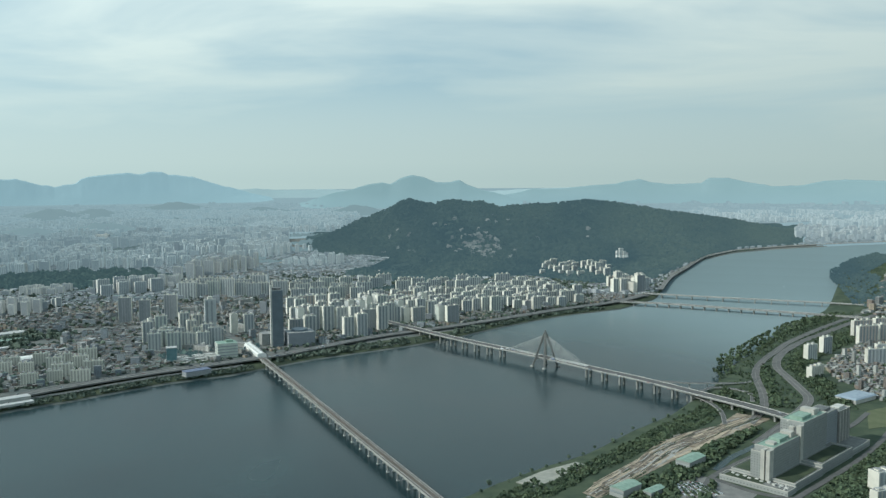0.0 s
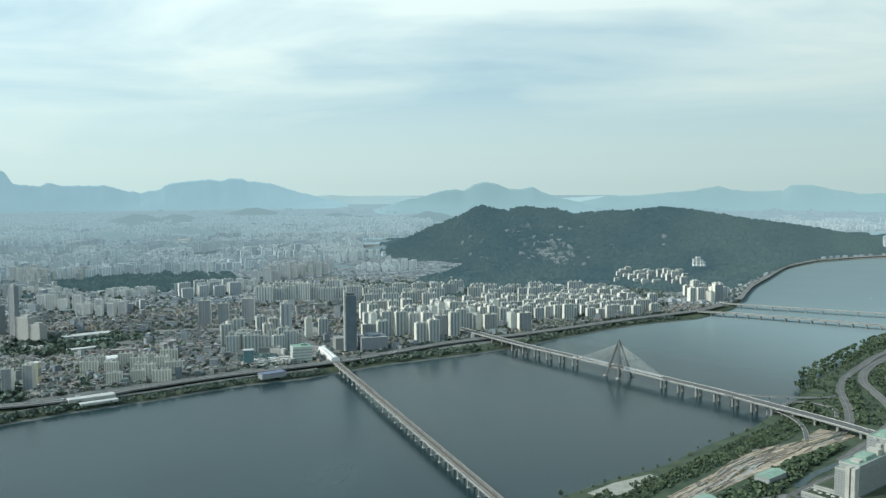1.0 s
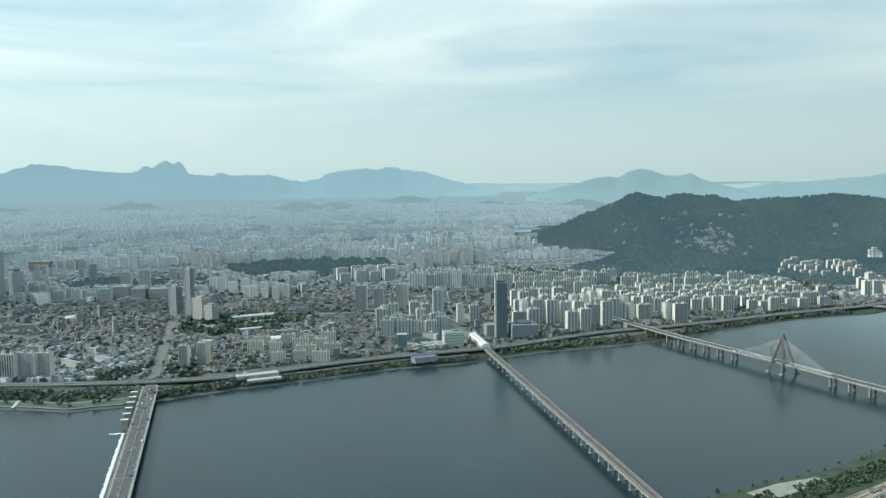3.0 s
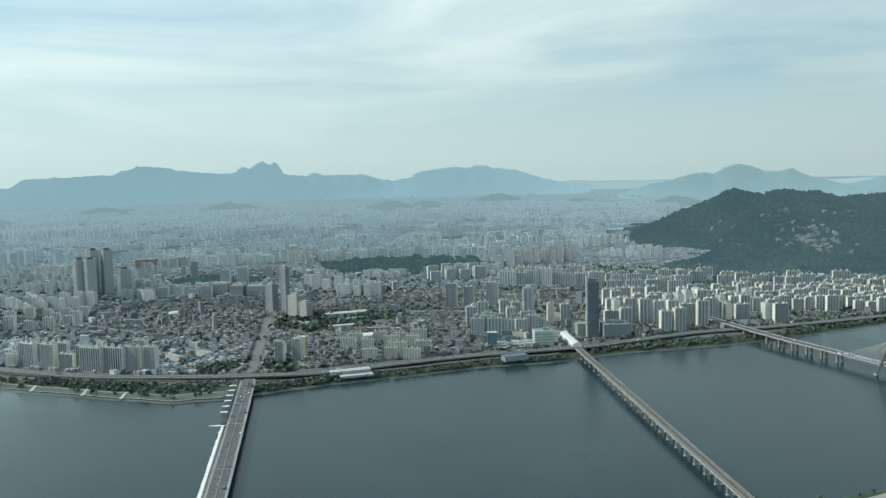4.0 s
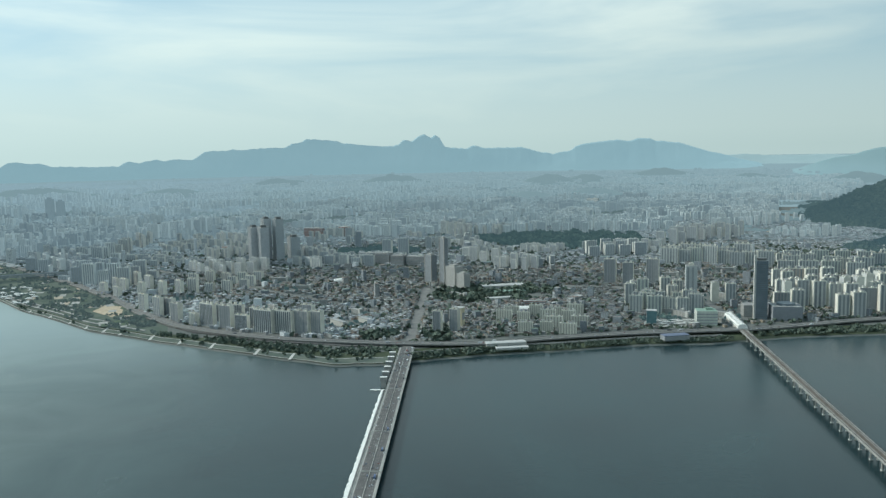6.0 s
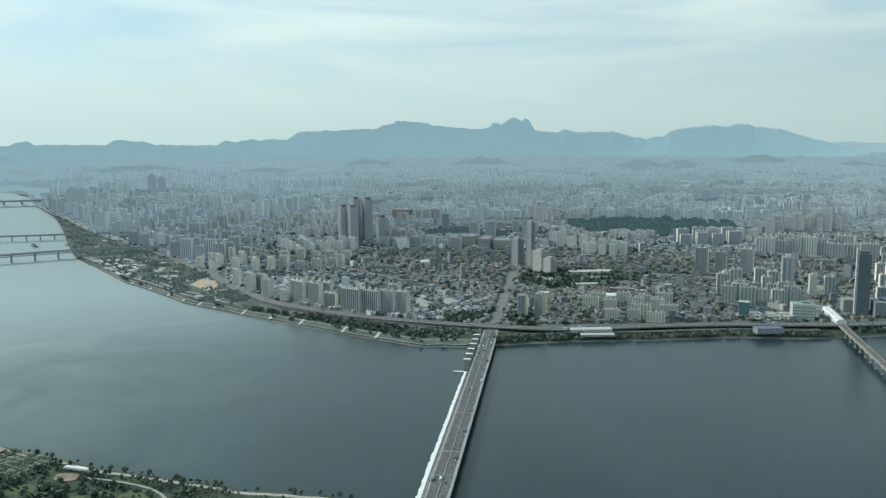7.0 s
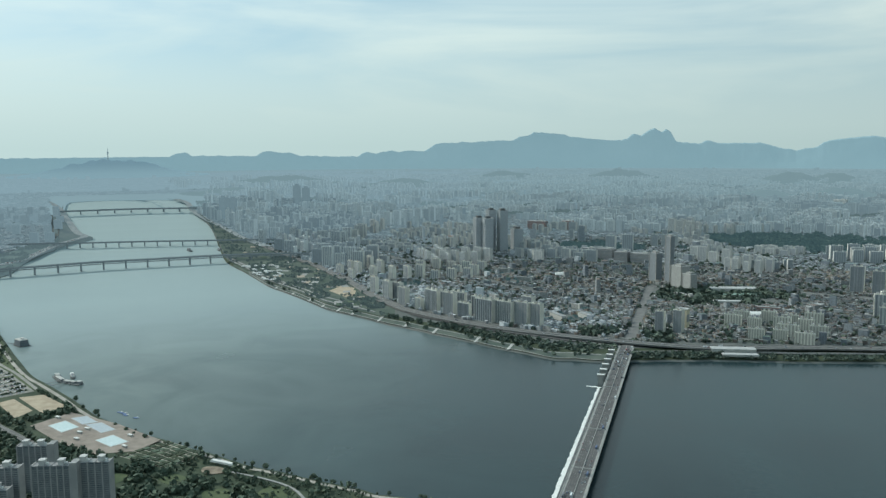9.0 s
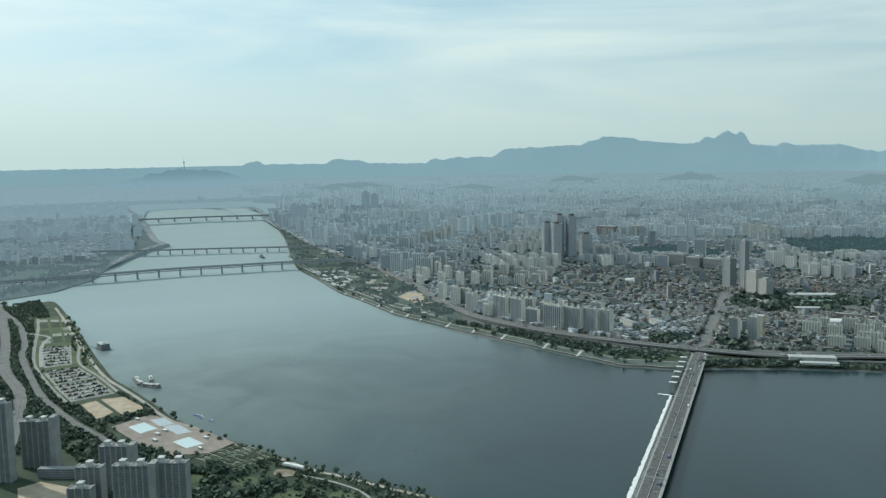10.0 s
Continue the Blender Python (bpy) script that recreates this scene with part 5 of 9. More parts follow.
def dark_tower():
    """The dark glass tower beside the railway bridge, with its wide podium."""
    x, y = -503, 2415
    ob = thing("office_tower", "tall dark glass office tower with a pale lift shaft and mast", "skyscraper")
    a = radians(24)
    part("shaft", MB().box(x, y, 10, 176, 31, 34, a, 0, top=1), [GLASS_DARK, ROOF_GREY], ob)
    for k in range(26):
        part("floor_band", MB().box(x, y, 20 + k * 5.8, 20.9 + k * 5.8, 31.6, 34.6, a), STEEL, ob)
    c, s = math.cos(a), math.sin(a)
    part("lift_shaft", MB().box(x - 17.5 * c + 8 * s, y - 17.5 * s - 8 * c, 10, 190, 5, 11, a), PALE_CONC, ob, "pale concrete lift shaft")
    part("crown", MB().box(x, y, 176, 182, 22, 24, a), STEEL, ob)
    part("mast", MB().beam((x - 16 * c, y - 16 * s, 176), (x - 16 * c, y - 16 * s, 205), 1.4, 1.4), STEEL, ob)
    part("podium", MB().box(x + 62, y + 20, 10, 52, 78, 62, a, 0, top=1), [APT_GREY, ROOF_GREY], ob)
    part("podium_wing", MB().box(x - 38, y + 22, 10, 46, 30, 44, a, 0, top=1), [HOUSE_WALL, ROOF_GREY], ob)
    part("rotunda", MB().prism([(x + 62 + 24 * math.cos(t), y + 24 + 24 * math.sin(t)) for t in np.linspace(0, 2 * math.pi, 25)[:-1]], 52, 58), GLASS_DARK, ob)
    CLEAR.extend([(-1136, 2205, 34), (-1296, 2352, 42), (x, y, 50), (x + 62, y + 20, 60), (x - 38, y + 22, 35)])


def cluster_towers():
    x0, y0 = -2699, 2727
    for x, y, h, w in ((-2693, 2654, 164, 42), (-2622, 2641, 166, 42), (-2712, 2752, 192, 40), (-2652, 2766, 192, 42), (-2640, 2850, 104, 48)):
        s = shrink(x, y)
        p = place([(x, y, 10)])[0]
        ob = thing("residential_tower", "slender grey high-rise tower with ribbed walls", "skyscraper", "tower cluster", "", *p)
        ob.scale = (s, s, s)
        ob.rotation_euler = (0, 0, radians(-25))
        part("shaft", MB().box(0, 0, 0, h, w, w * 0.9, 0, 0, top=1), [TOWER_GREY, ROOF_GREY], ob)
        for k in range(5):
            for q in (-1, 1):
                part("rib", MB().box(-w / 2 + (k + 0.5) * w / 5, q * (w * 0.45 + 0.4), 0, h + 3, 2.2, 1.6), TOWER_RIB, ob)
        part("crown", MB().box(0, 0, h, h + 9, w * 0.5, w * 0.5), STEEL, ob)
        CLEAR.append((x, y, 45))
    x, y = -1628, 2542
    for dx, dy, h, w, wall in ((0, 0, 168, 26, HIGH_GREY), (-62, 8, 104, 38, HIGH_GREY), (62, -30, 74, 52, APT_GREY), (122, -66, 56, 40, APT_GREY)):
        ob = thing("high_rise", "grey high-rise block above lower houses", "high-rise", "", "", x + dx, y + dy, 10)
        ob.rotation_euler = (0, 0, radians(-18))
        part("shaft", MB().box(0, 0, 0, h, w, w * 0.7, 0, 0, top=1), [wall, ROOF_GREY], ob)
        part("plant_room", MB().box(0, 0, h, h + 6, w * 0.55, w * 0.4), CONCRETE, ob)
        for k in (-1, 1):
            part("corner_pier", MB().box(k * w / 2, -w * 0.35, 0, h + 2, 2.6, 2.6), CONCRETE, ob)
        CLEAR.append((x + dx, y + dy, w * 0.7))
    for az, r, h in ((-57.7, 6465, 195), (-57.1, 6500, 175), (-62.5, 5850, 150), (-61.9, 5900, 140)):
        x, y, _ = polar(az, r)
        s = shrink(x, y)
        ob = thing("high_rise", "slender bluish glass high-rise in the haze", "high-rise", "", "", *place([(x, y, 10)])[0])
        ob.scale = (s, s, s)
        part("shaft", MB().box(0, 0, 0, h, 46, 40, 0.5, 0, top=1), [FAR_GLASS, FAR_GLASS], ob)
        part("crown", MB().box(0, 0, h, h + 12, 24, 20, 0.5), FAR_GLASS, ob)
    # the tall cream tower among the riverside flats
    ob = thing("apartment_tower", "tall slim cream apartment tower rising above its neighbours", "apartment block", "", "", -732, 2540, 10)
    ob.rotation_euler = (0, 0, radians(22))
    part("shaft", MB().box(0, 0, 0, 122, 34, 22, 0, 0, top=1), [APT_WALL, ROOF_GREY], ob)
    for k in (-10, 4):
        part("glazed_bay", MB().box(k, -11.3, 4, 118, 6, 0.9), BAY, ob)
    part("stair_head", MB().box(0, 0, 122, 129, 14, 12), APT_END, ob)
    CLEAR.append((-732, 2540, 30))


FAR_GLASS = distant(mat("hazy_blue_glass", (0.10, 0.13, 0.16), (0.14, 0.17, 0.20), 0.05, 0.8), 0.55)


def broadcasting_tower():
    p = place([(*polar(-69.45, 15500)[:2], 312)])[0]
    s = shrink(*polar(-69.45, 15500)[:2])
    ob = thing("broadcasting_tower", "slender grey broadcasting tower on the hazy hilltop", "tower", "", "", *p)
    ob.scale = (s, s, s)
    part("shaft", MB().box(0, 0, -10, 110, 13, 13, 0, taper=0.7), FAR_GLASS, ob)
    part("pod", MB().prism([(15 * math.cos(t), 15 * math.sin(t)) for t in np.linspace(0, 2 * math.pi, 17)[:-1]], 86, 112), FAR_GLASS, ob)
    part("mast", MB().box(0, 0, 110, 190, 6, 6, 0, taper=0.3), FAR_GLASS, ob)


dark_tower()
cluster_towers()
broadcasting_tower()
BRICK_RED = mat("brick_red_cladding", (0.25, 0.155, 0.135), (0.31, 0.20, 0.175), 0.1, 0.85)
ORANGE = mat("orange_cladding", (0.42, 0.23, 0.16), (0.48, 0.28, 0.20), 0.1, 0.85)
OFFICE_GREY = mat("grey_brown_cladding", (0.26, 0.255, 0.25), (0.33, 0.325, 0.315), 0.1, 0.8)


def mid_block(x, y, w, d, h, turn, wall, label):
    """A single larger building amid the houses: walls, storey bands, rooftop plant."""
    s = shrink(x, y)
    ob = thing("city_block", label, "office building", "", "", *place([(x, y, 10)])[0])
    ob.scale, ob.rotation_euler = (s, s, s), (0, 0, radians(turn))
    part("body", MB().box(0, 0, 0, h, w, d, 0, 0, top=1), [wall, ROOF_GREY], ob)
    for k in range(int(h / 6)):
        part("window_band", MB().box(0, 0, 2.5 + k * 6, 5.0 + k * 6, w + 0.5, d + 0.5), BAY, ob)
    part("plant_room", MB().box(w * 0.2, 0, h, h + 5, w * 0.25, d * 0.4), PALE_CONC, ob)
    CLEAR.append((x, y, max(w, d) * 0.55))


for args in ((-3213, 3645, 112, 40, 54, 14, BRICK_RED, "long brick-red block above the houses"), (-3067, 3738, 58, 40, 58, 14, BRICK_RED, "square brick-red office block amid houses"),
             (-3097, 2884, 56, 40, 36, 14, ORANGE, "orange clad block among apartments"), (-2157, 2885, 72, 44, 50, 14, OFFICE_GREY, "broad grey-brown office block"),
             (-2068, 2876, 58, 44, 46, 14, OFFICE_GREY, "broad grey-brown office block"), (-1990, 2898, 78, 44, 44, 14, OFFICE_GREY, "broad grey-brown office block"),
             (-2705, 6532, 96, 50, 64, 8, WHITE, "large white block far across the city"), (-1154, 2320, 70, 16, 14, 20, BRICK_RED, "low brick-red school wing"),
             (-2450, 2760, 60, 30, 34, 20, OFFICE_GREY, "plain grey office block amid houses"), (-2330, 2990, 70, 30, 30, 10, APT_GREY, "plain grey office block amid houses")):
    mid_block(*args)


def station():
    """The railway station hall on the bridge's line, and the green-roofed bus terminal beside it."""
    ob = thing("railway_station", "long pale station hall with a ribbed barrel roof", "station")
    d = Vector((-0.436, 0.9, 0)).normalized()
    n = Vector((-d.y, d.x, 0))
    c = Vector((-500, 2216, 0))
    P = lambda s, o, z: tuple(c + d * s + n * o + Vector((0, 0, z)))
    part("platform", MB().ribbon([P(8, 0, 18), P(190, 0, 18)], 26, 8), CONCRETE, ob)
    b = MB()
    prof = [(-12, 18), (-12, 25), (-8, 28), (0, 29.5), (8, 28), (12, 25), (12, 18)]
    vs = [P(s, o, z) for s in (14, 180) for o, z in prof]
    k = len(prof)
    b.add(vs, [(i, i + 1, k + i + 1, k + i) for i in range(k - 1)] + [tuple(range(k)), tuple(range(2 * k - 1, k - 1, -1))])
    part("roof", b, WHITE, ob, "white metal roof")
    for s in range(20, 180, 10):
        part("roof_rib", MB().beam(P(s, -8.5, 28.3), P(s, 8.5, 28.3), 0.8, 1.4), CONCRETE, ob)
    for s in range(16, 190, 24):
        for o in (-9, 9):
            x, y, _ = P(s, o, 0)
            part("column", MB().box(x, y, 8, 10.2, 2.4, 2.4, 0.4).box(x, y, 10.2, 18, 1.8, 1.8, 0.4), CONCRETE, ob)
    x, y = -612, 2268
    t = thing("bus_terminal", "white block with dark window bands and a pale green roof", "terminal building")
    part("body", MB().box(x, y, 10, 52, 54, 44, radians(25), 0, top=1), [APT_WALL, ROOF_GREEN], t)
    for k in range(4):
        part("window_band", MB().box(x, y, 18 + k * 8, 21 + k * 8, 54.6, 44.6, radians(25)), BAY, t)
    part("plant_room", MB().box(x + 6, y + 6, 52, 57, 18, 14, radians(25)), ROOF_GREEN, t)
    CLEAR.extend([(x, y, 50), (-715, 2222, 52), (-672, 2262, 46), (-680, 2185, 36), (-530, 2300, 40), (-575, 2390, 40)])


station()
high_rise_clusters()
DISTANT_TOWERS = []  # the same for the estates from five to fourteen kilometres off


def distant_estates():
    """Estates of apartment towers, row behind row, over the outer districts."""
    rng = np.random.default_rng(402)
    out = []
    for k in range(760):
        east = k % 9 == 0
        r = math.sqrt(rng.uniform(7600.0 ** 2, 11800.0 ** 2)) if east else math.sqrt(rng.uniform(4700.0 ** 2, 12500.0 ** 2))
        a = rng.uniform(16.5, 31) if east else rng.uniform(-66, -7.5)
        turn, n, cols = rng.uniform(-0.4, 0.7), int(rng.integers(5, 26)), int(rng.integers(2, 7))
        w0, h0 = rng.choice((22, 26, 34, 46)), rng.uniform(34, 72) * (1.15 if east else 1.0)
        if a < -50:
            n, h0 = n // 2 + 2, h0 * rng.uniform(0.8, 1.5)
        cx, cy, _ = polar(a, r)
        i = np.arange(n)
        u, v = (i % cols) * (w0 + 24) + rng.normal(0, 5, n), (i // cols) * 72 + rng.normal(0, 5, n)
        c, s = math.cos(turn), math.sin(turn)
        out.append(np.stack([cx + c * u - s * v, cy + s * u + c * v, turn + rng.normal(0, 0.06, n), w0 * rng.uniform(0.85, 1.15, n), np.full(n, 15.0), h0 * rng.uniform(0.82, 1.12, n)], 1))
    B = np.concatenate(out)
    DISTANT_TOWERS.extend(B[~keep_out(B[:, 0], B[:, 1])].tolist())


distant_estates()


def far_blocks(name, blocks, mats, label):
    """Apartment blocks beyond three kilometres: body, pale end walls, roof heads, all in one."""
    B = np.array(blocks)
    x, y, a, w, d, h = B.T
    z = np.full(len(B), 10.0)
    c, s = np.cos(a), np.sin(a)
    sets = [(x, y, z, z + h, w, d)]
    for q in (-0.5, 0.5):
        sets.append((x + c * w * q, y + s * w * q, z, z + h + 1.2, np.full(len(B), 1.2), d + 1.4))
    for q in (-0.25, 0.0, 0.25):
        sets.append((x + c * w * q, y + s * w * q, z + h - 0.1, z + h + (3.6 if q else 1.4), w * 0.14, d * 0.55))
    for q in (-0.36, -0.18, 0.0, 0.18, 0.36):
        sets.append((x + c * w * q + s * (d / 2), y + s * w * q - c * (d / 2), z + 3, z + h - 1, w * 0.1, np.full(len(B), 1.0)))
    V, F, M, n = [], [], [], 0
    for k, q in enumerate(sets):
        v, f, mi = boxes(*q, a)
        V.append(v), F.append(f + n), M.append(np.where(mi == 1, 1, 0 if k == 0 else (3 if k > 5 else 2)))
        n += len(v)
    me = bulk(name, place(np.concatenate(V)), np.concatenate(F), np.concatenate(M), mats)
    tagged(new(name, me), label, "apartment blocks", "", "stuff")


# ---- the mass of houses ----
WALLS = [(0.26, 0.265, 0.26), (0.18, 0.175, 0.17), (0.32, 0.325, 0.32), (0.22, 0.21, 0.20), (0.40, 0.405, 0.395), (0.25, 0.255, 0.255)]
ROOFS = [(0.27, 0.275, 0.275), (0.22, 0.27, 0.25), (0.34, 0.345, 0.34), (0.42, 0.425, 0.42), (0.19, 0.20, 0.205)]
BLOCKS = [(0.40, 0.41, 0.41), (0.31, 0.32, 0.33), (0.50, 0.51, 0.50), (0.26, 0.28, 0.29), (0.44, 0.44, 0.42)]


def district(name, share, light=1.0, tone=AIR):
    """Walls, roofs and high-rise walls of a belt of the city, with haze painted in: light scales the base colours,
    share is the haze colour emitted; the farther belts are backdrop and emit most.
    """
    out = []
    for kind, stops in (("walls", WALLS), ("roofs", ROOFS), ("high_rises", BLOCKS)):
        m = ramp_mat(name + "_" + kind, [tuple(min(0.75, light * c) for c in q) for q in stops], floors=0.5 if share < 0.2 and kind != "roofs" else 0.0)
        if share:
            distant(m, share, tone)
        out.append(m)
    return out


# brighter haze colour for the sunward west
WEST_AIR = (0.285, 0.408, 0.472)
ROOF_MID = mat("far_apartment_roofs", (0.26, 0.29, 0.30), (0.32, 0.35, 0.36), 0.05, 0.9)
WEST_APT = ramp_mat("western_apartment_walls", [(0.42, 0.43, 0.42), (0.20, 0.22, 0.235), (0.66, 0.655, 0.62), (0.28, 0.29, 0.295), (0.56, 0.555, 0.53)])
WEST_BAY = mat("western_balcony_glazing", (0.20, 0.22, 0.23), (0.26, 0.28, 0.29), 0.1, 0.7)
FAR_APT = ramp_mat("far_apartment_walls", [(0.50, 0.515, 0.50), (0.42, 0.44, 0.44), (0.57, 0.565, 0.52), (0.48, 0.48, 0.45), (0.36, 0.385, 0.395)])
# pale glazing, its contrast lowered to stand in for haze
FAR_BAY = mat("far_balcony_glazing", (0.27, 0.30, 0.315), (0.32, 0.35, 0.36), 0.1, 0.6)
# western and backdrop walls: haze emitted at each one's own share
MILD_APT = distant(ramp_mat("light_haze_western_walls", [(0.46, 0.47, 0.46), (0.26, 0.28, 0.29), (0.66, 0.655, 0.61), (0.36, 0.37, 0.37), (0.56, 0.55, 0.50)]), 0.12, WEST_AIR)
MILD_BAY = distant(mat("light_haze_western_glazing", (0.20, 0.22, 0.23), (0.26, 0.28, 0.29), 0.1, 0.7), 0.12, WEST_AIR)
HAZED_APT = distant(ramp_mat("heavy_haze_western_walls", [(0.30, 0.31, 0.31), (0.22, 0.23, 0.24), (0.38, 0.38, 0.37)]), 0.45, WEST_AIR)
HAZED_BAY = distant(mat("heavy_haze_western_glazing", (0.18, 0.20, 0.21), (0.23, 0.25, 0.26), 0.1, 0.7), 0.45, WEST_AIR)
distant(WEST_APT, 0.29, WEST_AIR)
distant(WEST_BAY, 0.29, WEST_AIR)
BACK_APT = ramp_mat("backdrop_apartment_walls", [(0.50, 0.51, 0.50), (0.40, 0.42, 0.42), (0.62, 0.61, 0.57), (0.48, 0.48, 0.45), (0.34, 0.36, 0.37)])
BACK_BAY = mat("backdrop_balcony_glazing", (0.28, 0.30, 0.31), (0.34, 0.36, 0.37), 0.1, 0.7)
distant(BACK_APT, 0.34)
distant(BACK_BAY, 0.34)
FAR_END = mat("far_end_walls", (0.52, 0.53, 0.505), (0.60, 0.605, 0.57), 0.08, 0.85, island=0.15)
EAST_BLOCKS = [q for q in FAR_BLOCKS if math.degrees(math.atan2(q[0], q[1])) > -54]
WEST_BLOCKS = [q for q in FAR_BLOCKS if math.degrees(math.atan2(q[0], q[1])) <= -54]
far_blocks("apartment_blocks", [q for q in EAST_BLOCKS if math.hypot(q[0], q[1]) < 4900], [FAR_APT, ROOF_MID, FAR_END, FAR_BAY], "rows of cream apartment blocks amid the houses")
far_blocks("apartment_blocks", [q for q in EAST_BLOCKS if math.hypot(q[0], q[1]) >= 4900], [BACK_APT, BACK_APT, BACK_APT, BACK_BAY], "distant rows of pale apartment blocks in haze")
far_blocks("apartment_blocks", [q for q in WEST_BLOCKS if math.hypot(q[0], q[1]) < 4400], [MILD_APT, MILD_APT, MILD_APT, MILD_BAY], "lightly hazed apartment blocks near the western riverside")
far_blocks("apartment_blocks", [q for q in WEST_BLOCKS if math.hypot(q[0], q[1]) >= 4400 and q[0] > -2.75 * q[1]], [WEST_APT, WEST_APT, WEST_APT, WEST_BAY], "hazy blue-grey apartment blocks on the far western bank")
far_blocks("apartment_blocks", [q for q in WEST_BLOCKS if math.hypot(q[0], q[1]) >= 4400 and q[0] <= -2.75 * q[1]], [HAZED_APT, HAZED_APT, HAZED_APT, HAZED_BAY], "heavily hazed apartment blocks on the far western bank")
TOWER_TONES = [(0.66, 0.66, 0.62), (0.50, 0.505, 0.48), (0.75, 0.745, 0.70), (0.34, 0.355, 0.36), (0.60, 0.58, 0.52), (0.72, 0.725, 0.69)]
# nearer to farther, each belt of towers emits more haze
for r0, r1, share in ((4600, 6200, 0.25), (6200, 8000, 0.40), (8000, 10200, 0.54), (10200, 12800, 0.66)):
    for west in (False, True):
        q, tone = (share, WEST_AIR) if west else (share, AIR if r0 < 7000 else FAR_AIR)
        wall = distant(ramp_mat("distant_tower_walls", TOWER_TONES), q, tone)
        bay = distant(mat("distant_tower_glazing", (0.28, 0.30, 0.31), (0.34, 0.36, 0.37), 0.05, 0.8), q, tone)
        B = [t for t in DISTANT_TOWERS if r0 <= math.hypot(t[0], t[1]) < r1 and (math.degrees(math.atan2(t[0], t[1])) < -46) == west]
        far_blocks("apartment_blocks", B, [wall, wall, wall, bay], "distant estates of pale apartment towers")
SPLIT = -46.0  # west of this bearing the palettes carry more painted haze, towards the sun
LABEL = "dense pale low-rise houses with scattered taller blocks"
city_ring("low_rise_houses", 1950, 3500, 11.5, 330, 11, HOUSE_WALL, HOUSE_ROOF, BLOCK_WALL, "dense low-rise brick and rendered houses with flat roofs", 0.0004, 0.045, low=(5.5, 9.5), tall_h=(35, 60), az0=SPLIT)
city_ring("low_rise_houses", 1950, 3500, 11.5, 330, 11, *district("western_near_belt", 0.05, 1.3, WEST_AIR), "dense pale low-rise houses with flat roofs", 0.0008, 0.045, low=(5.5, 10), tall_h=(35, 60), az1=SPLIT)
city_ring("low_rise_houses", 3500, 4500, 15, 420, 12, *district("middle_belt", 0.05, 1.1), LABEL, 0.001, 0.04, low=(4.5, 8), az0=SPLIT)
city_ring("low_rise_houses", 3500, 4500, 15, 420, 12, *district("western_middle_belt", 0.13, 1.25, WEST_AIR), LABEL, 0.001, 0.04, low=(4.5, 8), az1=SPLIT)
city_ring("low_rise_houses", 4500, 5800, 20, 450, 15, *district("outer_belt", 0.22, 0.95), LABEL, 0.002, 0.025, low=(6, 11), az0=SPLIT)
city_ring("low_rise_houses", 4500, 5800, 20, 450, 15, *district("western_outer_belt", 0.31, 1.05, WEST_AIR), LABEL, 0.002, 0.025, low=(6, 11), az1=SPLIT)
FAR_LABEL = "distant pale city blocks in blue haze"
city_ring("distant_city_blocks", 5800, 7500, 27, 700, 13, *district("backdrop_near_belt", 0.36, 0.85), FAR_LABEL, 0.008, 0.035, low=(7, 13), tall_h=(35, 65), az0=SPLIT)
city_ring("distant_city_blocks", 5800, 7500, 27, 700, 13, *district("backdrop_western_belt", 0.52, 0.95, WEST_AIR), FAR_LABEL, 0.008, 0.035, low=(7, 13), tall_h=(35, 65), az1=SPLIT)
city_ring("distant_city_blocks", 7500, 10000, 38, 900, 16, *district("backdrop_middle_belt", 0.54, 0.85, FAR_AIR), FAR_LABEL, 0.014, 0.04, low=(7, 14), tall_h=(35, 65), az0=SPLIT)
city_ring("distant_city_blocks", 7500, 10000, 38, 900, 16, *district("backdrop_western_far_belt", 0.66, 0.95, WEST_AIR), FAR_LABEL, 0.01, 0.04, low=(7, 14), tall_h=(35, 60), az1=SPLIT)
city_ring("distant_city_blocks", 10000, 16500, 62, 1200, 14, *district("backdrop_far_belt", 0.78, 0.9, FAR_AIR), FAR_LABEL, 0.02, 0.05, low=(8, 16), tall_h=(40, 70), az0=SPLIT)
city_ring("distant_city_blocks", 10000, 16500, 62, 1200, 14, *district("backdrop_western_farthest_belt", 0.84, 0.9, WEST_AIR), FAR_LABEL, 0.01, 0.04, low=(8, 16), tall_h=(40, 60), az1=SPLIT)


# ---- trees ----
def leaf_cloud(x, y, z, size, K, seed, quad=0.34):
    """Crowns as clouds of small tilted leaf sprays, with uneven outlines and gaps."""
    rng = np.random.default_rng(seed)
    n = len(x)
    d = rng.normal(size=(n, K, 3))
    d /= np.linalg.norm(d, axis=2, keepdims=True)
    rad = rng.uniform(0.45, 1.0, (n, K, 1)) * (0.8 + 0.4 * rng.random((n, K, 1)))
    h = np.asarray(size)[:, None, None]
    c = d * rad * h * np.array([0.42, 0.42, 0.40]) + np.array([0, 0, 0.58]) * h
    c[:, :, 0] += np.asarray(x)[:, None]
    c[:, :, 1] += np.asarray(y)[:, None]
    c[:, :, 2] += np.asarray(z)[:, None]
    nrm = d + rng.normal(0, 0.5, (n, K, 3)) + np.array([0, 0, 0.35])
    nrm /= np.linalg.norm(nrm, axis=2, keepdims=True)
    t = np.cross(nrm, rng.normal(size=(n, K, 3)))
    t /= np.linalg.norm(t, axis=2, keepdims=True)
    b = np.cross(nrm, t)
    q = h * quad * rng.uniform(0.6, 1.2, (n, K, 1))
    v = np.stack([c - t * q - b * q * 0.7, c + t * q - b * q * 0.5, c + t * q * 0.8 + b * q, c - t * q * 0.7 + b * q * 0.8], 2)
    f = np.arange(n * K * 4).reshape(-1, 4)
    return v.reshape(-1, 3), f


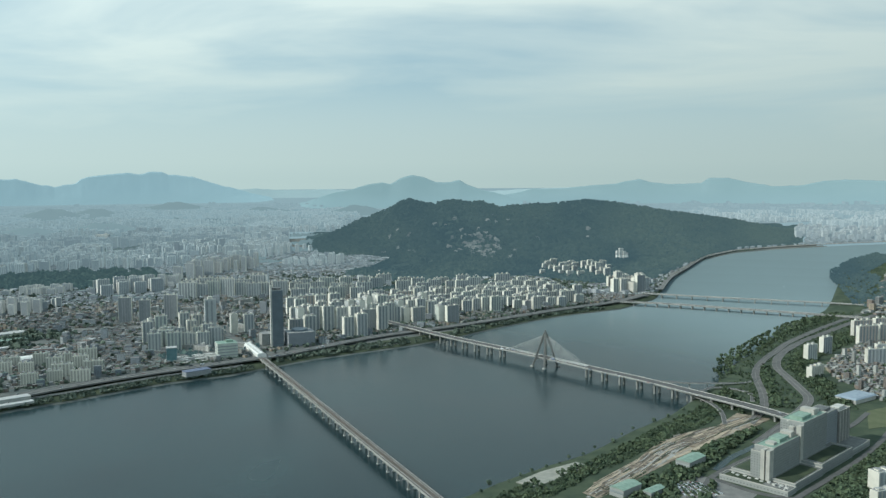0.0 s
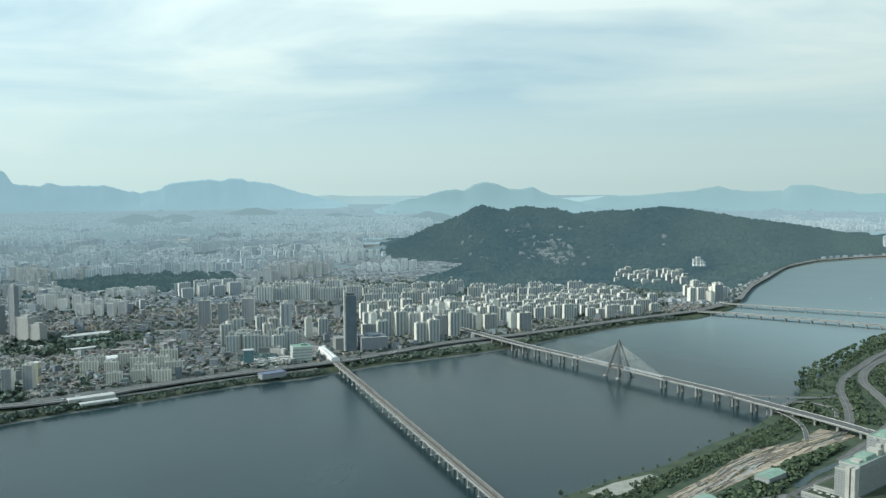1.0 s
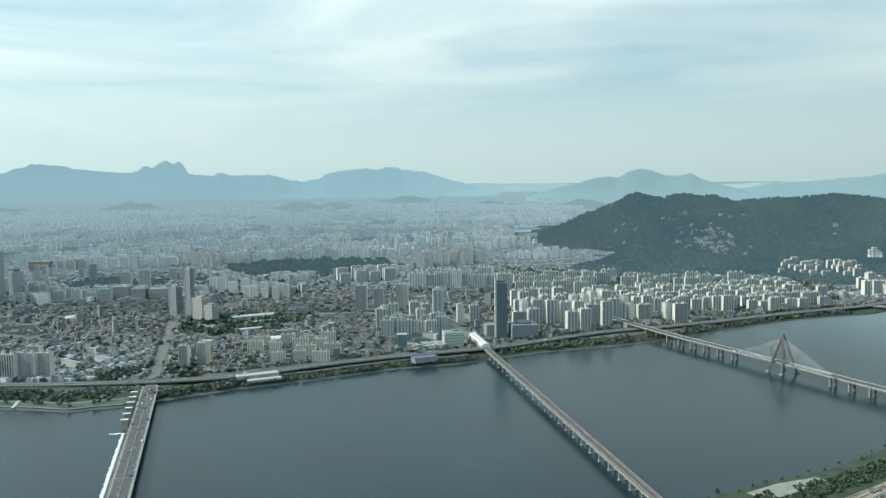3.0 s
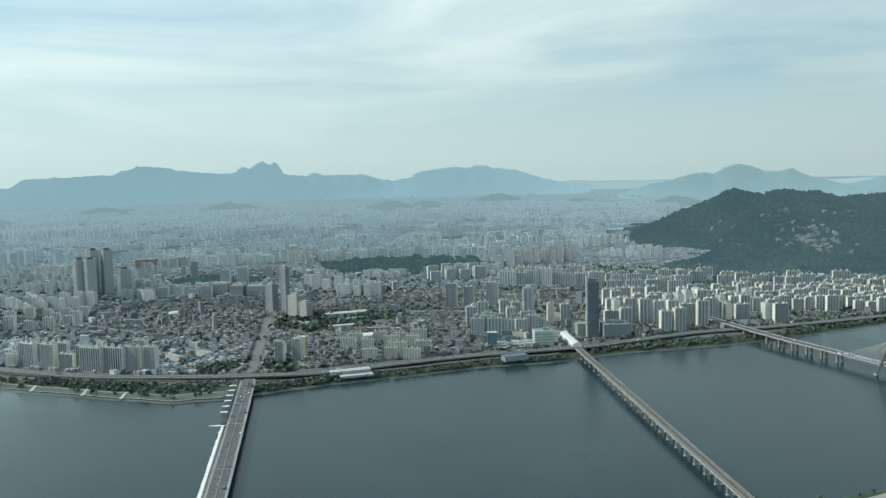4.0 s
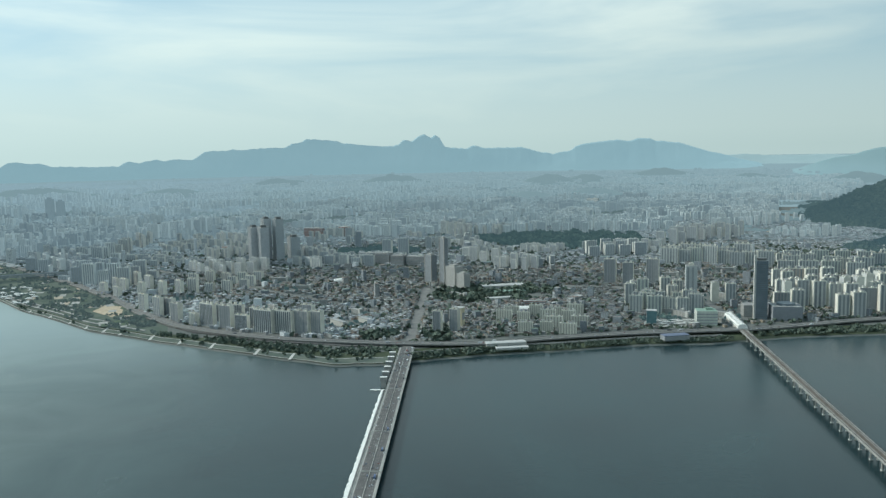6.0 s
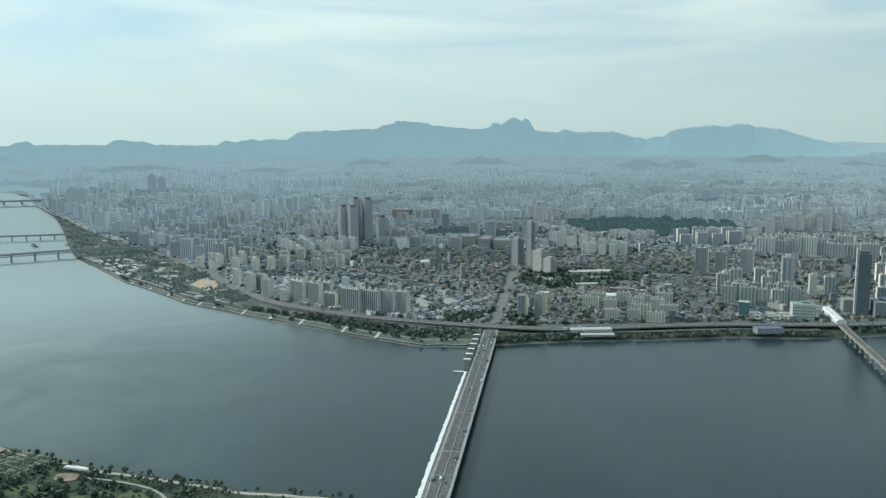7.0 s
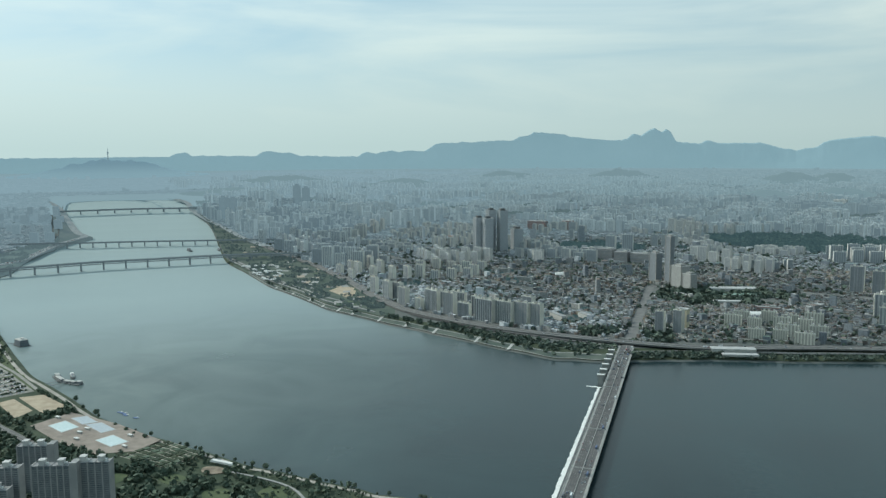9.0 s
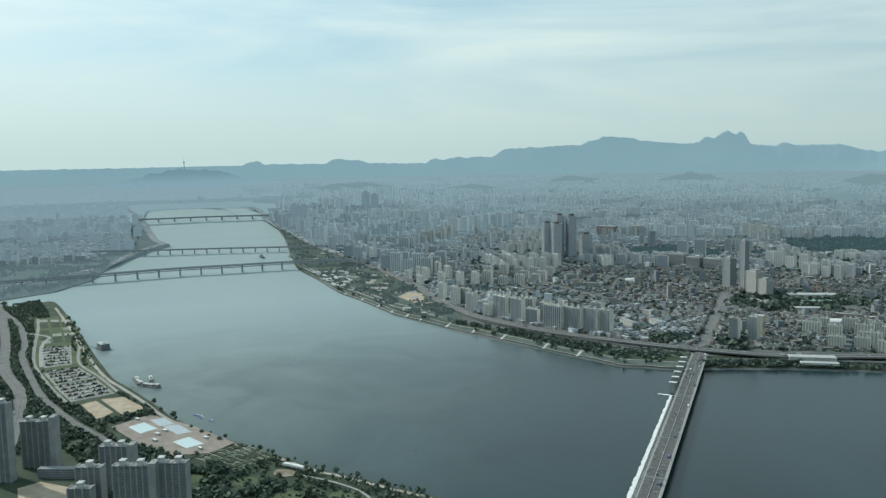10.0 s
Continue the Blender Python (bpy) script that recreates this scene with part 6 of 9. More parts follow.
ROADSIDES, PAVED = [], []  # road centre lines (x, y, half width) and paved outlines, kept free of trees


def clear_ground(p):
    """Leaves out the places that lie on roads and paved grounds."""
    ok = np.ones(len(p), bool)
    for line, half in ROADSIDES:
        for (x0, y0), (x1, y1) in zip(line[:-1], line[1:]):
            L2 = max((x1 - x0) ** 2 + (y1 - y0) ** 2, 1e-6)
            t = np.clip(((p[:, 0] - x0) * (x1 - x0) + (p[:, 1] - y0) * (y1 - y0)) / L2, 0, 1)
            ok &= np.hypot(p[:, 0] - x0 - t * (x1 - x0), p[:, 1] - y0 - t * (y1 - y0)) > half + 2.5
    for poly in PAVED:
        ok &= ~inside(poly, p[:, 0], p[:, 1])
    return p[ok]


def woods(name, pts, size, K, material, label, z=10.0, seed=1, quad=0.34):
    pts = clear_ground(np.array(pts))
    rng = np.random.default_rng(seed)
    s = size * rng.uniform(0.65, 1.3, len(pts))
    zz = np.full(len(pts), z) if np.isscalar(z) else np.asarray(z)
    v, f = leaf_cloud(pts[:, 0], pts[:, 1], zz - 0.15 * s, s, K, seed, quad)
    me = bulk(name, place(v), f, np.zeros(len(f)), [material])
    return tagged(new(name, me), label, "trees", "", "stuff")


def inside(poly, x, y):
    m = np.zeros(len(x), bool)
    n = len(poly)
    for i in range(n):
        (x0, y0), (x1, y1) = poly[i], poly[(i + 1) % n]
        c = (y0 > y) != (y1 > y)
        m ^= c & (x < (x1 - x0) * (y - y0) / ((y1 - y0) if y1 != y0 else 1e-9) + x0)
    return m


def sprinkle(poly, n, seed, patchy=0.0):
    """Random places within an outline, gathered into drifts where patchy."""
    rng = np.random.default_rng(seed)
    P = np.array(poly, float)
    lo, hi = P.min(0), P.max(0)
    x, y = rng.uniform(lo[0], hi[0], n * 6), rng.uniform(lo[1], hi[1], n * 6)
    m = inside(poly, x, y)
    x, y = x[m], y[m]
    if patchy:
        g = np.array([noise.noise(Vector((a / 45, b / 45, seed))) for a, b in zip(x, y)])
        m = g > -0.55 + patchy
        x, y = x[m], y[m]
    return np.stack([x, y], 1)[:n]


# paler, bluer leaves: haze in the base colour; LEAF_FAR also emits it
LEAF_MID = mat("park_leaves", (0.074, 0.105, 0.086), (0.112, 0.145, 0.112), 0.03, 0.9, island=0.25)
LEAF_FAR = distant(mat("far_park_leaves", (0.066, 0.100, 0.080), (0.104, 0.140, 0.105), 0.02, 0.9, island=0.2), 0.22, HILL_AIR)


# groves farther off emit larger shares of haze
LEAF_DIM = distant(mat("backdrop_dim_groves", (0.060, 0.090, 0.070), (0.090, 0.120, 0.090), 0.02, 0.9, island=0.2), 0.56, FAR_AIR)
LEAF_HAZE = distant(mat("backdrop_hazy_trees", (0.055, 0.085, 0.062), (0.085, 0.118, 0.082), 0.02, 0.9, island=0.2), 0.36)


def ellipse_points(a, r, da, dr, n, seed):
    rng = np.random.default_rng(seed)
    t, q = rng.uniform(0, 2 * np.pi, n), np.sqrt(rng.random(n))
    az, rr = np.radians(a + da * q * np.cos(t)), r + dr * q * np.sin(t)
    return np.stack([np.sin(az) * rr, np.cos(az) * rr], 1)


for i, (a, r, da, dr) in enumerate(PARKS):
    area = math.pi * dr * da * math.pi / 180 * r
    p = ellipse_points(a, r, da * 1.35, dr * 1.35, int(min(7000, area / 75)), i)
    ok = np.ones(len(p), bool)
    for cx, cy, cr in CLEAR:
        ok &= np.hypot(p[:, 0] - cx, p[:, 1] - cy) > cr
    ok &= in_park(np.degrees(np.arctan2(p[:, 0], p[:, 1])), np.hypot(p[:, 0], p[:, 1]))
    if i == 2:
        ok &= np.array([noise.noise(Vector((x / 90, y / 90, i))) for x, y in p]) > -0.2
    woods("park_trees", p[ok], 13, 6, LEAF_FAR if r > 3300 else LEAF_MID, "dark green park woods amid the city", 11.0, i, 0.5)


def hill_woods():
    """The canopy over the hill and the woods at its foot, and bare rocks between."""
    rng = np.random.default_rng(71)
    n = 17000
    a = rng.uniform(-9.2, 22.6, n)
    foot, crest = by_bearing(HILL_FOOT, a), by_bearing(HILL_CREST, a)
    r = foot + (crest + 60 - foot) * rng.random(n)
    z = np.array([hill_z(u, v) for u, v in zip(a, r)])
    p = np.stack([np.sin(np.radians(a)) * r, np.cos(np.radians(a)) * r], 1)
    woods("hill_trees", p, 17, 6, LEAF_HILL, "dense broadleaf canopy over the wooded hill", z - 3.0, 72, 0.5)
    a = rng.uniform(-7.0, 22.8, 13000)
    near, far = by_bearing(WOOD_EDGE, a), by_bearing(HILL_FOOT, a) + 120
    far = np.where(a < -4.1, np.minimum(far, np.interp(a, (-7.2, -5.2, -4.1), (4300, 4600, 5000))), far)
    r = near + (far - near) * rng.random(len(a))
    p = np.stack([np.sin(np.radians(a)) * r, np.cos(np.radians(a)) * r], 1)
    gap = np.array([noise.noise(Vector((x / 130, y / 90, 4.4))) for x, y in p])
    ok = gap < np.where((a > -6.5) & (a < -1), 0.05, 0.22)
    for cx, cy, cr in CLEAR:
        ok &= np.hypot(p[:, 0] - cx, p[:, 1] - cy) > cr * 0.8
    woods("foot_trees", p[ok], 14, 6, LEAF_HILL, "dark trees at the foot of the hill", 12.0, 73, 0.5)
    B = MB()
    for k in range(96):
        a, t = (rng.normal(1.9, 0.75), rng.normal(0.40, 0.10)) if k < 70 else (rng.uniform(-5, 10), rng.uniform(0.15, 0.75))
        r0 = float(by_bearing(HILL_FOOT, a)) + t * float(by_bearing(HILL_CREST, a) - by_bearing(HILL_FOOT, a))
        w, d = rng.uniform(8, 28), rng.uniform(7, 18)
        ring = [(a + math.cos(q) * w * rng.uniform(0.6, 1.1) / r0 * 57.3, r0 + math.sin(q) * d * rng.uniform(0.6, 1.1)) for q in np.linspace(0, 2 * math.pi, 9)[:-1]]
        low = [polar(u, v, hill_z(u, v) - 2) for u, v in ring]
        top = [polar(a + (u - a) * 0.75, r0 + (v - r0) * 0.75, hill_z(a + (u - a) * 0.75, r0 + (v - r0) * 0.75) + rng.uniform(12, 17)) for u, v in ring]
        B.add(low + top, [(j, (j + 1) % 8, 8 + (j + 1) % 8, 8 + j) for j in range(8)] + [tuple(range(8, 16))])
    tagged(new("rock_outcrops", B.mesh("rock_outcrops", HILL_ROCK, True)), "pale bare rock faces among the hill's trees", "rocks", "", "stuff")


hill_woods()


def hazy_groves():
    """Parks and tree belts dotted over the distant city."""
    rng = np.random.default_rng(55)
    pts = []
    for k in range(120):
        a, r = rng.uniform(-64, -8), math.sqrt(rng.uniform(4600.0 ** 2, 11500.0 ** 2))
        pts.append(ellipse_points(a, r, rng.uniform(0.5, 2.2), rng.uniform(40, 150), int(rng.integers(80, 240)), 500 + k))
    p = np.concatenate(pts)
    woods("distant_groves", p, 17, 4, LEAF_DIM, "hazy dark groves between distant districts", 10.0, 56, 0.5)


hazy_groves()
rng = random.Random(17)
yard_trees = []
for k, (a, r, da, dr) in enumerate(YARDS):
    p = ellipse_points(a, r, da, dr, 26, 200 + k)
    if k % 3 == 0:
        yard_trees.append(p)
        continue
    # a school: sandy yard, a slab of classrooms, trees round the edge
    yard_trees.append(p[np.hypot(*(p - np.array(polar(a, r)[:2])).T) > dr * 0.62][:14])
    x, y, _ = polar(a, r)
    s = shrink(x, y)
    b = thing("school", "long low school building beside a sandy yard", "school", "schools", "", *place([(x, y, 11)])[0])
    b.scale = (s, s, s)
    b.rotation_euler = (0, 0, rng.uniform(-0.6, 0.6))
    part("yard", MB().box(0, -dr * 0.25, 0, 0.9, dr * 1.15, dr * 0.8), SAND if k % 2 else mat("school_turf", (0.06, 0.085, 0.06), (0.09, 0.115, 0.08), 0.05, 0.95), b)
    part("classroom_block", MB().box(0, dr * 0.42, 0, 14, dr * 1.2, 12, 0, 0, top=1), [HOUSE_WALL, ROOF_GREY], b)
    part("stair_tower", MB().box(dr * 0.45, dr * 0.42, 0, 18, 8, 14), PALE_CONC, b)
woods("yard_trees", np.concatenate(yard_trees), 10, 7, LEAF_FAR, "trees round school yards and small gardens", 11.0, 44, 0.42)


def strip_points(off0, off1, az0, az1, n, seed, R, patch=0.0):
    rng = np.random.default_rng(seed)
    az = rng.uniform(az0, az1, n)
    if patch:
        az = az[np.array([noise.noise(Vector((a * 1.7, seed, 0))) for a in az]) > patch]
    r = np.interp(az, AZ, R) + rng.uniform(off0, off1, len(az))
    return np.stack([np.sin(np.radians(az)) * r, np.cos(np.radians(az)) * r], 1)


def street_trees():
    rng = np.random.default_rng(77)
    x, y, a, d = lattice(1950, 4300, 24, 330, 11)
    gap = np.array([noise.noise(Vector((u / 120, v / 120, 2.2))) for u, v in zip(x, y)])
    m = ~keep_out(x, y) & (rng.random(len(x)) < np.where(gap > 0.12, 1.0, 0.5))
    woods("street_trees", np.stack([x[m] + rng.normal(0, 8, m.sum()), y[m] + rng.normal(0, 8, m.sum())], 1), 12, 7, LEAF_MID, "small street trees between the houses", 11.0, 7, 0.45)
    x, y, a, d = lattice(3600, 7000, 62, 450, 12)
    m = ~keep_out(x, y) & (rng.random(len(x)) < 0.5)
    woods("street_trees", np.stack([x[m], y[m]], 1), 13, 4, LEAF_HAZE, "trees between distant houses", 9.0, 8, 0.5)


street_trees()


def estate_trees():
    """Trees in the courts between the riverside apartment rows."""
    rng = np.random.default_rng(23)
    a, u = rng.uniform(-11, 9.4, 5200), rng.random(5200)
    r0 = np.maximum(np.interp(a, AZ, RN) + 130, np.interp(a, EXPRESS[:, 0], EXPRESS[:, 1], left=0, right=0) + 26)
    r = r0 + (by_bearing(WOOD_EDGE, a) - r0) * u
    p = np.stack([np.sin(np.radians(a)) * r, np.cos(np.radians(a)) * r], 1)
    ok = np.ones(len(p), bool)
    for cx, cy, cr in CLEAR:
        ok &= np.hypot(p[:, 0] - cx, p[:, 1] - cy) > min(cr, 17)
    woods("court_trees", p[ok], 11, 7, LEAF_MID, "dark trees in the courts between apartment rows", 10.5, 24, 0.42)


estate_trees()
woods("bank_scrub", np.concatenate([strip_points(8, 56, -35.5, -13.4, 1500, 1, RN, -0.2), strip_points(10, 70, -9.0, 10.5, 900, 13, RN, -0.1)]), 5.0, 7, LEAF_MID,
    "low trees and scrub along the far bank's stone edge", 6.6, 22, 0.45)
woods("bank_trees", np.concatenate([
    strip_points(22, 50, -35.5, -29, 160, 14, RN), strip_points(70, 110, -52, -37.5, 700, 2, RN, -0.1), strip_points(25, 95, -12.3, -2.6, 420, 3, RN, -0.15),
    strip_points(25, 100, 0.3, 10.5, 650, 4, RN, -0.2), strip_points(100, 150, -48, -36, 350, 5, RN), strip_points(150, 190, -36, -14, 420, 6, RN, 0.0),
    strip_points(25, 120, 14.5, 20, 300, 10, RN), strip_points(20, 58, -61, -37, 200, 11, RN, 0.1)]), 8.5, 8, LEAF_MID,
    "dark green trees and scrub along the far bank", 7.0, 21, 0.42)

# turf and leaves paled and set to emit a little haze
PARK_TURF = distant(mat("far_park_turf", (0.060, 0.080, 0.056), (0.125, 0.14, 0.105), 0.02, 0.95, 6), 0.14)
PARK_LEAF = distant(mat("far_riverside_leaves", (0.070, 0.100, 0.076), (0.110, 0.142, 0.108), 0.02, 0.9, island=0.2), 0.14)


def west_park():
    """The wide riverside park between the river and the curving expressway."""
    az = np.arange(-66, -51, 0.2)
    r, e = np.interp(az, AZ, RN), np.interp(az, EXPRESS[:, 0], EXPRESS[:, 1])
    t = np.linspace(0, 1, 8)
    e = np.maximum(e - 14, r + 30)
    sheet("riverside_park_west", az, (r + 70)[:, None] + (e - r - 70)[:, None] * t, np.interp((e - r - 70)[:, None] * t + 70, (70, 120, 170), (8.2, 11.2, 12.7)), PARK_TURF, "broad green riverside park with lawns and trees", "riverside park")
    rng = np.random.default_rng(5)
    a = rng.uniform(-65.5, -52, 2600)
    rr, ee = np.interp(a, AZ, RN) + 60, np.interp(a, EXPRESS[:, 0], EXPRESS[:, 1]) - 24
    q = rr + (ee - rr) * rng.random(len(a))
    x, y = np.sin(np.radians(a)) * q, np.cos(np.radians(a)) * q
    m = (ee > rr + 10) & (np.array([noise.noise(Vector((u / 70, v / 70, 3))) for u, v in zip(x, y)]) > 0.02) & (np.hypot(x + 2290, y - 1625) > 75)
    woods("park_trees", np.stack([x, y], 1)[m], 9, 7, PARK_LEAF, "trees scattered over the far riverside park", 12.6, 15, 0.42)


west_park()


def park_courts():
    """Paved courts, ball grounds and lanes of the broad riverside park."""
    rng = random.Random(61)
    kinds = ((COURT_PALE, "pale paved court"), (COURT_SAND, "sandy ball ground"), (COURT_GREEN, "mown lawn"), (COURT_PALE, "pale car park"))
    for k in range(46):
        a = -61.4 + 8.2 * rng.random()
        r0 = float(np.interp(a, AZ, RN)) + 75
        r1 = float(np.interp(a, EXPRESS[:, 0], EXPRESS[:, 1])) - 40
        if r1 < r0 + 40:
            continue
        r = rng.uniform(r0, r1)
        x, y, _ = polar(a, r)
        m, label = kinds[k % 4]
        ob = new("park_court", MB().box(0, 0, -1.0, 0.5 + 0.02 * k, rng.uniform(22, 60), rng.uniform(14, 34), -0.62 + rng.uniform(-0.15, 0.15)).mesh("park_court", m))
        ob.location = place([(x, y, 12.7)])[0]
        tagged(ob, label + " in the far riverside park", "park court", "park courts", "structure")
    for off in (95, 150):
        P = [np.array(polar(a, float(np.interp(a, AZ, RN)) + off, 12.2 if off < 100 else 13.6)) for a in np.arange(-62.2, -54.5 if off > 100 else -52.5, 0.3)]
        tagged(new("path", MB().ribbon(P, 6.0, 1.0).mesh("path", COURT_PALE, True)), "pale lane through the far riverside park", "path", "", "structure")
    P = [np.array(polar(a, float(np.interp(a, EXPRESS[:, 0], EXPRESS[:, 1])) - 34, 13.8)) for a in np.arange(-61.5, -37.5, 0.4)]
    tagged(new("road_riverside", MB().ribbon(P, 11, 1.2).mesh("road_riverside", ASPHALT, True)), "grey service road beside the riverside expressway", "road", "", "structure")


# court surfaces with a small share of haze emitted
COURT_PALE = distant(mat("far_court_paving", (0.30, 0.30, 0.28), (0.40, 0.395, 0.37), 0.05, 0.9), 0.12)
COURT_SAND = distant(mat("far_court_sand", (0.36, 0.31, 0.24), (0.44, 0.38, 0.30), 0.05, 0.9), 0.12)
COURT_GREEN = distant(mat("far_court_lawn", (0.075, 0.105, 0.062), (0.12, 0.145, 0.09), 0.03, 0.95), 0.12)
park_courts()

# lawns and paths of the far bank
def lawns():
    az = np.arange(-62, -36.4, 0.2)
    r = np.interp(az, AZ, RN)
    sheet("lawn_north", az, np.stack([r + 14, r + 60], 1), np.tile([4.6, 7.2], (len(az), 1)), PARK_TURF, "strip of lawn on the far bank", "lawn")
    for o, w in ((12, 4.0), (52, 4.5)):
        tagged(new("path", MB().ribbon([q + (0, 0, 0) for q in bank_path(o, -61, -36.8, 5.2 if o < 30 else 7.6, 0.3)], w).mesh("path", CONCRETE, True)),
               "pale riverside footpath", "path", "", "structure")
    tagged(new("path", MB().ribbon(bank_path(44, -9.0, -2.4, 6.9, 0.3), 4.5).mesh("path", PALE_CONC)), "pale riverside footpath", "path", "", "structure")
    for a in (-59.3, -58.2, -57.1, -56.2, -55.2, -54.2, -52.4, -50.6, -48.6, -45.7, -43.4):
        r = float(np.interp(a, AZ, RN))
        b = MB()
        b.ribbon([polar(a, r + 3, 4.9), polar(a + 0.35, r + 50, 7.8)], 7.0, 0.8)
        tagged(new("river_steps", b.mesh("river_steps", PALE_CONC)), "pale concrete steps down to the water", "steps", "river steps")


lawns()


# tree-lined streams and green strips across the far city
def tree_line(pts, width, n, size, seed, label, leaf):
    rng = np.random.default_rng(seed)
    P = np.array(smooth_path(pts, 60))
    k = rng.integers(0, len(P) - 1, n)
    p = P[k] + (P[k + 1] - P[k]) * rng.random((n, 1)) + rng.normal(0, width * 0.4, (n, 2))
    woods("tree_line", p, size, 5, leaf, label, 11.0, seed, 0.5)


tree_line([(-3300, 4700), (-2784, 5059), (-2502, 5330), (-2203, 5764), (-1957, 6920)], 45, 900, 22, 301, "dark trees along a stream across the city", LEAF_HAZE)
tree_line([(-4700, 4300), (-4499, 4835), (-4444, 5260), (-4538, 5842)], 60, 700, 24, 302, "hazy trees along a far stream", LEAF_HAZE)
tree_line([(-4300, 4100), (-4086, 4283), (-3926, 4435), (-3781, 4854), (-3558, 4712)], 60, 500, 22, 303, "hazy green strip across the far city", LEAF_HAZE)
tree_line([(-420, 3560), (-297, 3620), (-120, 3740), (60, 3800), (250, 3860)], 40, 500, 13, 304, "trees on open ground behind the towers", LEAF_FAR)


def western_bank():
    """Green flood land and roadside trees along the far western bank."""
    az = np.arange(-88, -72.5, 0.2)
    r = np.interp(az, AZ, RN)
    far = np.interp(az, (-88, -80.5, -77, -75.8, -74.1, -72.5), (4500, 4380, 4350, 4380, 4650, 4850))
    cols = np.stack([r + 6, r + 14, r + 60, r + 120, r + 165, r + 260, np.maximum(far, r + 300)], 1)
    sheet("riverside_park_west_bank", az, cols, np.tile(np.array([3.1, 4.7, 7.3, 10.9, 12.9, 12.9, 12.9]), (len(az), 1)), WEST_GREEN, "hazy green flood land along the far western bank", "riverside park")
    rng = np.random.default_rng(9)
    a = rng.uniform(-87, -72.6, 2200)
    r0, r1 = np.interp(a, AZ, RN) + 40, np.interp(a, az, far)
    q = r0 + (r1 - r0) * rng.random(len(a))
    p = np.stack([np.sin(np.radians(a)) * q, np.cos(np.radians(a)) * q], 1)
    woods("bank_trees", p[np.array([noise.noise(Vector((u / 160, v / 160, 8))) for u, v in p]) > -0.05], 12, 5, LEAF_HAZE, "hazy trees along the far western bank", 12.0, 19, 0.5)


# green land with a third of its tone emitted as haze
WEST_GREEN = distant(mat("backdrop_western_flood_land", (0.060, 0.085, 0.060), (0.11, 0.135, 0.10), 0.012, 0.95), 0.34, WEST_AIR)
western_bank()


# ---- the near bank ----
def flat(name, poly, z, material, label, category, kind="structure", bare=True):
    """A paved or earthen surface lying a little proud of the land."""
    if bare:
        PAVED.append(poly)
    return tagged(new(name, MB().prism(poly, z - 1.2, z).mesh(name, material)), label, category, "", kind)


def road(pts, width, label, z=10.6, material=None, name="road", edges=True):
    P = [np.array((*q, z)) for q in smooth_path(pts, 15)]
    ROADSIDES.append(([(q[0], q[1]) for q in P[::3]] + [(P[-1][0], P[-1][1])], width / 2))
    ob = thing(name, label, "road", "", "structure")
    part("surface", MB().ribbon(P, width, 0.8), material or ASPHALT, ob)
    if edges:
        for sgn in (-1, 0, 1):
            b = MB()
            for i in range(len(P) - 1):
                d = P[i + 1] - P[i]
                n = np.array((-d[1], d[0], 0)) / np.hypot(d[0], d[1])
                o = n * sgn * (width / 2 - 0.3) + (0, 0, 0.35)
                b.beam(P[i] + o, P[i + 1] + o, 0.7, 0.8)
            part("barrier", b, BARRIER, ob)
    return ob


POOL = mat("pool_water", (0.50, 0.62, 0.62), (0.57, 0.68, 0.68), 0.2, 0.25, spec=0.5)
POOL_DRY = mat("pale_blue_pool_floor", (0.38, 0.44, 0.48), (0.43, 0.49, 0.52), 0.2, 0.7)
PLAZA = mat("pool_terrace", (0.23, 0.20, 0.17), (0.32, 0.28, 0.24), 0.05, 0.9)
CAR_PAINT = ramp_mat("car_paint", [(0.70, 0.71, 0.70), (0.05, 0.05, 0.055), (0.40, 0.41, 0.42), (0.75, 0.75, 0.73), (0.16, 0.17, 0.18), (0.28, 0.05, 0.04), (0.10, 0.14, 0.25)], rough=0.35, obj=True)
CAR_BULK = ramp_mat("parked_car_paint", [(0.70, 0.71, 0.70), (0.10, 0.10, 0.105), (0.40, 0.41, 0.42), (0.75, 0.75, 0.73), (0.20, 0.21, 0.22), (0.55, 0.56, 0.56), (0.32, 0.33, 0.34), (0.24, 0.10, 0.09)], rough=0.35)

# west: park, pools, roads
road([(-3000, 500), (-2828, 470), (-2473, 413), (-2149, 352), (-1914, 338), (-1700, 290), (-1500, 230), (-1300, 130)], 24, "wide grey expressway between tree belts", material=ROAD_PALE)
road([(-3200, 520), (-3025, 500), (-2708, 492), (-2400, 445), (-2285, 415), (-2008, 381), (-1819, 366), (-1629, 372), (-1514, 385), (-1380, 400)], 15, "grey park access road", 10.9, ROAD_PALE)
_prom = thing("promenade", "pale riverside promenade along the near bank", "promenade", "", "structure")
_bank = [np.array(q) for q in smooth_path([tuple(q[:2]) for q in bank_path(0, -77.3, -38, 0, 0.6, RS)], 30)]
_line = []
for _i in range(1, len(_bank) - 1):
    _d = _bank[_i + 1] - _bank[_i - 1]
    _p = _bank[_i] + np.array((_d[1], -_d[0])) / np.hypot(*_d) * 20
    _line.append(np.array((_p[0], _p[1], land_z(*_p) + 0.5)))
part("paving", MB().ribbon(_line, 7.5, 2.5), mat("sandy_paving", (0.30, 0.285, 0.25), (0.42, 0.40, 0.36), 0.04, 0.9, 6), _prom)
road([(-2600, 470), (-2480, 520), (-2420, 500), (-2330, 470), (-2120, 425)], 9, "curving park lane", 10.62, CONCRETE, "park_lane", False)
road([(-1120, 575), (-1060, 600), (-1000, 612), (-940, 600)], 4, "pale garden path", 10.4, CONCRETE, "path", False)
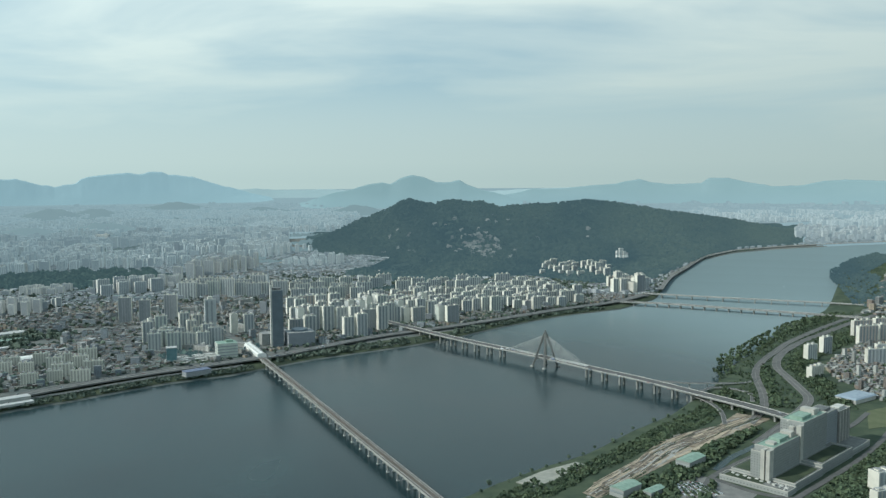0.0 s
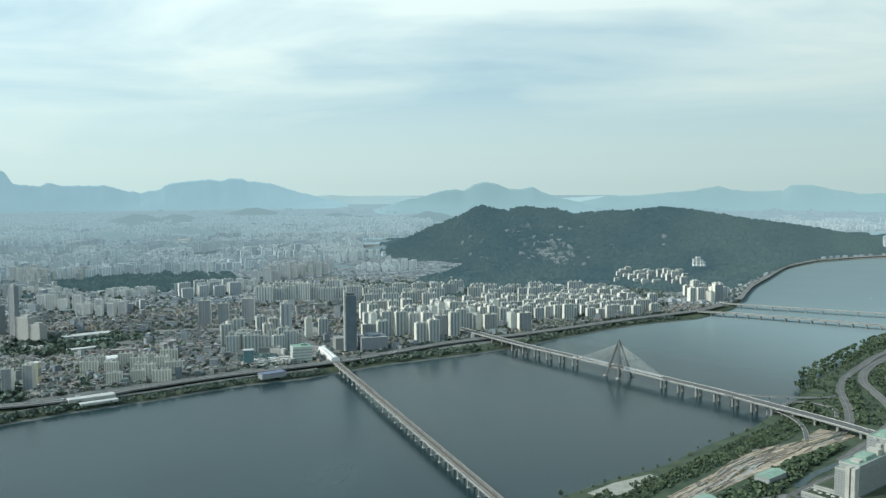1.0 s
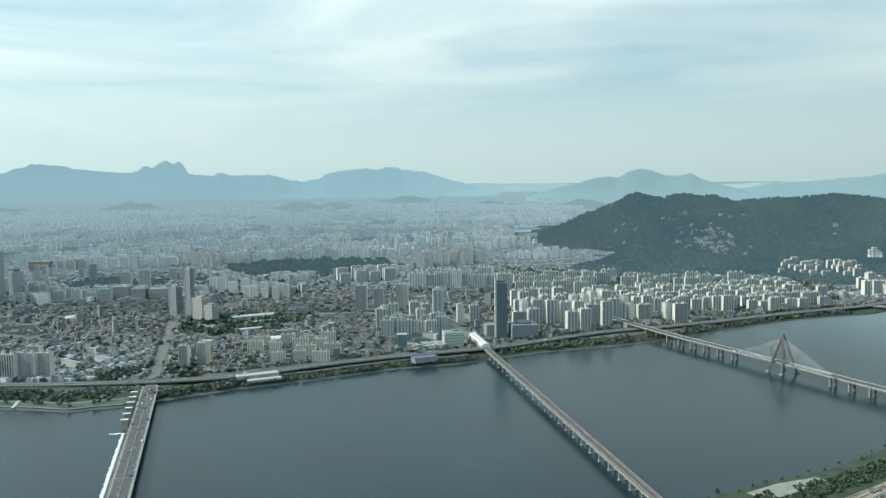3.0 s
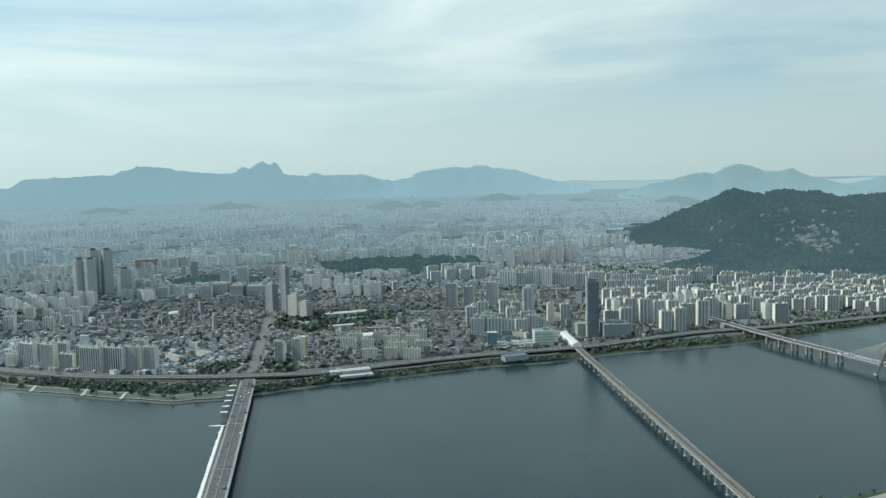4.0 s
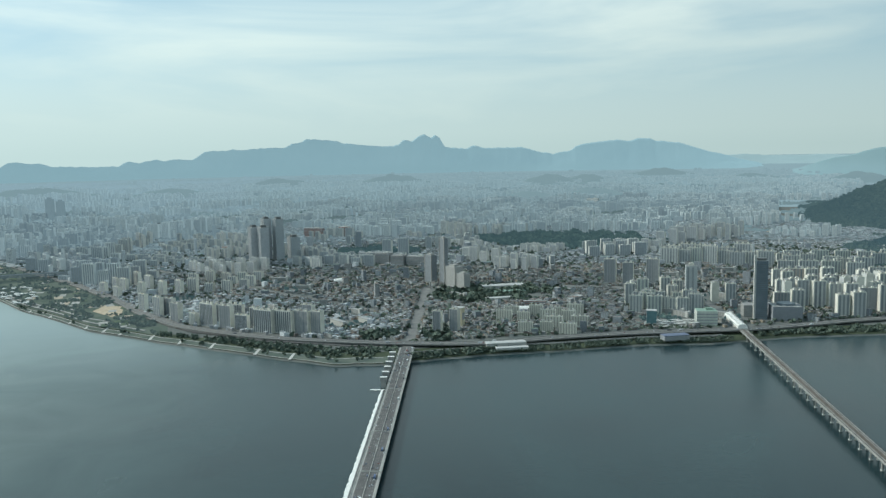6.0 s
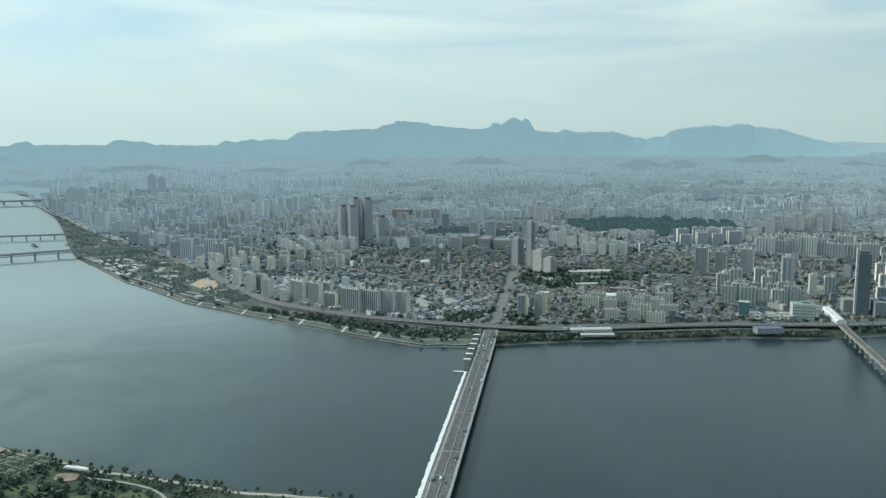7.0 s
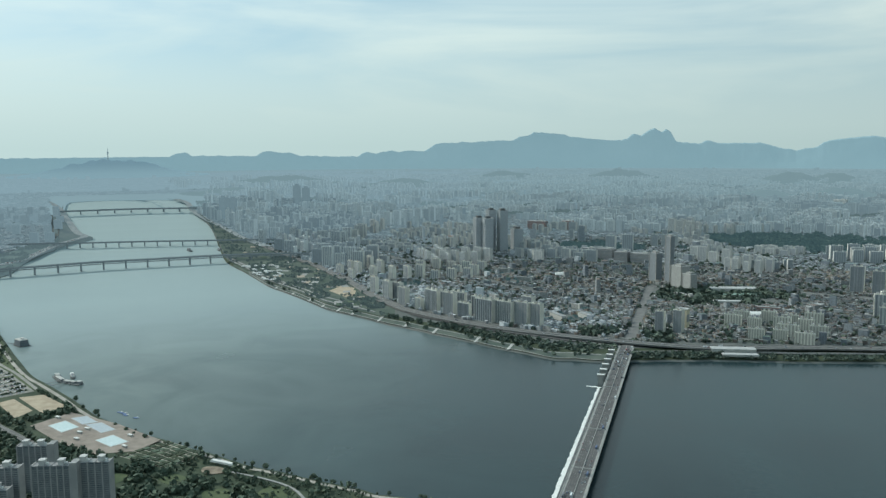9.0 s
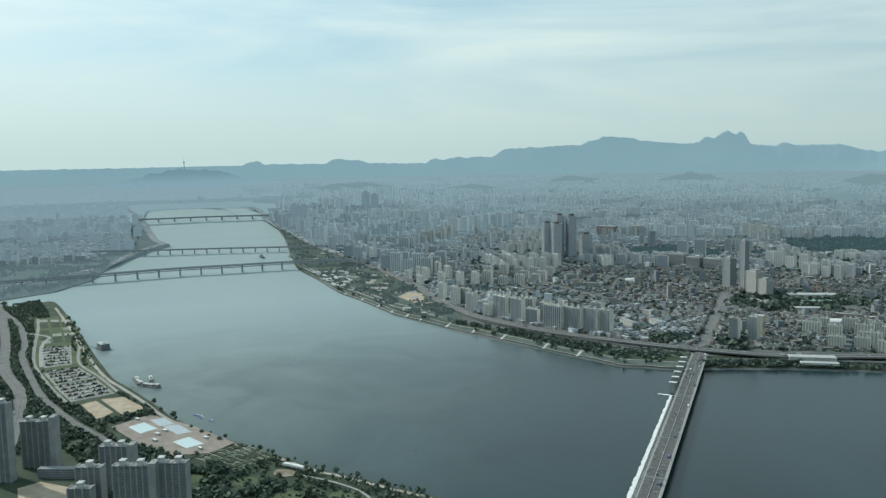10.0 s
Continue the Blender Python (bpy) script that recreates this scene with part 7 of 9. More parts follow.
flat("sand_field", [(-1735, 415), (-1742, 446), (-1640, 450), (-1612, 412)], 10.5, SAND, "bare sandy sports pitch", "sports field")
flat("sand_field", [(-1746, 456), (-1733, 498), (-1622, 506), (-1606, 458)], 10.5, SAND, "bare sandy sports pitch", "sports field")
flat("pool_terrace", [(-1550, 420), (-1578, 500), (-1452, 538), (-1322, 558), (-1300, 506), (-1335, 448), (-1430, 428)], 10.5, PLAZA, "brown paved terrace round open-air pools", "terrace")


def pool(poly, material, label):
    ob = thing("swimming_pool", label, "pool", "open-air pools")
    c = np.mean(poly, 0)
    big = [tuple(c + (np.array(q) - c) * 1.08) for q in poly]
    part("rim", MB().prism(big, 10.0, 10.8), PALE_CONC, ob)
    part("basin", MB().prism(poly, 10.1, 10.95), material, ob)


pool([(-1526, 444), (-1534, 474), (-1484, 480), (-1476, 449)], POOL, "square open-air pool of pale turquoise water")
pool([(-1541, 488), (-1535, 512), (-1489, 514), (-1494, 490)], POOL_DRY, "pale blue pool on the terrace")
pool([(-1487, 494), (-1480, 518), (-1428, 522), (-1426, 498)], POOL_DRY, "pale blue pool on the terrace")
pool([(-1394, 478), (-1400, 508), (-1352, 514), (-1348, 484)], POOL, "square open-air pool of pale turquoise water")
for x, y in ((-1460, 487), (-1450, 470), (-1375, 528), (-1330, 500), (-1420, 455), (-1560, 470)):
    ob = thing("kiosk", "small pale kiosk on the pool terrace", "kiosk", "kiosks", "", x, y, 10.4)
    part("body", MB().box(0, 0, 0, 3, 9, 4, 0.3), PALE_CONC, ob)
    part("roof", MB().box(0, 0, 3, 3.6, 10.4, 5.2, 0.3), WHITE, ob)
flat("riding_oval", [(-1140 + 17 * math.cos(t) * (1.1 + 0.12 * math.sin(3 * t)) - 5 * math.sin(t), 560 + 13 * math.sin(t) + 8 * math.cos(t)) for t in np.linspace(0, 2 * math.pi, 28)[:-1]], 10.5, EARTH, "worn oval of sandy ground among trees", "sports field")
flat("school_yard", [(-1345, 225), (-1350, 258), (-1275, 300), (-1240, 270), (-1290, 215)], 10.5, SAND, "bare sandy school yard", "sports field")


def garden():
    """Garden plots with low hedges and pale paths."""
    ob = thing("allotment_garden", "patchwork of green plots divided by pale paths", "garden")
    C = [(-1296, 478), (-1312, 566), (-1214, 584), (-1198, 510)]
    part("path_bed", MB().prism(C, 9.5, 10.4), mat("garden_path", (0.30, 0.30, 0.25), (0.38, 0.37, 0.31), 0.1, 0.9), ob)
    rng = random.Random(5)
    at = lambda s, t: tuple(np.array(C[0]) * (1 - s) * (1 - t) + np.array(C[3]) * s * (1 - t) + np.array(C[1]) * (1 - s) * t + np.array(C[2]) * s * t)
    for i in range(9):
        for j in range(7):
            e = rng.uniform(0.06, 0.16)
            p = [at((i + a) / 9, (j + b) / 7) for a, b in ((e, e), (1 - e, e), (1 - e, 1 - e), (e, 1 - e))]
            part("plot", MB().prism(p, 10.0, 10.7 + 1.5 * rng.random()), rng.choice((GRASS, SCRUB, GRASS, LEAF)), ob)
    PAVED.append(C)


garden()
ob = thing("marquee", "long white tent roof beside the sandy oval", "tent", "", "", -1150, 581, 10)
part("canopy", MB().box(0, 0, 3, 6, 46, 7, 0.38, taper=0.9), WHITE, ob)
for k in range(5):
    t = -20 + 10 * k
    part("post", MB().box(t * math.cos(0.38), t * math.sin(0.38), 0, 3.1, 0.4, 5.5, 0.38), STEEL, ob)


def near_tower(x, y, w, d, h, turn, label, wing=0.0):
    """A high-rise of flats: glazed body, floor slabs, wall piers, stair heads with hooded tops."""
    ob = thing("apartment_tower", label, "apartment block", "riverside apartment towers", "", x, y, 10)
    ob.rotation_euler = (0, 0, radians(turn))
    part("body", MB().box(0, 0, 0, h, w, d, 0, 0, top=1), [NEAR_WALL, ROOF_GREY], ob)
    slab = MB().box(0, 0, 0, 1.15, w + 0.7, d + 0.9).mesh("floor_slab", NEAR_BAND)
    for k in range(1, int(h / 2.9)):
        part("floor_slab", slab, NEAR_BAND, ob).location.z = k * 2.9
    pier = MB().box(0, 0, 0, h + 0.9, 1.5, d + 1.6).mesh("wall_pier", NEAR_PIER)
    n = max(3, int(w / 8))
    for k in range(n + 1):
        part("wall_pier", pier, NEAR_PIER, ob).location.x = -w / 2 + k * w / n
    for k in range(max(1, int(w / 18))):
        cx = -w / 2 + (k + 0.5) * w / max(1, int(w / 18))
        q = part("stair_head", MB().box(cx, 0, h, h + 6, 7, d * 0.6), NEAR_HEAD, ob)
        part("hood", MB().box(cx, 0, h + 6, h + 7, 8.4, d * 0.7), NEAR_HEAD, q)
        part("roof_tank", MB().box(cx + 5.5, 0, h, h + 2.6, 3, 4), WHITE, ob)
    if wing:
        part("end_wing", MB().box(w / 2 + 5, 0, 0, h + wing, 9, d * 1.15, 0, 0, top=1), [NEAR_PIER, ROOF_GREY], ob)
    return ob


NEAR_WALL = mat("shaded_balcony_glazing", (0.085, 0.105, 0.12), (0.16, 0.185, 0.20), 0.12, 0.4, spec=0.5)
NEAR_BAND = mat("balcony_fronts", (0.21, 0.225, 0.235), (0.27, 0.28, 0.285), 0.1, 0.85)
NEAR_HEAD = mat("pale_stair_heads", (0.48, 0.485, 0.475), (0.56, 0.56, 0.54), 0.1, 0.85)
NEAR_PIER = mat("tower_walls", (0.30, 0.305, 0.305), (0.37, 0.37, 0.36), 0.06, 0.85)
near_tower(-1395, 212, 40, 16, 122, 50, "grey high-rise apartment tower with balcony rows")
near_tower(-1420, 272, 46, 15, 76, 50, "grey apartment slab with a taller end wing", 8)
near_tower(-1243, 340, 42, 14, 68, 50, "grey apartment tower beside the park trees", 3)
near_tower(-1146, 280, 34, 14, 80, 50, "grey apartment tower with rooftop stair heads")
near_tower(-1103, 322, 48, 14, 84, 50, "grey apartment tower with rooftop stair heads", 4)
near_tower(-1078, 364, 46, 14, 85, 50, "grey apartment tower with rooftop stair heads")
near_tower(-1125, 262, 30, 14, 62, 50, "grey apartment tower with rooftop stair heads")
near_tower(-1470, 190, 46, 15, 100, 50, "grey high-rise apartment tower with balcony rows")
ob = thing("school", "low grey school slab with window rows", "school", "", "", -1350, 290, 10)
ob.rotation_euler = (0, 0, radians(49))
part("body", MB().box(0, 0, 0, 15, 74, 13, 0, 0, top=1), [NEAR_BAND, ROOF_GREY], ob)
for k in range(4):
    part("window_band", MB().box(0, 0, 1.4 + k * 3.6, 3.2 + k * 3.6, 74.4, 13.4), NEAR_WALL, ob)


# boats and rafts on the western water
def floating_house(x, y, turn):
    ob = thing("floating_restaurant", "three-storey grey floating restaurant moored to the bank", "houseboat", "", "", x, y, 0)
    ob.rotation_euler = (0, 0, radians(turn))
    part("pontoon", MB().box(0, 0, -1, 1.8, 42, 27), STEEL, ob)
    for k in range(3):
        part("storey", MB().box(0, 0, 1.8 + k * 4.6, 5.4 + k * 4.6, 36 - 2 * k, 22 - k), GLASS_DARK, ob)
        part("balcony", MB().box(0, 0, 5.4 + k * 4.6, 6.4 + k * 4.6, 38 - 2 * k, 24 - k), NEAR_BAND, ob)
    part("roof", MB().box(0, 0, 15.6, 18.2, 34, 22, taper=0.72), PALE_CONC, ob)
    part("plant_room", MB().box(6, 0, 18.2, 20.4, 8, 6), NEAR_HEAD, ob)
    part("gangway", MB().beam((-20, -6, 2.4), (-58, -34, 5.0), 3, 0.7), STEEL, ob)


def pier_and_ferry():
    ob = thing("ferry_pier", "dark floating landing stage with white cabins", "pier")
    part("pontoon", MB().ribbon([(-1900, 574, 1.4), (-1850, 568, 1.4), (-1790, 588, 1.4)], 16, 2.2), STEEL, ob)
    for x, y, w, h, a in ((-1894, 575, 15, 5.2, -0.1), (-1875, 571, 19, 4.2, -0.1), (-1852, 569, 22, 5.6, -0.05), (-1829, 575, 18, 4.0, 0.32), (-1812, 581, 13, 5.0, 0.32), (-1797, 588, 12, 6.8, 0.32)):
        q = part("cabin", MB().box(x, y, 1.4, h, w, 8, a), NEAR_BAND, ob)
        part("canopy", MB().box(x, y, h, h + 0.5, w + 1, 9, a, taper=0.94), PALE_CONC, q)
    for k in range(9):
        part("mooring_post", MB().box(-1902 + 12.5 * k, 566 + 0.16 * abs(k - 3.5) ** 2, -2, 4.4, 0.8, 0.8), STEEL, ob)
    for p in ((-1845, 566), (-1825, 576)):
        part("gangway", MB().beam((*p, 2.2), (p[0] + 15, p[1] - 42, 6.0), 3, 0.5), STEEL, ob)
    f = thing("ferry", "white pleasure boat moored at the landing stage", "boat", "", "", -1868, 598, 0)
    f.rotation_euler = (0, 0, -0.25)
    part("hull", MB().prism([(-22, -4), (14, -5), (24, 0), (14, 5), (-22, 4)], -1, 2.6), STEEL, f)
    part("deckhouse", MB().box(-3, 0, 2.6, 5.6, 30, 7), WHITE, f)
    part("bridge_house", MB().box(4, 0, 5.6, 8.0, 9, 5), NEAR_BAND, f)


floating_house(-2262, 606, 5)
pier_and_ferry()
for x, y in ((-1548, 577), (-1536, 580), (-1524, 578), (-1496, 586)):
    r = thing("raft", "small blue floating raft of leisure boats", "raft", "rafts", "", x, y, 0)
    part("float", MB().box(0, 0, -0.4, 0.8, 10, 5, 0.4), mat("blue_float", (0.10, 0.16, 0.30), (0.14, 0.20, 0.34), 0.3, 0.6), r)
    part("boat", MB().box(0, 4, -0.3, 1.0, 7, 2.2, 0.4, taper=0.8), WHITE, r)
for x, y, w in ((-3700, 1900, 26), (-3640, 1960, 16), (-3800, 1790, 20)):
    b = thing("moored_barge", "grey barge moored below the bridge", "boat", "", "", *place([(x, y, 0)])[0])
    part("hull", MB().box(0, 0, -1, 3, w * 2, 14), STEEL, b)
    part("cabin", MB().box(-4, 0, 3, 12, w, 10, 0, taper=0.85), NEAR_BAND, b)

# ---- lots, lawns and plots of the western park ----
LOT_PAVING = mat("sunlit_lot_paving", (0.24, 0.24, 0.22), (0.32, 0.315, 0.285), 0.07, 0.9, 6)
MEADOW = mat("mown_meadow", (0.060, 0.090, 0.045), (0.100, 0.126, 0.066), 0.035, 0.95, 7)


def quad_point(c, s, t):
    """A place within a four-cornered lot: s along its first side, t across."""
    c = [np.array(q, float) for q in c]
    return (c[0] * (1 - s) + c[3] * s) * (1 - t) + (c[1] * (1 - s) + c[2] * s) * t


def car_lot(corners, rows, seed, fill, label):
    """A car park: paving, hedged islands between the rows, and parked cars."""
    rng = np.random.default_rng(seed)
    flat("car_park", corners, 10.4, LOT_PAVING, label, "car park")
    PAVED.pop()
    trees, cars = [], []
    for k in range(rows):
        s = (k + 0.5) / rows
        a, b = quad_point(corners, s, 0.06), quad_point(corners, s, 0.94)
        d = b - a
        L = np.hypot(*d)
        n = np.array((-d[1], d[0])) / L
        isle = thing("planted_island", "narrow planted island between parking rows", "planted island", "planted islands", "structure")
        part("kerb", MB().beam((*a, 10.5), (*b, 10.5), 5.0, 0.6), PALE_CONC, isle)
        part("turf", MB().beam((*a, 10.62), (*b, 10.62), 4.4, 0.6), MEADOW, isle)
        m = int(L / 3.2)
        q = a + d * rng.random((m, 1))
        trees.append(q[rng.random(m) < 0.75])
        for side in (-1, 1):
            for i in range(int(L / 3.0)):
                if rng.random() < fill:
                    cars.append((*(a + d * ((i + 0.5) * 3.0 / L) + n * side * 5.4), math.atan2(n[1], n[0])))
    C = np.array(cars)
    x, y, a = C.T
    z, m = np.full(len(C), 10.45), len(C)
    v1, f1, m1 = boxes(x, y, z, z + 0.95, np.full(m, 4.5), np.full(m, 1.85), a)
    v2, f2, m2 = boxes(x, y, z + 0.9, z + 1.5, np.full(m, 2.6), np.full(m, 1.65), a)
    me = bulk("parked_cars", np.concatenate([v1, v2]), np.concatenate([f1, f2 + len(v1)]), np.concatenate([m1, m2]), [CAR_BULK, CAR_BULK])
    tagged(new("parked_cars", me), "rows of parked cars between planted islands", "cars", "", "stuff")
    woods("island_trees", np.concatenate(trees), 4.8, 14, LEAF, "small trees on the car park islands", 10.3, seed, 0.3)
    PAVED.append(corners)


flat("meadow", [(-2790, 648), (-2500, 606), (-2250, 562), (-1990, 522), (-1800, 500), (-1770, 470), (-1780, 398), (-2080, 408), (-2400, 462), (-2790, 548)], 10.2, MEADOW, "mown meadow of the riverside park", "meadow", bare=False)
car_lot([(-2352, 470), (-2318, 540), (-2098, 488), (-2106, 428)], 7, 3, 0.4, "sunlit car park between planted islands")
car_lot([(-2075, 416), (-2060, 492), (-1930, 498), (-1925, 410)], 5, 4, 0.4, "sunlit car park between planted islands")
car_lot([(-1915, 406), (-1920, 494), (-1772, 492), (-1768, 404)], 5, 5, 0.5, "sunlit car park half full of cars")
rng = random.Random(91)
FORE_PAVING = mat("worn_court_paving", (0.20, 0.20, 0.19), (0.27, 0.265, 0.25), 0.07, 0.9, 6)
PLOTS = [(GRASS, "green planted plot"), (LOT_PAVING, "pale paved court"), (MEADOW, "mown lawn plot"), (SCRUB, "rough grass plot"), (FORE_PAVING, "grey paved court")]
for i in range(8):
    for j in range(3):
        p = [tuple(quad_point([(-2771, 556), (-2700, 634), (-2366, 566), (-2385, 480)], s, t)) for s, t in
             (((i + 0.08) / 8, (j + 0.1) / 3), ((i + 0.08) / 8, (j + 0.86) / 3), ((i + 0.9) / 8, (j + 0.86) / 3), ((i + 0.9) / 8, (j + 0.1) / 3))]
        m, label = PLOTS[rng.choice((0, 1, 1, 2, 3, 4, 0, 3))]
        flat("park_plot", p, 10.45, m, label + " in the riverside park", "park plot", bare=m in (LOT_PAVING, FORE_PAVING))
road([(-2790, 560), (-2600, 520), (-2400, 470), (-2200, 425), (-2080, 410), (-1900, 398), (-1770, 396)], 8, "pale park lane along the lots", 10.5, LOT_PAVING, "park_lane", False)
road([(-2366, 566), (-2300, 556), (-2100, 505), (-1940, 505), (-1780, 500)], 7, "pale park lane along the meadow", 10.5, LOT_PAVING, "park_lane", False)


# woods of the near bank
WEST_WOODS = [(-1950, 300), (-1830, 355), (-1640, 365), (-1500, 400), (-1330, 455), (-1225, 500), (-1120, 530), (-1030, 560), (-960, 560), (-900, 560), (-850, 480), (-980, 330), (-1060, 300), (-1250, 300), (-1420, 330), (-1600, 300), (-1720, 250)]
holes = [(-1140, 560, 30), (-1078, 364, 30), (-1103, 322, 30), (-1146, 280, 26), (-1243, 340, 28), (-1420, 272, 34), (-1350, 290, 42), (-1300, 260, 52), (-1395, 212, 30)]
for x, y, q in ((-1000, 585, 32), (-1052, 520, 28), (-925, 585, 36), (-1150, 500, 26), (-960, 480, 30), (-1060, 440, 24), (-1210, 440, 22)):
    holes.append((x, y, q))
    k = random.Random(int(-x))
    flat("clearing", [(x + q * k.uniform(0.75, 1.1) * math.cos(t), y + q * k.uniform(0.6, 0.9) * math.sin(t)) for t in np.linspace(0, 2 * math.pi, 13)[:-1]], 10.3, MEADOW, "mown lawn clearing among park trees", "lawn", bare=False)


def clear_of(p, discs):
    m = np.ones(len(p), bool)
    for x, y, r in discs:
        m &= np.hypot(p[:, 0] - x, p[:, 1] - y) > r
    return p[m]


woods("park_woods", clear_of(sprinkle(WEST_WOODS, 2100, 31, 0.3), holes), 10, 22, LEAF, "dark green park trees behind the near bank", 10.0, 31, 0.26)
hedge = []
for P, n in (([(-3150, 640), (-2900, 612), (-2780, 590), (-2790, 560), (-3100, 560)], 420), ([(-2780, 450), (-2500, 425), (-2200, 380), (-1980, 350), (-2000, 368), (-2300, 400), (-2680, 480)], 420),
             ([(-2100, 415), (-1980, 405), (-1790, 395), (-1760, 410), (-1790, 372), (-2100, 390)], 160), ([(-1780, 490), (-1620, 512), (-1560, 505), (-1600, 470), (-1610, 508), (-1770, 500)], 90),
             ([(-2800, 430), (-2300, 350), (-1950, 320), (-1950, 250), (-2400, 300), (-2800, 380)], 420), ([(-1610, 400), (-1570, 425), (-1575, 505), (-1600, 500)], 50),
             ([(-3150, 600), (-2850, 560), (-2560, 500), (-2420, 470), (-2560, 480), (-3100, 540)], 170)):
    hedge.append(sprinkle(P, n, len(hedge) + 50))
for line, half in ROADSIDES[:2]:  # tree belts along both near roads
    k = np.random.default_rng(58)
    P = np.array(line)
    i = k.integers(0, len(P) - 1, 900)
    d = P[i + 1] - P[i]
    n = np.stack([-d[:, 1], d[:, 0]], 1) / np.maximum(np.hypot(d[:, 0], d[:, 1]), 1e-6)[:, None]
    o = (half + 5 + np.abs(k.normal(0, 7, 900))) * k.choice((-1, 1), 900)
    p = P[i] + d * k.random((900, 1)) + n * o[:, None]
    hedge.append(p[(p[:, 0] < -1500) & (p[:, 1] < 560)])
hedge.append(sprinkle([(-1790, 378), (-1600, 378), (-1560, 420), (-1600, 408), (-1740, 408)], 70, 97))
hedge.append(sprinkle([(-2760, 645), (-2500, 610), (-2100, 530), (-1930, 500), (-2050, 500), (-2330, 545), (-2600, 590)], 70, 95, 0.3))
hedge.append(sprinkle([(-1330, 535), (-1180, 590), (-1050, 620), (-960, 660), (-930, 620), (-1060, 570), (-1200, 520), (-1320, 480)], 110, 96, 0.35))
woods("park_trees", np.concatenate(hedge), 8, 16, LEAF, "hedges and small trees between park lanes", 10.0, 33, 0.28)
woods("shrubs", np.concatenate([sprinkle([(-2760, 645), (-2300, 575), (-1950, 520), (-1930, 500), (-2050, 500), (-2330, 545), (-2700, 610)], 160, 151, 0.45),
      sprinkle([(-1330, 530), (-1150, 600), (-960, 680), (-860, 690), (-900, 560), (-1100, 500), (-1300, 450)], 500, 152, 0.3)]), 3.6, 8, LEAF, "low shrubs and flower beds of the park", 9.9, 153, 0.4)


# single trees along the water
def tree_proto(seed, h):
    rng = random.Random(seed)
    ob = thing("tree", "dark green broadleaf tree by the river", "tree", "riverside trees")
    b = MB()
    b.box(0, 0, -0.5, h * 0.5, h * 0.055, h * 0.055, 0.3, taper=0.6)
    for k in range(5):
        a = k * 1.26 + rng.random()
        b.beam((0, 0, h * (0.28 + 0.04 * k)), (math.cos(a) * h * 0.25, math.sin(a) * h * 0.25, h * (0.55 + 0.05 * k)), h * 0.025, h * 0.025)
    part("trunk", b, BARK, ob)
    v, f = leaf_cloud(np.zeros(1), np.zeros(1), np.zeros(1), np.array([h]), 150, seed, 0.13)
    part("crown", bulk("crown", v, f, np.zeros(len(f)), [LEAF]), LEAF, ob)
    return ob


TREES = [tree_proto(1, 11.0), tree_proto(2, 8.5), tree_proto(3, 13.0)]
spots = []
rng = random.Random(8)
for a in np.arange(-72.5, -45, 0.42):
    if rng.random() < 0.8:
        b = a + rng.uniform(-0.4, 0.4)
        o = rng.choice((rng.uniform(5, 12), rng.uniform(5, 12), rng.uniform(30, 44)))
        spots.append(polar(b, float(np.interp(b, AZ, RS)) - o, 4.6 if o < 20 else 7.2))
for a in np.arange(2.0, 17.5, 0.9):
    spots.append(polar(a + rng.uniform(-0.3, 0.3), float(np.interp(a, AZ, RS)) - rng.uniform(10, 22), 6.0))
for i, (x, y, z) in enumerate(spots):
    src = TREES[i % 3]
    if i < 3:
        src.matrix_basis = pose(x, y, z)
    else:
        copy_thing(src, pose(x, y, z, 0, 0, rng.uniform(0, 360))).scale = (rng.uniform(0.5, 0.85),) * 3


# east: hospital, interchange, building site
car_lot([(346, 1243), (350, 1292), (385, 1318), (420, 1250)], 6, 7, 0.9, "crowded car park beside the hospital")
WORN_ASPHALT = mat("worn_asphalt", (0.105, 0.108, 0.106), (0.15, 0.15, 0.145), 0.06, 0.9)
LEAF_EAST = mat("bank_leaves", (0.046, 0.074, 0.046), (0.086, 0.118, 0.066), 0.05, 0.85, island=0.3)
EAST_STRIP = [(52, 1225), (140, 1328), (262, 1424), (372, 1556), (482, 1678), (575, 1818), (600, 1760), (520, 1640), (400, 1520), (290, 1400), (180, 1280), (100, 1170)]
woods("bank_woods", sprinkle(EAST_STRIP, 2100, 61, 0.3), 6.2, 16, LEAF_EAST, "green trees and bushes along the near bank", 8.5, 61, 0.28)
SITE = [(205, 1262), (239, 1318), (326, 1422), (400, 1538), (522, 1612), (591, 1701), (643, 1657), (507, 1519), (403, 1432), (304, 1326), (225, 1240)]
flat("building_site", SITE, 10.5, EARTH, "strip of bare earth and gravel under construction", "building site")
flat("bare_bank", [(105, 1310), (150, 1358), (215, 1405), (232, 1390), (180, 1325), (130, 1290)], 10.3, mat("pale_gravel", (0.24, 0.25, 0.22), (0.33, 0.33, 0.29), 0.08, 0.95), "pale gravel clearing near the water", "clearing")
rng = random.Random(12)
for i in range(46):
    t = rng.random()
    x, y = 190 + 400 * t + rng.uniform(-16, 16), 1245 + 400 * t + rng.uniform(-22, 18)
    h = thing("spoil_heap", "heap of pale spoil and planks on the building site", "heap", "spoil heaps", "", x, y, 10.3)
    pts = [(rng.uniform(2.5, 6) * math.cos(k * 0.9), rng.uniform(1.5, 3.5) * math.sin(k * 0.9)) for k in range(7)]
    b = MB().add([(px, py, 0) for px, py in pts] + [(px * 0.35, py * 0.35, rng.uniform(0.8, 2.2)) for px, py in pts], [(k, (k + 1) % 7, 7 + (k + 1) % 7, 7 + k) for k in range(7)] + [tuple(range(7, 14))])
    part("heap", b, rng.choice([CONCRETE, EARTH, EARTH, EARTH]), h)
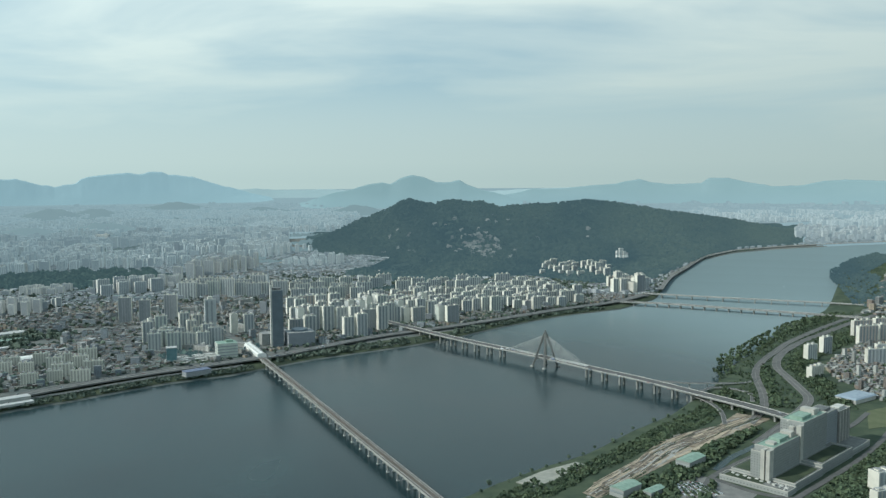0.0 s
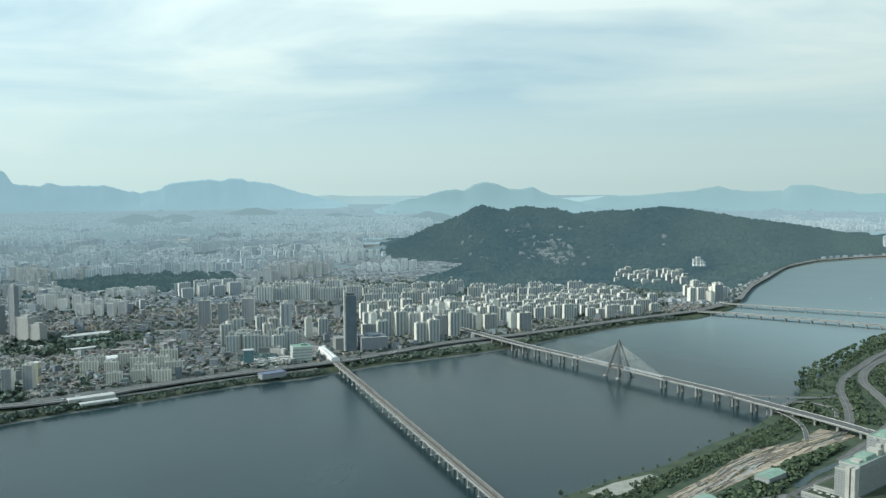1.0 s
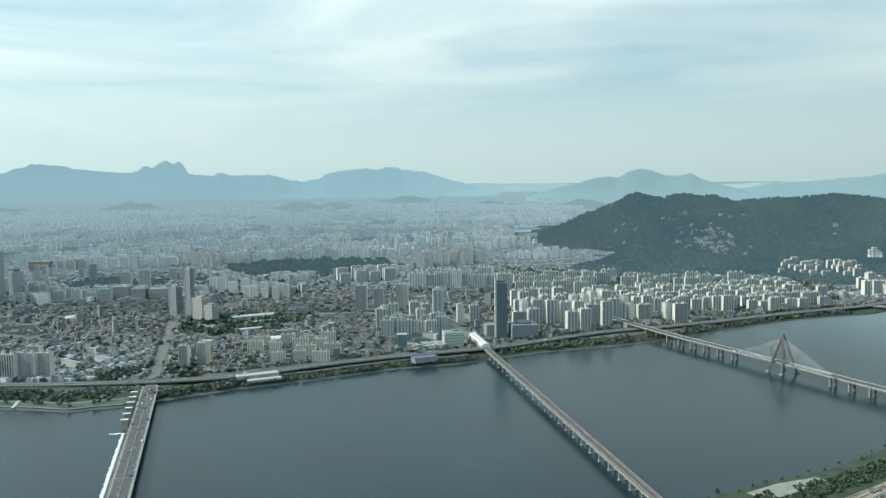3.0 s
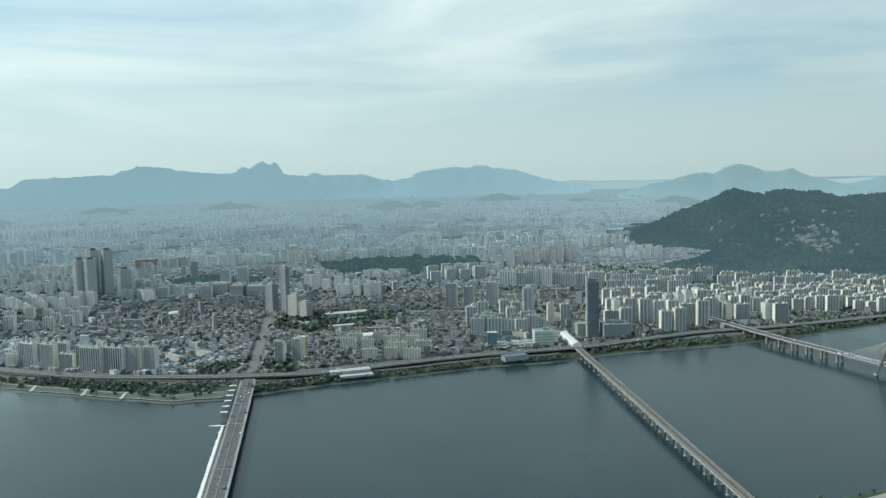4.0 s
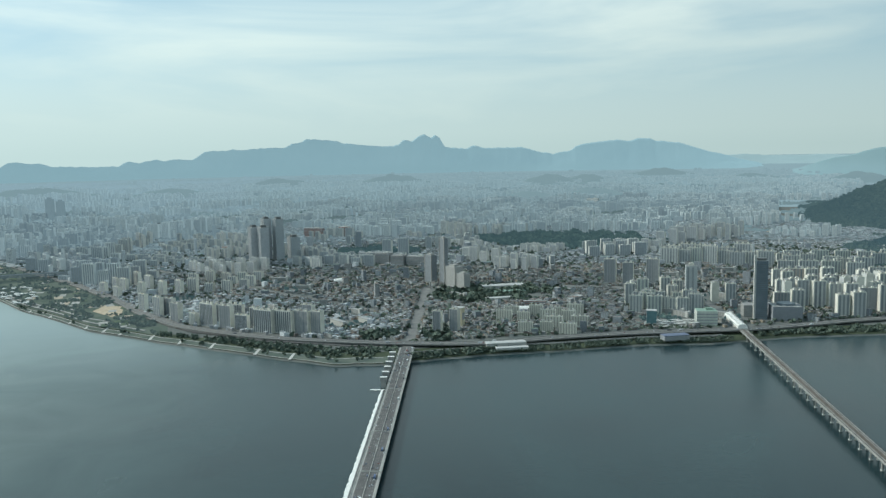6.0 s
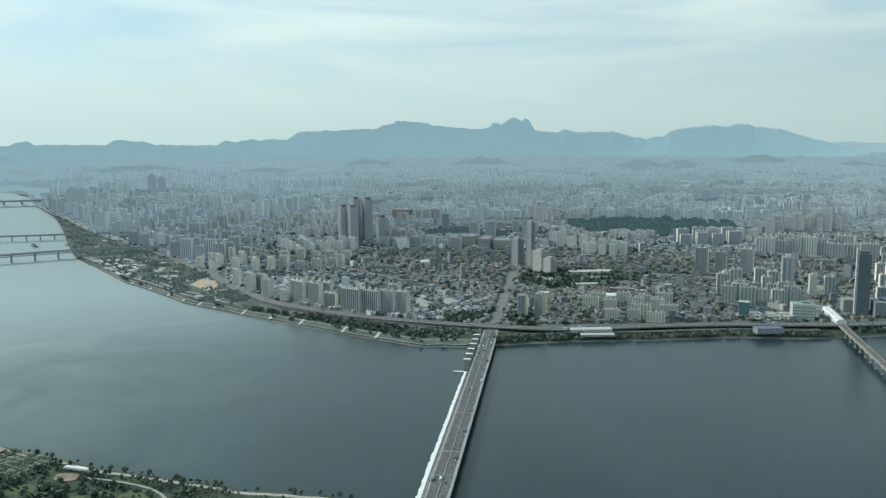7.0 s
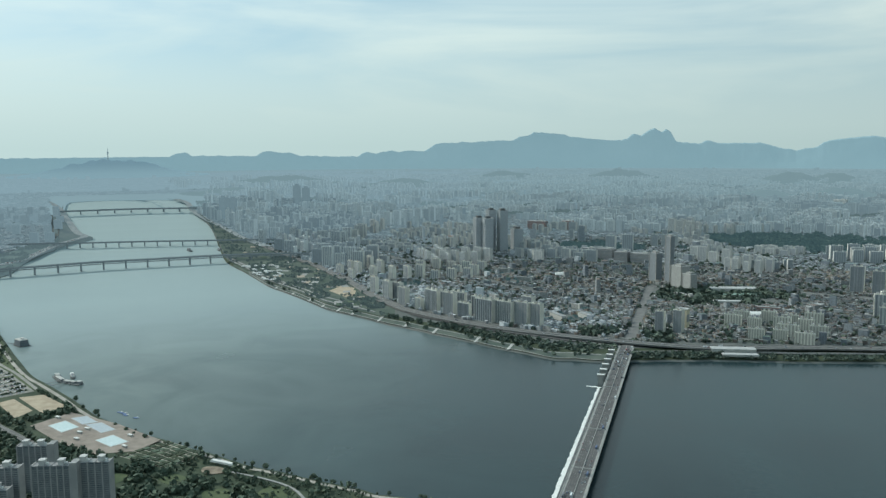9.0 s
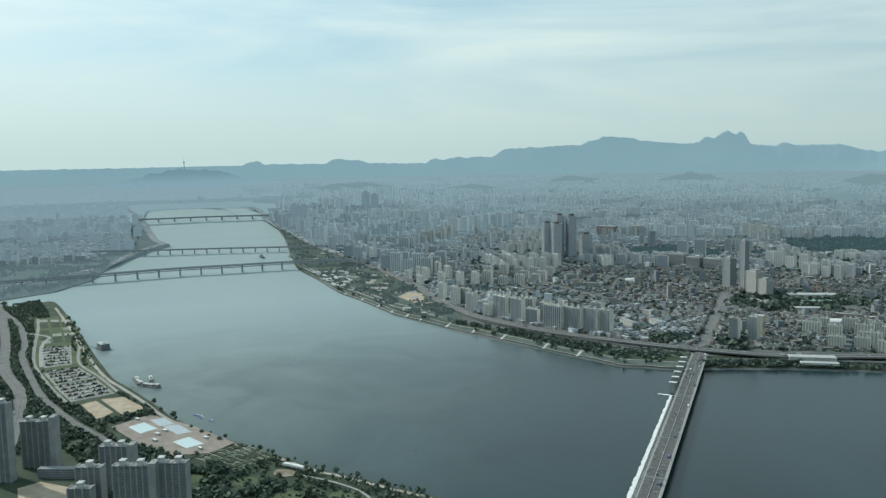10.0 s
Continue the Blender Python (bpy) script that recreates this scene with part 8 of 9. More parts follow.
road([(590, 1625), (660, 1740), (703, 1861), (752, 2041), (822, 2184), (910, 2317), (1002, 2449), (1200, 2680), (1450, 2950), (1750, 3300)],
     18, "riverside expressway curving past the bridge", 10.9, WORN_ASPHALT)
road([(560, 1500), (640, 1600), (711, 1693), (781, 1801), (803, 1902), (817, 2003), (838, 2129), (905, 2271), (1022, 2431), (1154, 2576), (1372, 2805), (1600, 3030)], 21, "wide grey expressway with low barriers", 11.0, WORN_ASPHALT)


def earthworks():
    """Patches of sand, gravel, mud, planking and weeds all over the building site."""
    rng = random.Random(66)
    b = MB()
    mid = [np.array(q) for q in smooth_path([(215, 1255), (300, 1355), (385, 1470), (480, 1560), (560, 1630), (620, 1680)], 30)]
    for k in range(520):  # long streaks along the diggings
        i0 = rng.randrange(len(mid) - 3)
        n = rng.choice((1, 1, 2, 2, 3))
        off, w = rng.gauss(0, 15), rng.uniform(0.8, 3.6)
        z = 10.62 + 0.0012 * k
        pts = []
        for q in range(n + 1):
            d = mid[min(i0 + q + 1, len(mid) - 1)] - mid[max(i0 + q - 1, 0)]
            c = mid[i0 + q] + np.array((-d[1], d[0])) / np.hypot(*d) * (off + rng.gauss(0, 1.6)) + d * rng.uniform(-0.3, 0.3)
            if not inside(SITE, np.array([c[0]]), np.array([c[1]]))[0]:
                break
            pts.append((*c, z))
        if len(pts) > 1:
            b.ribbon(pts, w, 0.4, k % 6)
    me = b.mesh("earthworks", [DUST, WET_EARTH, CONCRETE, EARTH, SCRUB, WET_EARTH])
    tagged(new("earthworks", me), "patches of sand, gravel, mud and planks on the building site", "earthworks", "", "stuff")


DUST = mat("dusty_sand", (0.34, 0.285, 0.215), (0.46, 0.395, 0.305), 0.08, 0.95, 6)
WET_EARTH = mat("wet_earth", (0.10, 0.085, 0.07), (0.16, 0.14, 0.12), 0.1, 0.9)
earthworks()
road([(330, 1380), (430, 1462), (515, 1560), (560, 1625)], 7, "pale site track", 11.0, DUST, "site_track", False)
road([(440, 1362), (487, 1425), (542, 1478), (590, 1530), (632, 1590)], 13, "dark green canal beside the hospital road", 10.55, WATER, "canal", False)
road([(300, 1160), (400, 1290), (428, 1335), (520, 1425), (640, 1530), (760, 1590), (860, 1700)], 11, "grey street behind the hospital", 10.8, None, "street", False)
road([(470, 1170), (522, 1236), (600, 1312), (690, 1400), (780, 1500), (850, 1590)], 10, "grey street along the hospital front", 10.8, None, "street", False)
road([(420, 1330), (470, 1262), (522, 1236)], 10, "grey street before the hospital entrance", 10.85, None, "street", False)
FORECOURT = mat("worn_forecourt", (0.15, 0.155, 0.15), (0.21, 0.21, 0.20), 0.08, 0.9)
HOSP_ROOF = mat("dark_flat_roof", (0.14, 0.15, 0.145), (0.20, 0.205, 0.195), 0.1, 0.9)
GREEN_FIELD = mat("olive_field", (0.085, 0.105, 0.055), (0.125, 0.14, 0.08), 0.03, 0.95, 7)
flat("grass_field", [(806, 1589), (846, 1602), (940, 1690), (918, 1742), (863, 1712)], 10.5, GREEN_FIELD, "dry olive green playing field", "field")
flat("forecourt", [(330, 1235), (350, 1310), (395, 1340), (425, 1325), (470, 1255), (420, 1190)], 10.38, FORECOURT, "grey asphalt forecourt", "forecourt", bare=False)


def ramp(pts, label, width=9.0):
    P = [np.array(q, float) for q in smooth_path(pts, 10)]
    ob = thing("bridge_ramp", label, "ramp", "bridge ramps")
    part("deck", MB().ribbon(P, width, 1.6), CONCRETE, ob)
    part("roadway", MB().ribbon([q + (0, 0, 0.06) for q in P], width - 1.4), ASPHALT, ob)
    for i in range(2, len(P) - 1, 4):
        if P[i][2] > 13.5:
            part("pier", MB().box(P[i][0], P[i][1], 0, P[i][2] - 1.5, 2.2, 2.2), CONCRETE, ob)


ramp([(400, 2030, 19.5), (470, 1960, 19.0), (540, 1935, 17.5), (620, 1935, 15.5), (690, 1950, 13.0), (740, 1985, 11.4)], "curved concrete slip road leaving the bridge")
ramp([(500, 1900, 19.5), (545, 1850, 18), (575, 1870, 16), (605, 1900, 14.5), (650, 1892, 13), (672, 1850, 11.8), (655, 1790, 11.4)], "looping slip road beside the bridge")
ramp([(470, 1925, 19.6), (530, 1825, 17.8), (556, 1760, 15.5), (558, 1697, 13.4), (540, 1620, 11.6)], "concrete slip road descending to the building site")

HOSP_WALL = ramp_mat("hospital_walls", [(0.29, 0.295, 0.272), (0.32, 0.322, 0.295)], floors=0.0, obj=True)
HOSP_PIER = mat("hospital_render", (0.36, 0.36, 0.33), (0.43, 0.427, 0.39), 0.1, 0.85)
HOSP_PANE = mat("hospital_panes", (0.12, 0.135, 0.14), (0.17, 0.185, 0.19), 0.35, 0.35, spec=0.5)
HO, HU, HV = np.array((520.0, 1250.0)), np.array((0.72, 0.694)), np.array((-0.694, 0.72))
HA = math.atan2(0.694, 0.72)


def hpos(s, v):
    return tuple(HO + HU * s + HV * v)


WINDOWS = MB()  # several thousand small panes, gathered from all wings


def wing(ob, s0, s1, v0, v1, z0, z1, roof, storey=4.2, wall=None, pitch=4.4):
    """A wing between s0..s1 along and v0..v1 across: walls, parapets, and a row of windows on each storey."""
    x, y = hpos((s0 + s1) / 2, (v0 + v1) / 2)
    w, d = s1 - s0, v1 - v0
    part("wing", MB().box(x, y, z0, z1, w, d, HA, 0, top=1), [wall or HOSP_WALL, roof], ob)
    spots = []
    for q in (-1, 1):
        spots += [(q * (w / 2 + 0.02), -d / 2 + (k + 0.5) * d / int(d / pitch), 0.3, pitch * 0.5) for k in range(int(d / pitch))]
        spots += [(-w / 2 + (k + 0.5) * w / int(w / pitch), q * (d / 2 + 0.02), pitch * 0.55, 0.3) for k in range(int(w / pitch))]
    c, s = math.cos(HA), math.sin(HA)
    for k in range(int((z1 - z0) / storey) - 1):
        z = z0 + storey * (k + 0.75)
        for px, py, pw, pd in spots:
            WINDOWS.box(x + c * px - s * py, y + s * px + c * py, z, z + storey * 0.42, pw, pd, HA)
    for q in (-1, 1):
        px, py = hpos((s0 + s1) / 2, (v0 + v1) / 2 + q * (d / 2 - 0.4))
        part("parapet", MB().box(px, py, z1, z1 + 1.4, w, 0.8, HA), HOSP_PIER, ob)
        px, py = hpos((s0 + s1) / 2 + q * (w / 2 - 0.4), (v0 + v1) / 2)
        part("parapet", MB().box(px, py, z1, z1 + 1.4, 0.8, d - 1.7, HA), HOSP_PIER, ob)


def slab_at(s0, s1, v0, v1, z0, z1):
    x, y = hpos((s0 + s1) / 2, (v0 + v1) / 2)
    return MB().box(x, y, z0, z1, s1 - s0, v1 - v0, HA)


def hospital():
    ob = thing("hospital", "large cream hospital complex with stepped wings and pale green roofs", "hospital")
    wing(ob, -12, 18, 0, 112, 10, 18, HOSP_ROOF, 4.0, pitch=5.5)
    wing(ob, 18, 122, 2, 108, 10, 22, HOSP_ROOF, 4.0, pitch=5.5)
    wing(ob, 122, 250, 4, 84, 10, 27, HOSP_ROOF, 4.2, pitch=5.5)
    wing(ob, 250, 335, 6, 60, 10, 20, HOSP_ROOF, 4.2, pitch=5.5)
    part("roof_garden", slab_at(24, 112, 7, 36, 22, 22.9), SCRUB, ob, "dark planted roof garden")
    part("roof_garden", slab_at(135, 240, 9, 34, 27, 27.9), SCRUB, ob, "dark planted roof garden")
    part("roof_garden", slab_at(26, 92, 78, 104, 22, 22.9), GRASS, ob, "lawn on the roof terrace")
    part("roof_garden", slab_at(-6, 12, 44, 106, 18, 18.8), SCRUB, ob, "planted front terrace")
    for k in range(10):
        part("skylight", slab_at(0 + (k % 2) * 5, 4 + (k % 2) * 5, 6 + k * 10, 11 + k * 10, 18, 20.2), PALE_CONC, ob)
    wing(ob, 24, 118, 40, 72, 22, 68, ROOF_GREEN)
    wing(ob, 16, 30, 56, 74, 18, 60, ROOF_GREY)
    part("stair_tower", slab_at(10, 24, 40, 46, 18, 67), HOSP_PIER, ob, "plain cream stair tower")
    part("stair_tower", slab_at(10, 24, 48.5, 55, 18, 67), HOSP_PIER, ob, "plain cream stair tower")
    part("stair_slot", slab_at(13, 24, 46, 48.5, 18, 64), HOSP_PANE, ob)
    wing(ob, 128, 222, 38, 78, 27, 88, ROOF_GREEN)
    part("stair_tower", slab_at(118, 128, 38, 46, 22, 84), HOSP_PIER, ob, "plain cream stair tower")
    part("stair_tower", slab_at(120, 128, 52, 60, 22, 80), HOSP_PIER, ob, "plain cream stair tower")
    part("stair_slot", slab_at(122, 128, 46, 52, 22, 78), HOSP_PANE, ob)
    wing(ob, 222, 280, 43, 78, 20, 82, ROOF_GREY, 3.8, BLUE_CLAD, 3.6)
    wing(ob, 280, 330, 40, 66, 20, 76, ROOF_GREY, 3.8, BROWN_CLAD, 4.0)
    for k in range(4):
        part("facade_pier", slab_at(284 + k * 13, 286 + k * 13, 39.2, 40, 20, 77), HOSP_PIER, ob)
    for s0, s1, v0, v1, z0, h, m in ((60, 92, 47, 66, 68, 6, ROOF_GREEN), (98, 112, 46, 64, 68, 9, HOSP_PIER), (40, 52, 48, 62, 68, 4, HOSP_PIER), (140, 176, 46, 68, 88, 6, ROOF_GREEN), (186, 200, 46, 70, 88, 10, HOSP_PIER),
                                     (206, 216, 50, 62, 88, 6, PALE_CONC), (235, 265, 50, 70, 82, 5, STEEL), (290, 320, 46, 60, 76, 5, PALE_CONC)):
        part("plant_room", slab_at(s0, s1, v0, v1, z0, z0 + h), m, ob)
    rng = random.Random(15)
    for k in range(34):
        s, v, z = rng.choice(((30, 42, 68.0), (118, 42, 88.0), (222, 47, 82.0), (-10, 4, 18.0)))
        s, v = s + rng.uniform(2, 26 if z == 18.0 else 86 if z < 80 or z > 85 else 54), v + rng.uniform(2, 26)
        part("roof_unit", slab_at(s, s + 2.6, v, v + 2.0, z, z + 1.9), PALE_CONC, ob)
    part("window_panes", WINDOWS, HOSP_PANE, ob, "rows of small dark windows", kind="stuff")
    PAVED.append([hpos(-16, -4), hpos(340, -2), hpos(340, 70), hpos(120, 116), hpos(-16, 116)])


BLUE_CLAD = mat("blue_grey_cladding", (0.23, 0.26, 0.285), (0.28, 0.305, 0.325), 0.2, 0.5, spec=0.5)
BROWN_CLAD = mat("brown_grey_cladding", (0.20, 0.195, 0.185), (0.25, 0.24, 0.225), 0.2, 0.6)
hospital()
for i, (x, y, w, d, h, a) in enumerate(((404, 1380, 52, 26, 16, 44), (270, 1262, 46, 26, 13, 42), (312, 1256, 36, 16, 9, 42))):
    b = thing("workshop", "low cream hall with a pale green metal roof", "hall", "green-roofed halls", "", x, y, 10)
    b.rotation_euler = (0, 0, radians(a))
    part("body", MB().box(0, 0, 0, h, w, d), HOSP_WALL, b)
    part("window_band", MB().box(0, 0, h * 0.45, h * 0.7, w + 0.4, d - 2), BAY, b)
    part("roof", MB().add([(-w / 2 - 0.5, -d / 2 - 0.5, h), (w / 2 + 0.5, -d / 2 - 0.5, h), (w / 2 + 0.5, d / 2 + 0.5, h), (-w / 2 - 0.5, d / 2 + 0.5, h), (-w / 2 - 0.5, 0, h + 3.2), (w / 2 + 0.5, 0, h + 3.2)],
                          [(0, 1, 5, 4), (2, 3, 4, 5), (0, 4, 3), (1, 2, 5)]), ROOF_GREEN, b)

# trees and houses inland
EAST_GROVES = [([(700, 1740), (745, 1890), (775, 2010), (812, 2110), (795, 2150), (745, 2030), (705, 1880), (660, 1760)], 330, 0.1),
               ([(640, 1960), (700, 2060), (790, 2235), (930, 2410), (1130, 2640), (1400, 2950), (1370, 2990), (1080, 2720), (880, 2450), (720, 2230), (660, 2080)], 620, 0.2),
               ([(810, 1740), (835, 1900), (845, 2010), (860, 2120), (940, 2270), (1100, 2450), (1330, 2700), (1365, 2660), (1150, 2400), (1000, 2240), (915, 2090), (890, 1900), (850, 1720)], 700, 0.1),
               ([(560, 1225), (700, 1370), (850, 1520), (960, 1640), (1020, 1580), (860, 1380), (700, 1180)], 900, 0.1),
               ([(250, 1165), (330, 1250), (380, 1270), (420, 1330), (440, 1340), (400, 1250), (320, 1120)], 90, 0.1),
               ([(350, 1352), (430, 1440), (480, 1500), (560, 1570), (600, 1590), (480, 1440), (430, 1370), (390, 1310)], 330, 0.1), ([(250, 1200), (300, 1300), (350, 1352), (390, 1310), (340, 1240), (300, 1170)], 140, 0.1), ([(540, 1225), (610, 1300), (700, 1390), (790, 1490), (880, 1590), (940, 1590), (760, 1380), (620, 1200)], 900, 0.05),
               ([(600, 1690), (640, 1800), (630, 1900), (560, 1780)], 60, 0.0), ([(1950, 4300), (2350, 4900), (2700, 5300), (2650, 5000), (2300, 4500), (2050, 4150)], 700, 0.0),
               ([(1500, 3100), (1650, 3500), (1800, 3950), (1950, 4300), (2100, 4100), (1850, 3500), (1650, 3050)], 500, 0.3)]
woods("bank_woods", np.concatenate([sprinkle(P, int(n * 1.6), 70 + i, k - 0.05) for i, (P, n, k) in enumerate(EAST_GROVES[-2:])]), 11, 8, LEAF_HILL, "hazy woods on the far eastern bank", 10.0, 74, 0.4)
woods("roadside_woods", np.concatenate([sprinkle(P, int(n * 1.6), 70 + i, k - 0.05) for i, (P, n, k) in enumerate(EAST_GROVES[:-2])]), 9, 14, LEAF_EAST, "dark green woods between roads and buildings", 10.0, 71, 0.32)


shrubs = [sprinkle([(620, 1760), (700, 2050), (900, 2400), (1300, 2850), (1600, 3150), (1660, 3080), (1250, 2560), (1000, 2240), (915, 2080), (870, 1900), (800, 1700)], 2300, 141, 0.2),
          sprinkle([(540, 1200), (720, 1400), (900, 1620), (1050, 1600), (800, 1250), (680, 1130)], 1500, 142, 0.05), sprinkle([(1600, 3100), (1900, 3900), (2300, 4700), (2700, 5200), (2800, 4900), (2200, 4000), (1800, 3100)], 1500, 143, 0.1),
          sprinkle([(60, 1200), (250, 1420), (450, 1660), (560, 1790), (600, 1740), (420, 1540), (280, 1400), (160, 1260)], 1200, 144, 0.1)]
woods("shrubs", np.concatenate(shrubs), 4.5, 7, LEAF_EAST, "low shrubs and rough grass over open ground", 10.2, 145, 0.45)


EAST_ROOF = ramp_mat("eastern_roofs", [(0.20, 0.20, 0.19), (0.15, 0.145, 0.135), (0.25, 0.245, 0.23), (0.17, 0.20, 0.18), (0.34, 0.335, 0.31), (0.19, 0.165, 0.145)])


def house_field(name, poly, step, seed, label, tall=0.02):
    rng = np.random.default_rng(seed)
    P = np.array(poly, float)
    lo, hi = P.min(0), P.max(0)
    X, Y = np.meshgrid(np.arange(lo[0], hi[0], step), np.arange(lo[1], hi[1], step))
    x, y = X.ravel() + rng.normal(0, step * 0.1, X.size), Y.ravel() + rng.normal(0, step * 0.1, X.size)
    m = inside(poly, x, y) & (rng.random(len(x)) < 0.8)
    x, y = x[m], y[m]
    n = len(x)
    h = np.where(rng.random(n) < tall, rng.uniform(20, 32, n), rng.uniform(4, 9, n))
    z = np.full(n, 9.8)
    a = np.full(n, 0.5) + rng.normal(0, 0.1, n)
    v, f, mi = boxes(x, y, z, z + h, step * rng.uniform(0.55, 0.95, n), step * rng.uniform(0.5, 0.85, n), a)
    me = bulk(name, place(v), f, mi, [HOUSE_WALL, EAST_ROOF])
    return tagged(new(name, me), label, "houses", "", "stuff")


house_field("low_rise_houses", [(930, 1800), (925, 1990), (955, 2110), (1010, 2200), (1180, 2400), (1420, 2660), (1700, 2500), (1500, 1900), (1200, 1600), (1000, 1690)], 11.5, 81, "low houses and sheds east of the expressway")
woods("garden_trees", sprinkle([(930, 1800), (955, 2110), (1180, 2400), (1420, 2660), (1600, 2500), (1400, 1900), (1100, 1650)], 700, 146, 0.2), 8, 8, LEAF_EAST, "trees in gardens between the low houses", 10.0, 147, 0.4)
house_field("low_rise_houses", [(1450, 2950), (1680, 3250), (1900, 3700), (2200, 4200), (2800, 5000), (3300, 5000), (2600, 3600), (1900, 2700)], 26, 82, "low pale buildings on the far eastern bank", 0.05)
flat("sports_ground", [(1330, 2740), (1420, 2860), (1480, 2830), (1400, 2710)], 10.6, SAND, "pale sandy riverside ground", "sports field")
flat("sports_ground", [(1180, 2560), (1240, 2640), (1300, 2610), (1250, 2530)], 10.6, GRASS, "green riverside pitch", "sports field")
for kind, x, y, a, sz in (("short", 950, 2190, 30, 0.75), ("short", 1030, 2280, 30, 0.8), ("slab", 1105, 2150, 10, 0.9), ("slab", 1150, 2190, 10, 1.0), ("beige", 1215, 2425, 14, 1.0), ("beige", 1290, 2455, 14, 1.0),
                          ("beige", 1245, 2520, 14, 1.0), ("beige", 1330, 2560, 14, 1.0), ("beige", 1380, 2480, 14, 1.0), ("low", 885, 2010, 40, 0.8), ("tower", 662, 1262, 20, 0.42), ("short", 640, 1215, 25, 0.4)):
    estate_block(kind, x, y, a, 1.0, sz)
ob = thing("sports_hall", "wide low hall with a pale blue metal roof", "hall", "", "", 885, 1805, 10)
part("body", MB().box(0, 0, 0, 9, 80, 46, 0.6), PALE_CONC, ob)
part("roof", MB().box(0, 0, 9, 12, 84, 50, 0.6, taper=0.86), mat("blue_metal_roof", (0.24, 0.30, 0.36), (0.30, 0.36, 0.42), 0.1, 0.7), ob)


# ---- single buildings of the far bank ----
PALE_ROOF = mat("weathered_pale_roof", (0.38, 0.395, 0.39), (0.48, 0.49, 0.48), 0.08, 0.7)


def hall(name, x, y, w, d, h, a, label, category, roof=None, walls=None):
    b = thing(name, label, category, "", "", x, y, 10)
    b.rotation_euler = (0, 0, radians(a))
    part("body", MB().box(0, 0, 0, h, w, d), walls or PALE_CONC, b)
    part("roof", MB().box(0, 0, h, h + 1.2, w + 2, d + 2, 0, taper=0.97), roof or PALE_ROOF, b)
    part("window_band", MB().box(0, 0, h * 0.4, h * 0.75, w + 0.4, d - 1.5), BAY, b)
    return b


hall("exhibition_hall", -1395, 2560, 150, 40, 12, 42, "long hall with a broad pale roof amid trees", "hall")
hall("exhibition_hall", -1330, 2470, 120, 34, 10, 42, "long hall with a pale green roof", "hall", ROOF_GREEN)
hall("school", -1500, 1790, 70, 14, 16, -20, "low grey school building by the avenue", "school", ROOF_GREY)
hall("school", -1440, 1850, 90, 14, 14, -20, "low pale school building with flat roof", "school", ROOF_GREY)
hall("school", -1560, 1705, 66, 20, 22, -38, "grey block with a white rooftop frame", "school", WHITE, APT_GREY)
hall("office_block", -742, 2205, 26, 22, 40, 20, "teal glass office block by the river road", "office", None, mat("teal_glass", (0.08, 0.17, 0.19), (0.12, 0.22, 0.24), 0.1, 0.35, spec=0.5))
hall("boathouse", -632, 2060, 66, 26, 12, 42, "long dark boathouse on the waterline", "boathouse", mat("slate_blue_roof", (0.12, 0.15, 0.22), (0.16, 0.19, 0.26), 0.1, 0.7), APT_GREY)
hall("boathouse", -975, 1800, 100, 24, 9, 40, "long white-roofed boathouse among riverside trees", "boathouse")
hall("boathouse", -945, 1778, 80, 16, 4, 40, "white floating landing stage", "landing stage")
hall("apartment_tower", -1190, 1930, 26, 20, 56, 10, "pale yellow apartment tower by the avenue", "apartment block", None, mat("yellow_render", (0.50, 0.46, 0.33), (0.56, 0.51, 0.38), 0.1, 0.85))
church = thing("church", "white church with a swept gabled roof among low houses", "church", "", "", -1978, 2371, 11)
church.rotation_euler = (0, 0, radians(35))
part("nave", MB().box(0, 0, 0, 13, 34, 15), WHITE, church)
part("roof", MB().add([(-19, -9, 12.5), (19, -9, 12.5), (19, 9, 12.5), (-19, 9, 12.5), (-19, 0, 19), (19, 0, 24)], [(0, 1, 5, 4), (2, 3, 4, 5), (0, 4, 3), (1, 2, 5)]), WHITE, church, "white metal roof")
part("steeple", MB().box(20, 0, 0, 34, 5, 5, 0, taper=0.4), WHITE, church)
arena = hall("arena", -1136, 2205, 46, 36, 9, 40, "white sports hall with an arched roof", "hall", WHITE)
part("vault", MB().add([(x, 18 * math.cos(t), 10 + 8 * math.sin(t)) for x in (-23, 23) for t in np.linspace(0, math.pi, 11)], [(i, i + 1, i + 12, i + 11) for i in range(10)] + [tuple(range(11)), tuple(range(21, 10, -1))]), WHITE, arena, "white arched metal roof")
hall("exhibition_hall", -1296, 2352, 86, 22, 8, 42, "low shed with a pale roof below the long halls", "hall")
def hilltop_hotel():
    p = place([(960, 4690, 62)])[0]
    ob = thing("hilltop_hotel", "white stepped hotel on the wooded slope", "hotel", "", "", *p)
    for x, w, h in ((0, 20, 34), (-16, 14, 24), (15, 13, 20), (27, 11, 12)):
        part("wing", MB().box(x, 0, -10, h, w, 13, 0.3, 0, top=1), [WHITE, ROOF_GREY], ob)
        for k in range(int(h / 6)):
            part("window_band", MB().box(x, 0, 2 + 6 * k, 4.4 + 6 * k, w + 0.4, 13.4, 0.3), BAY, ob)


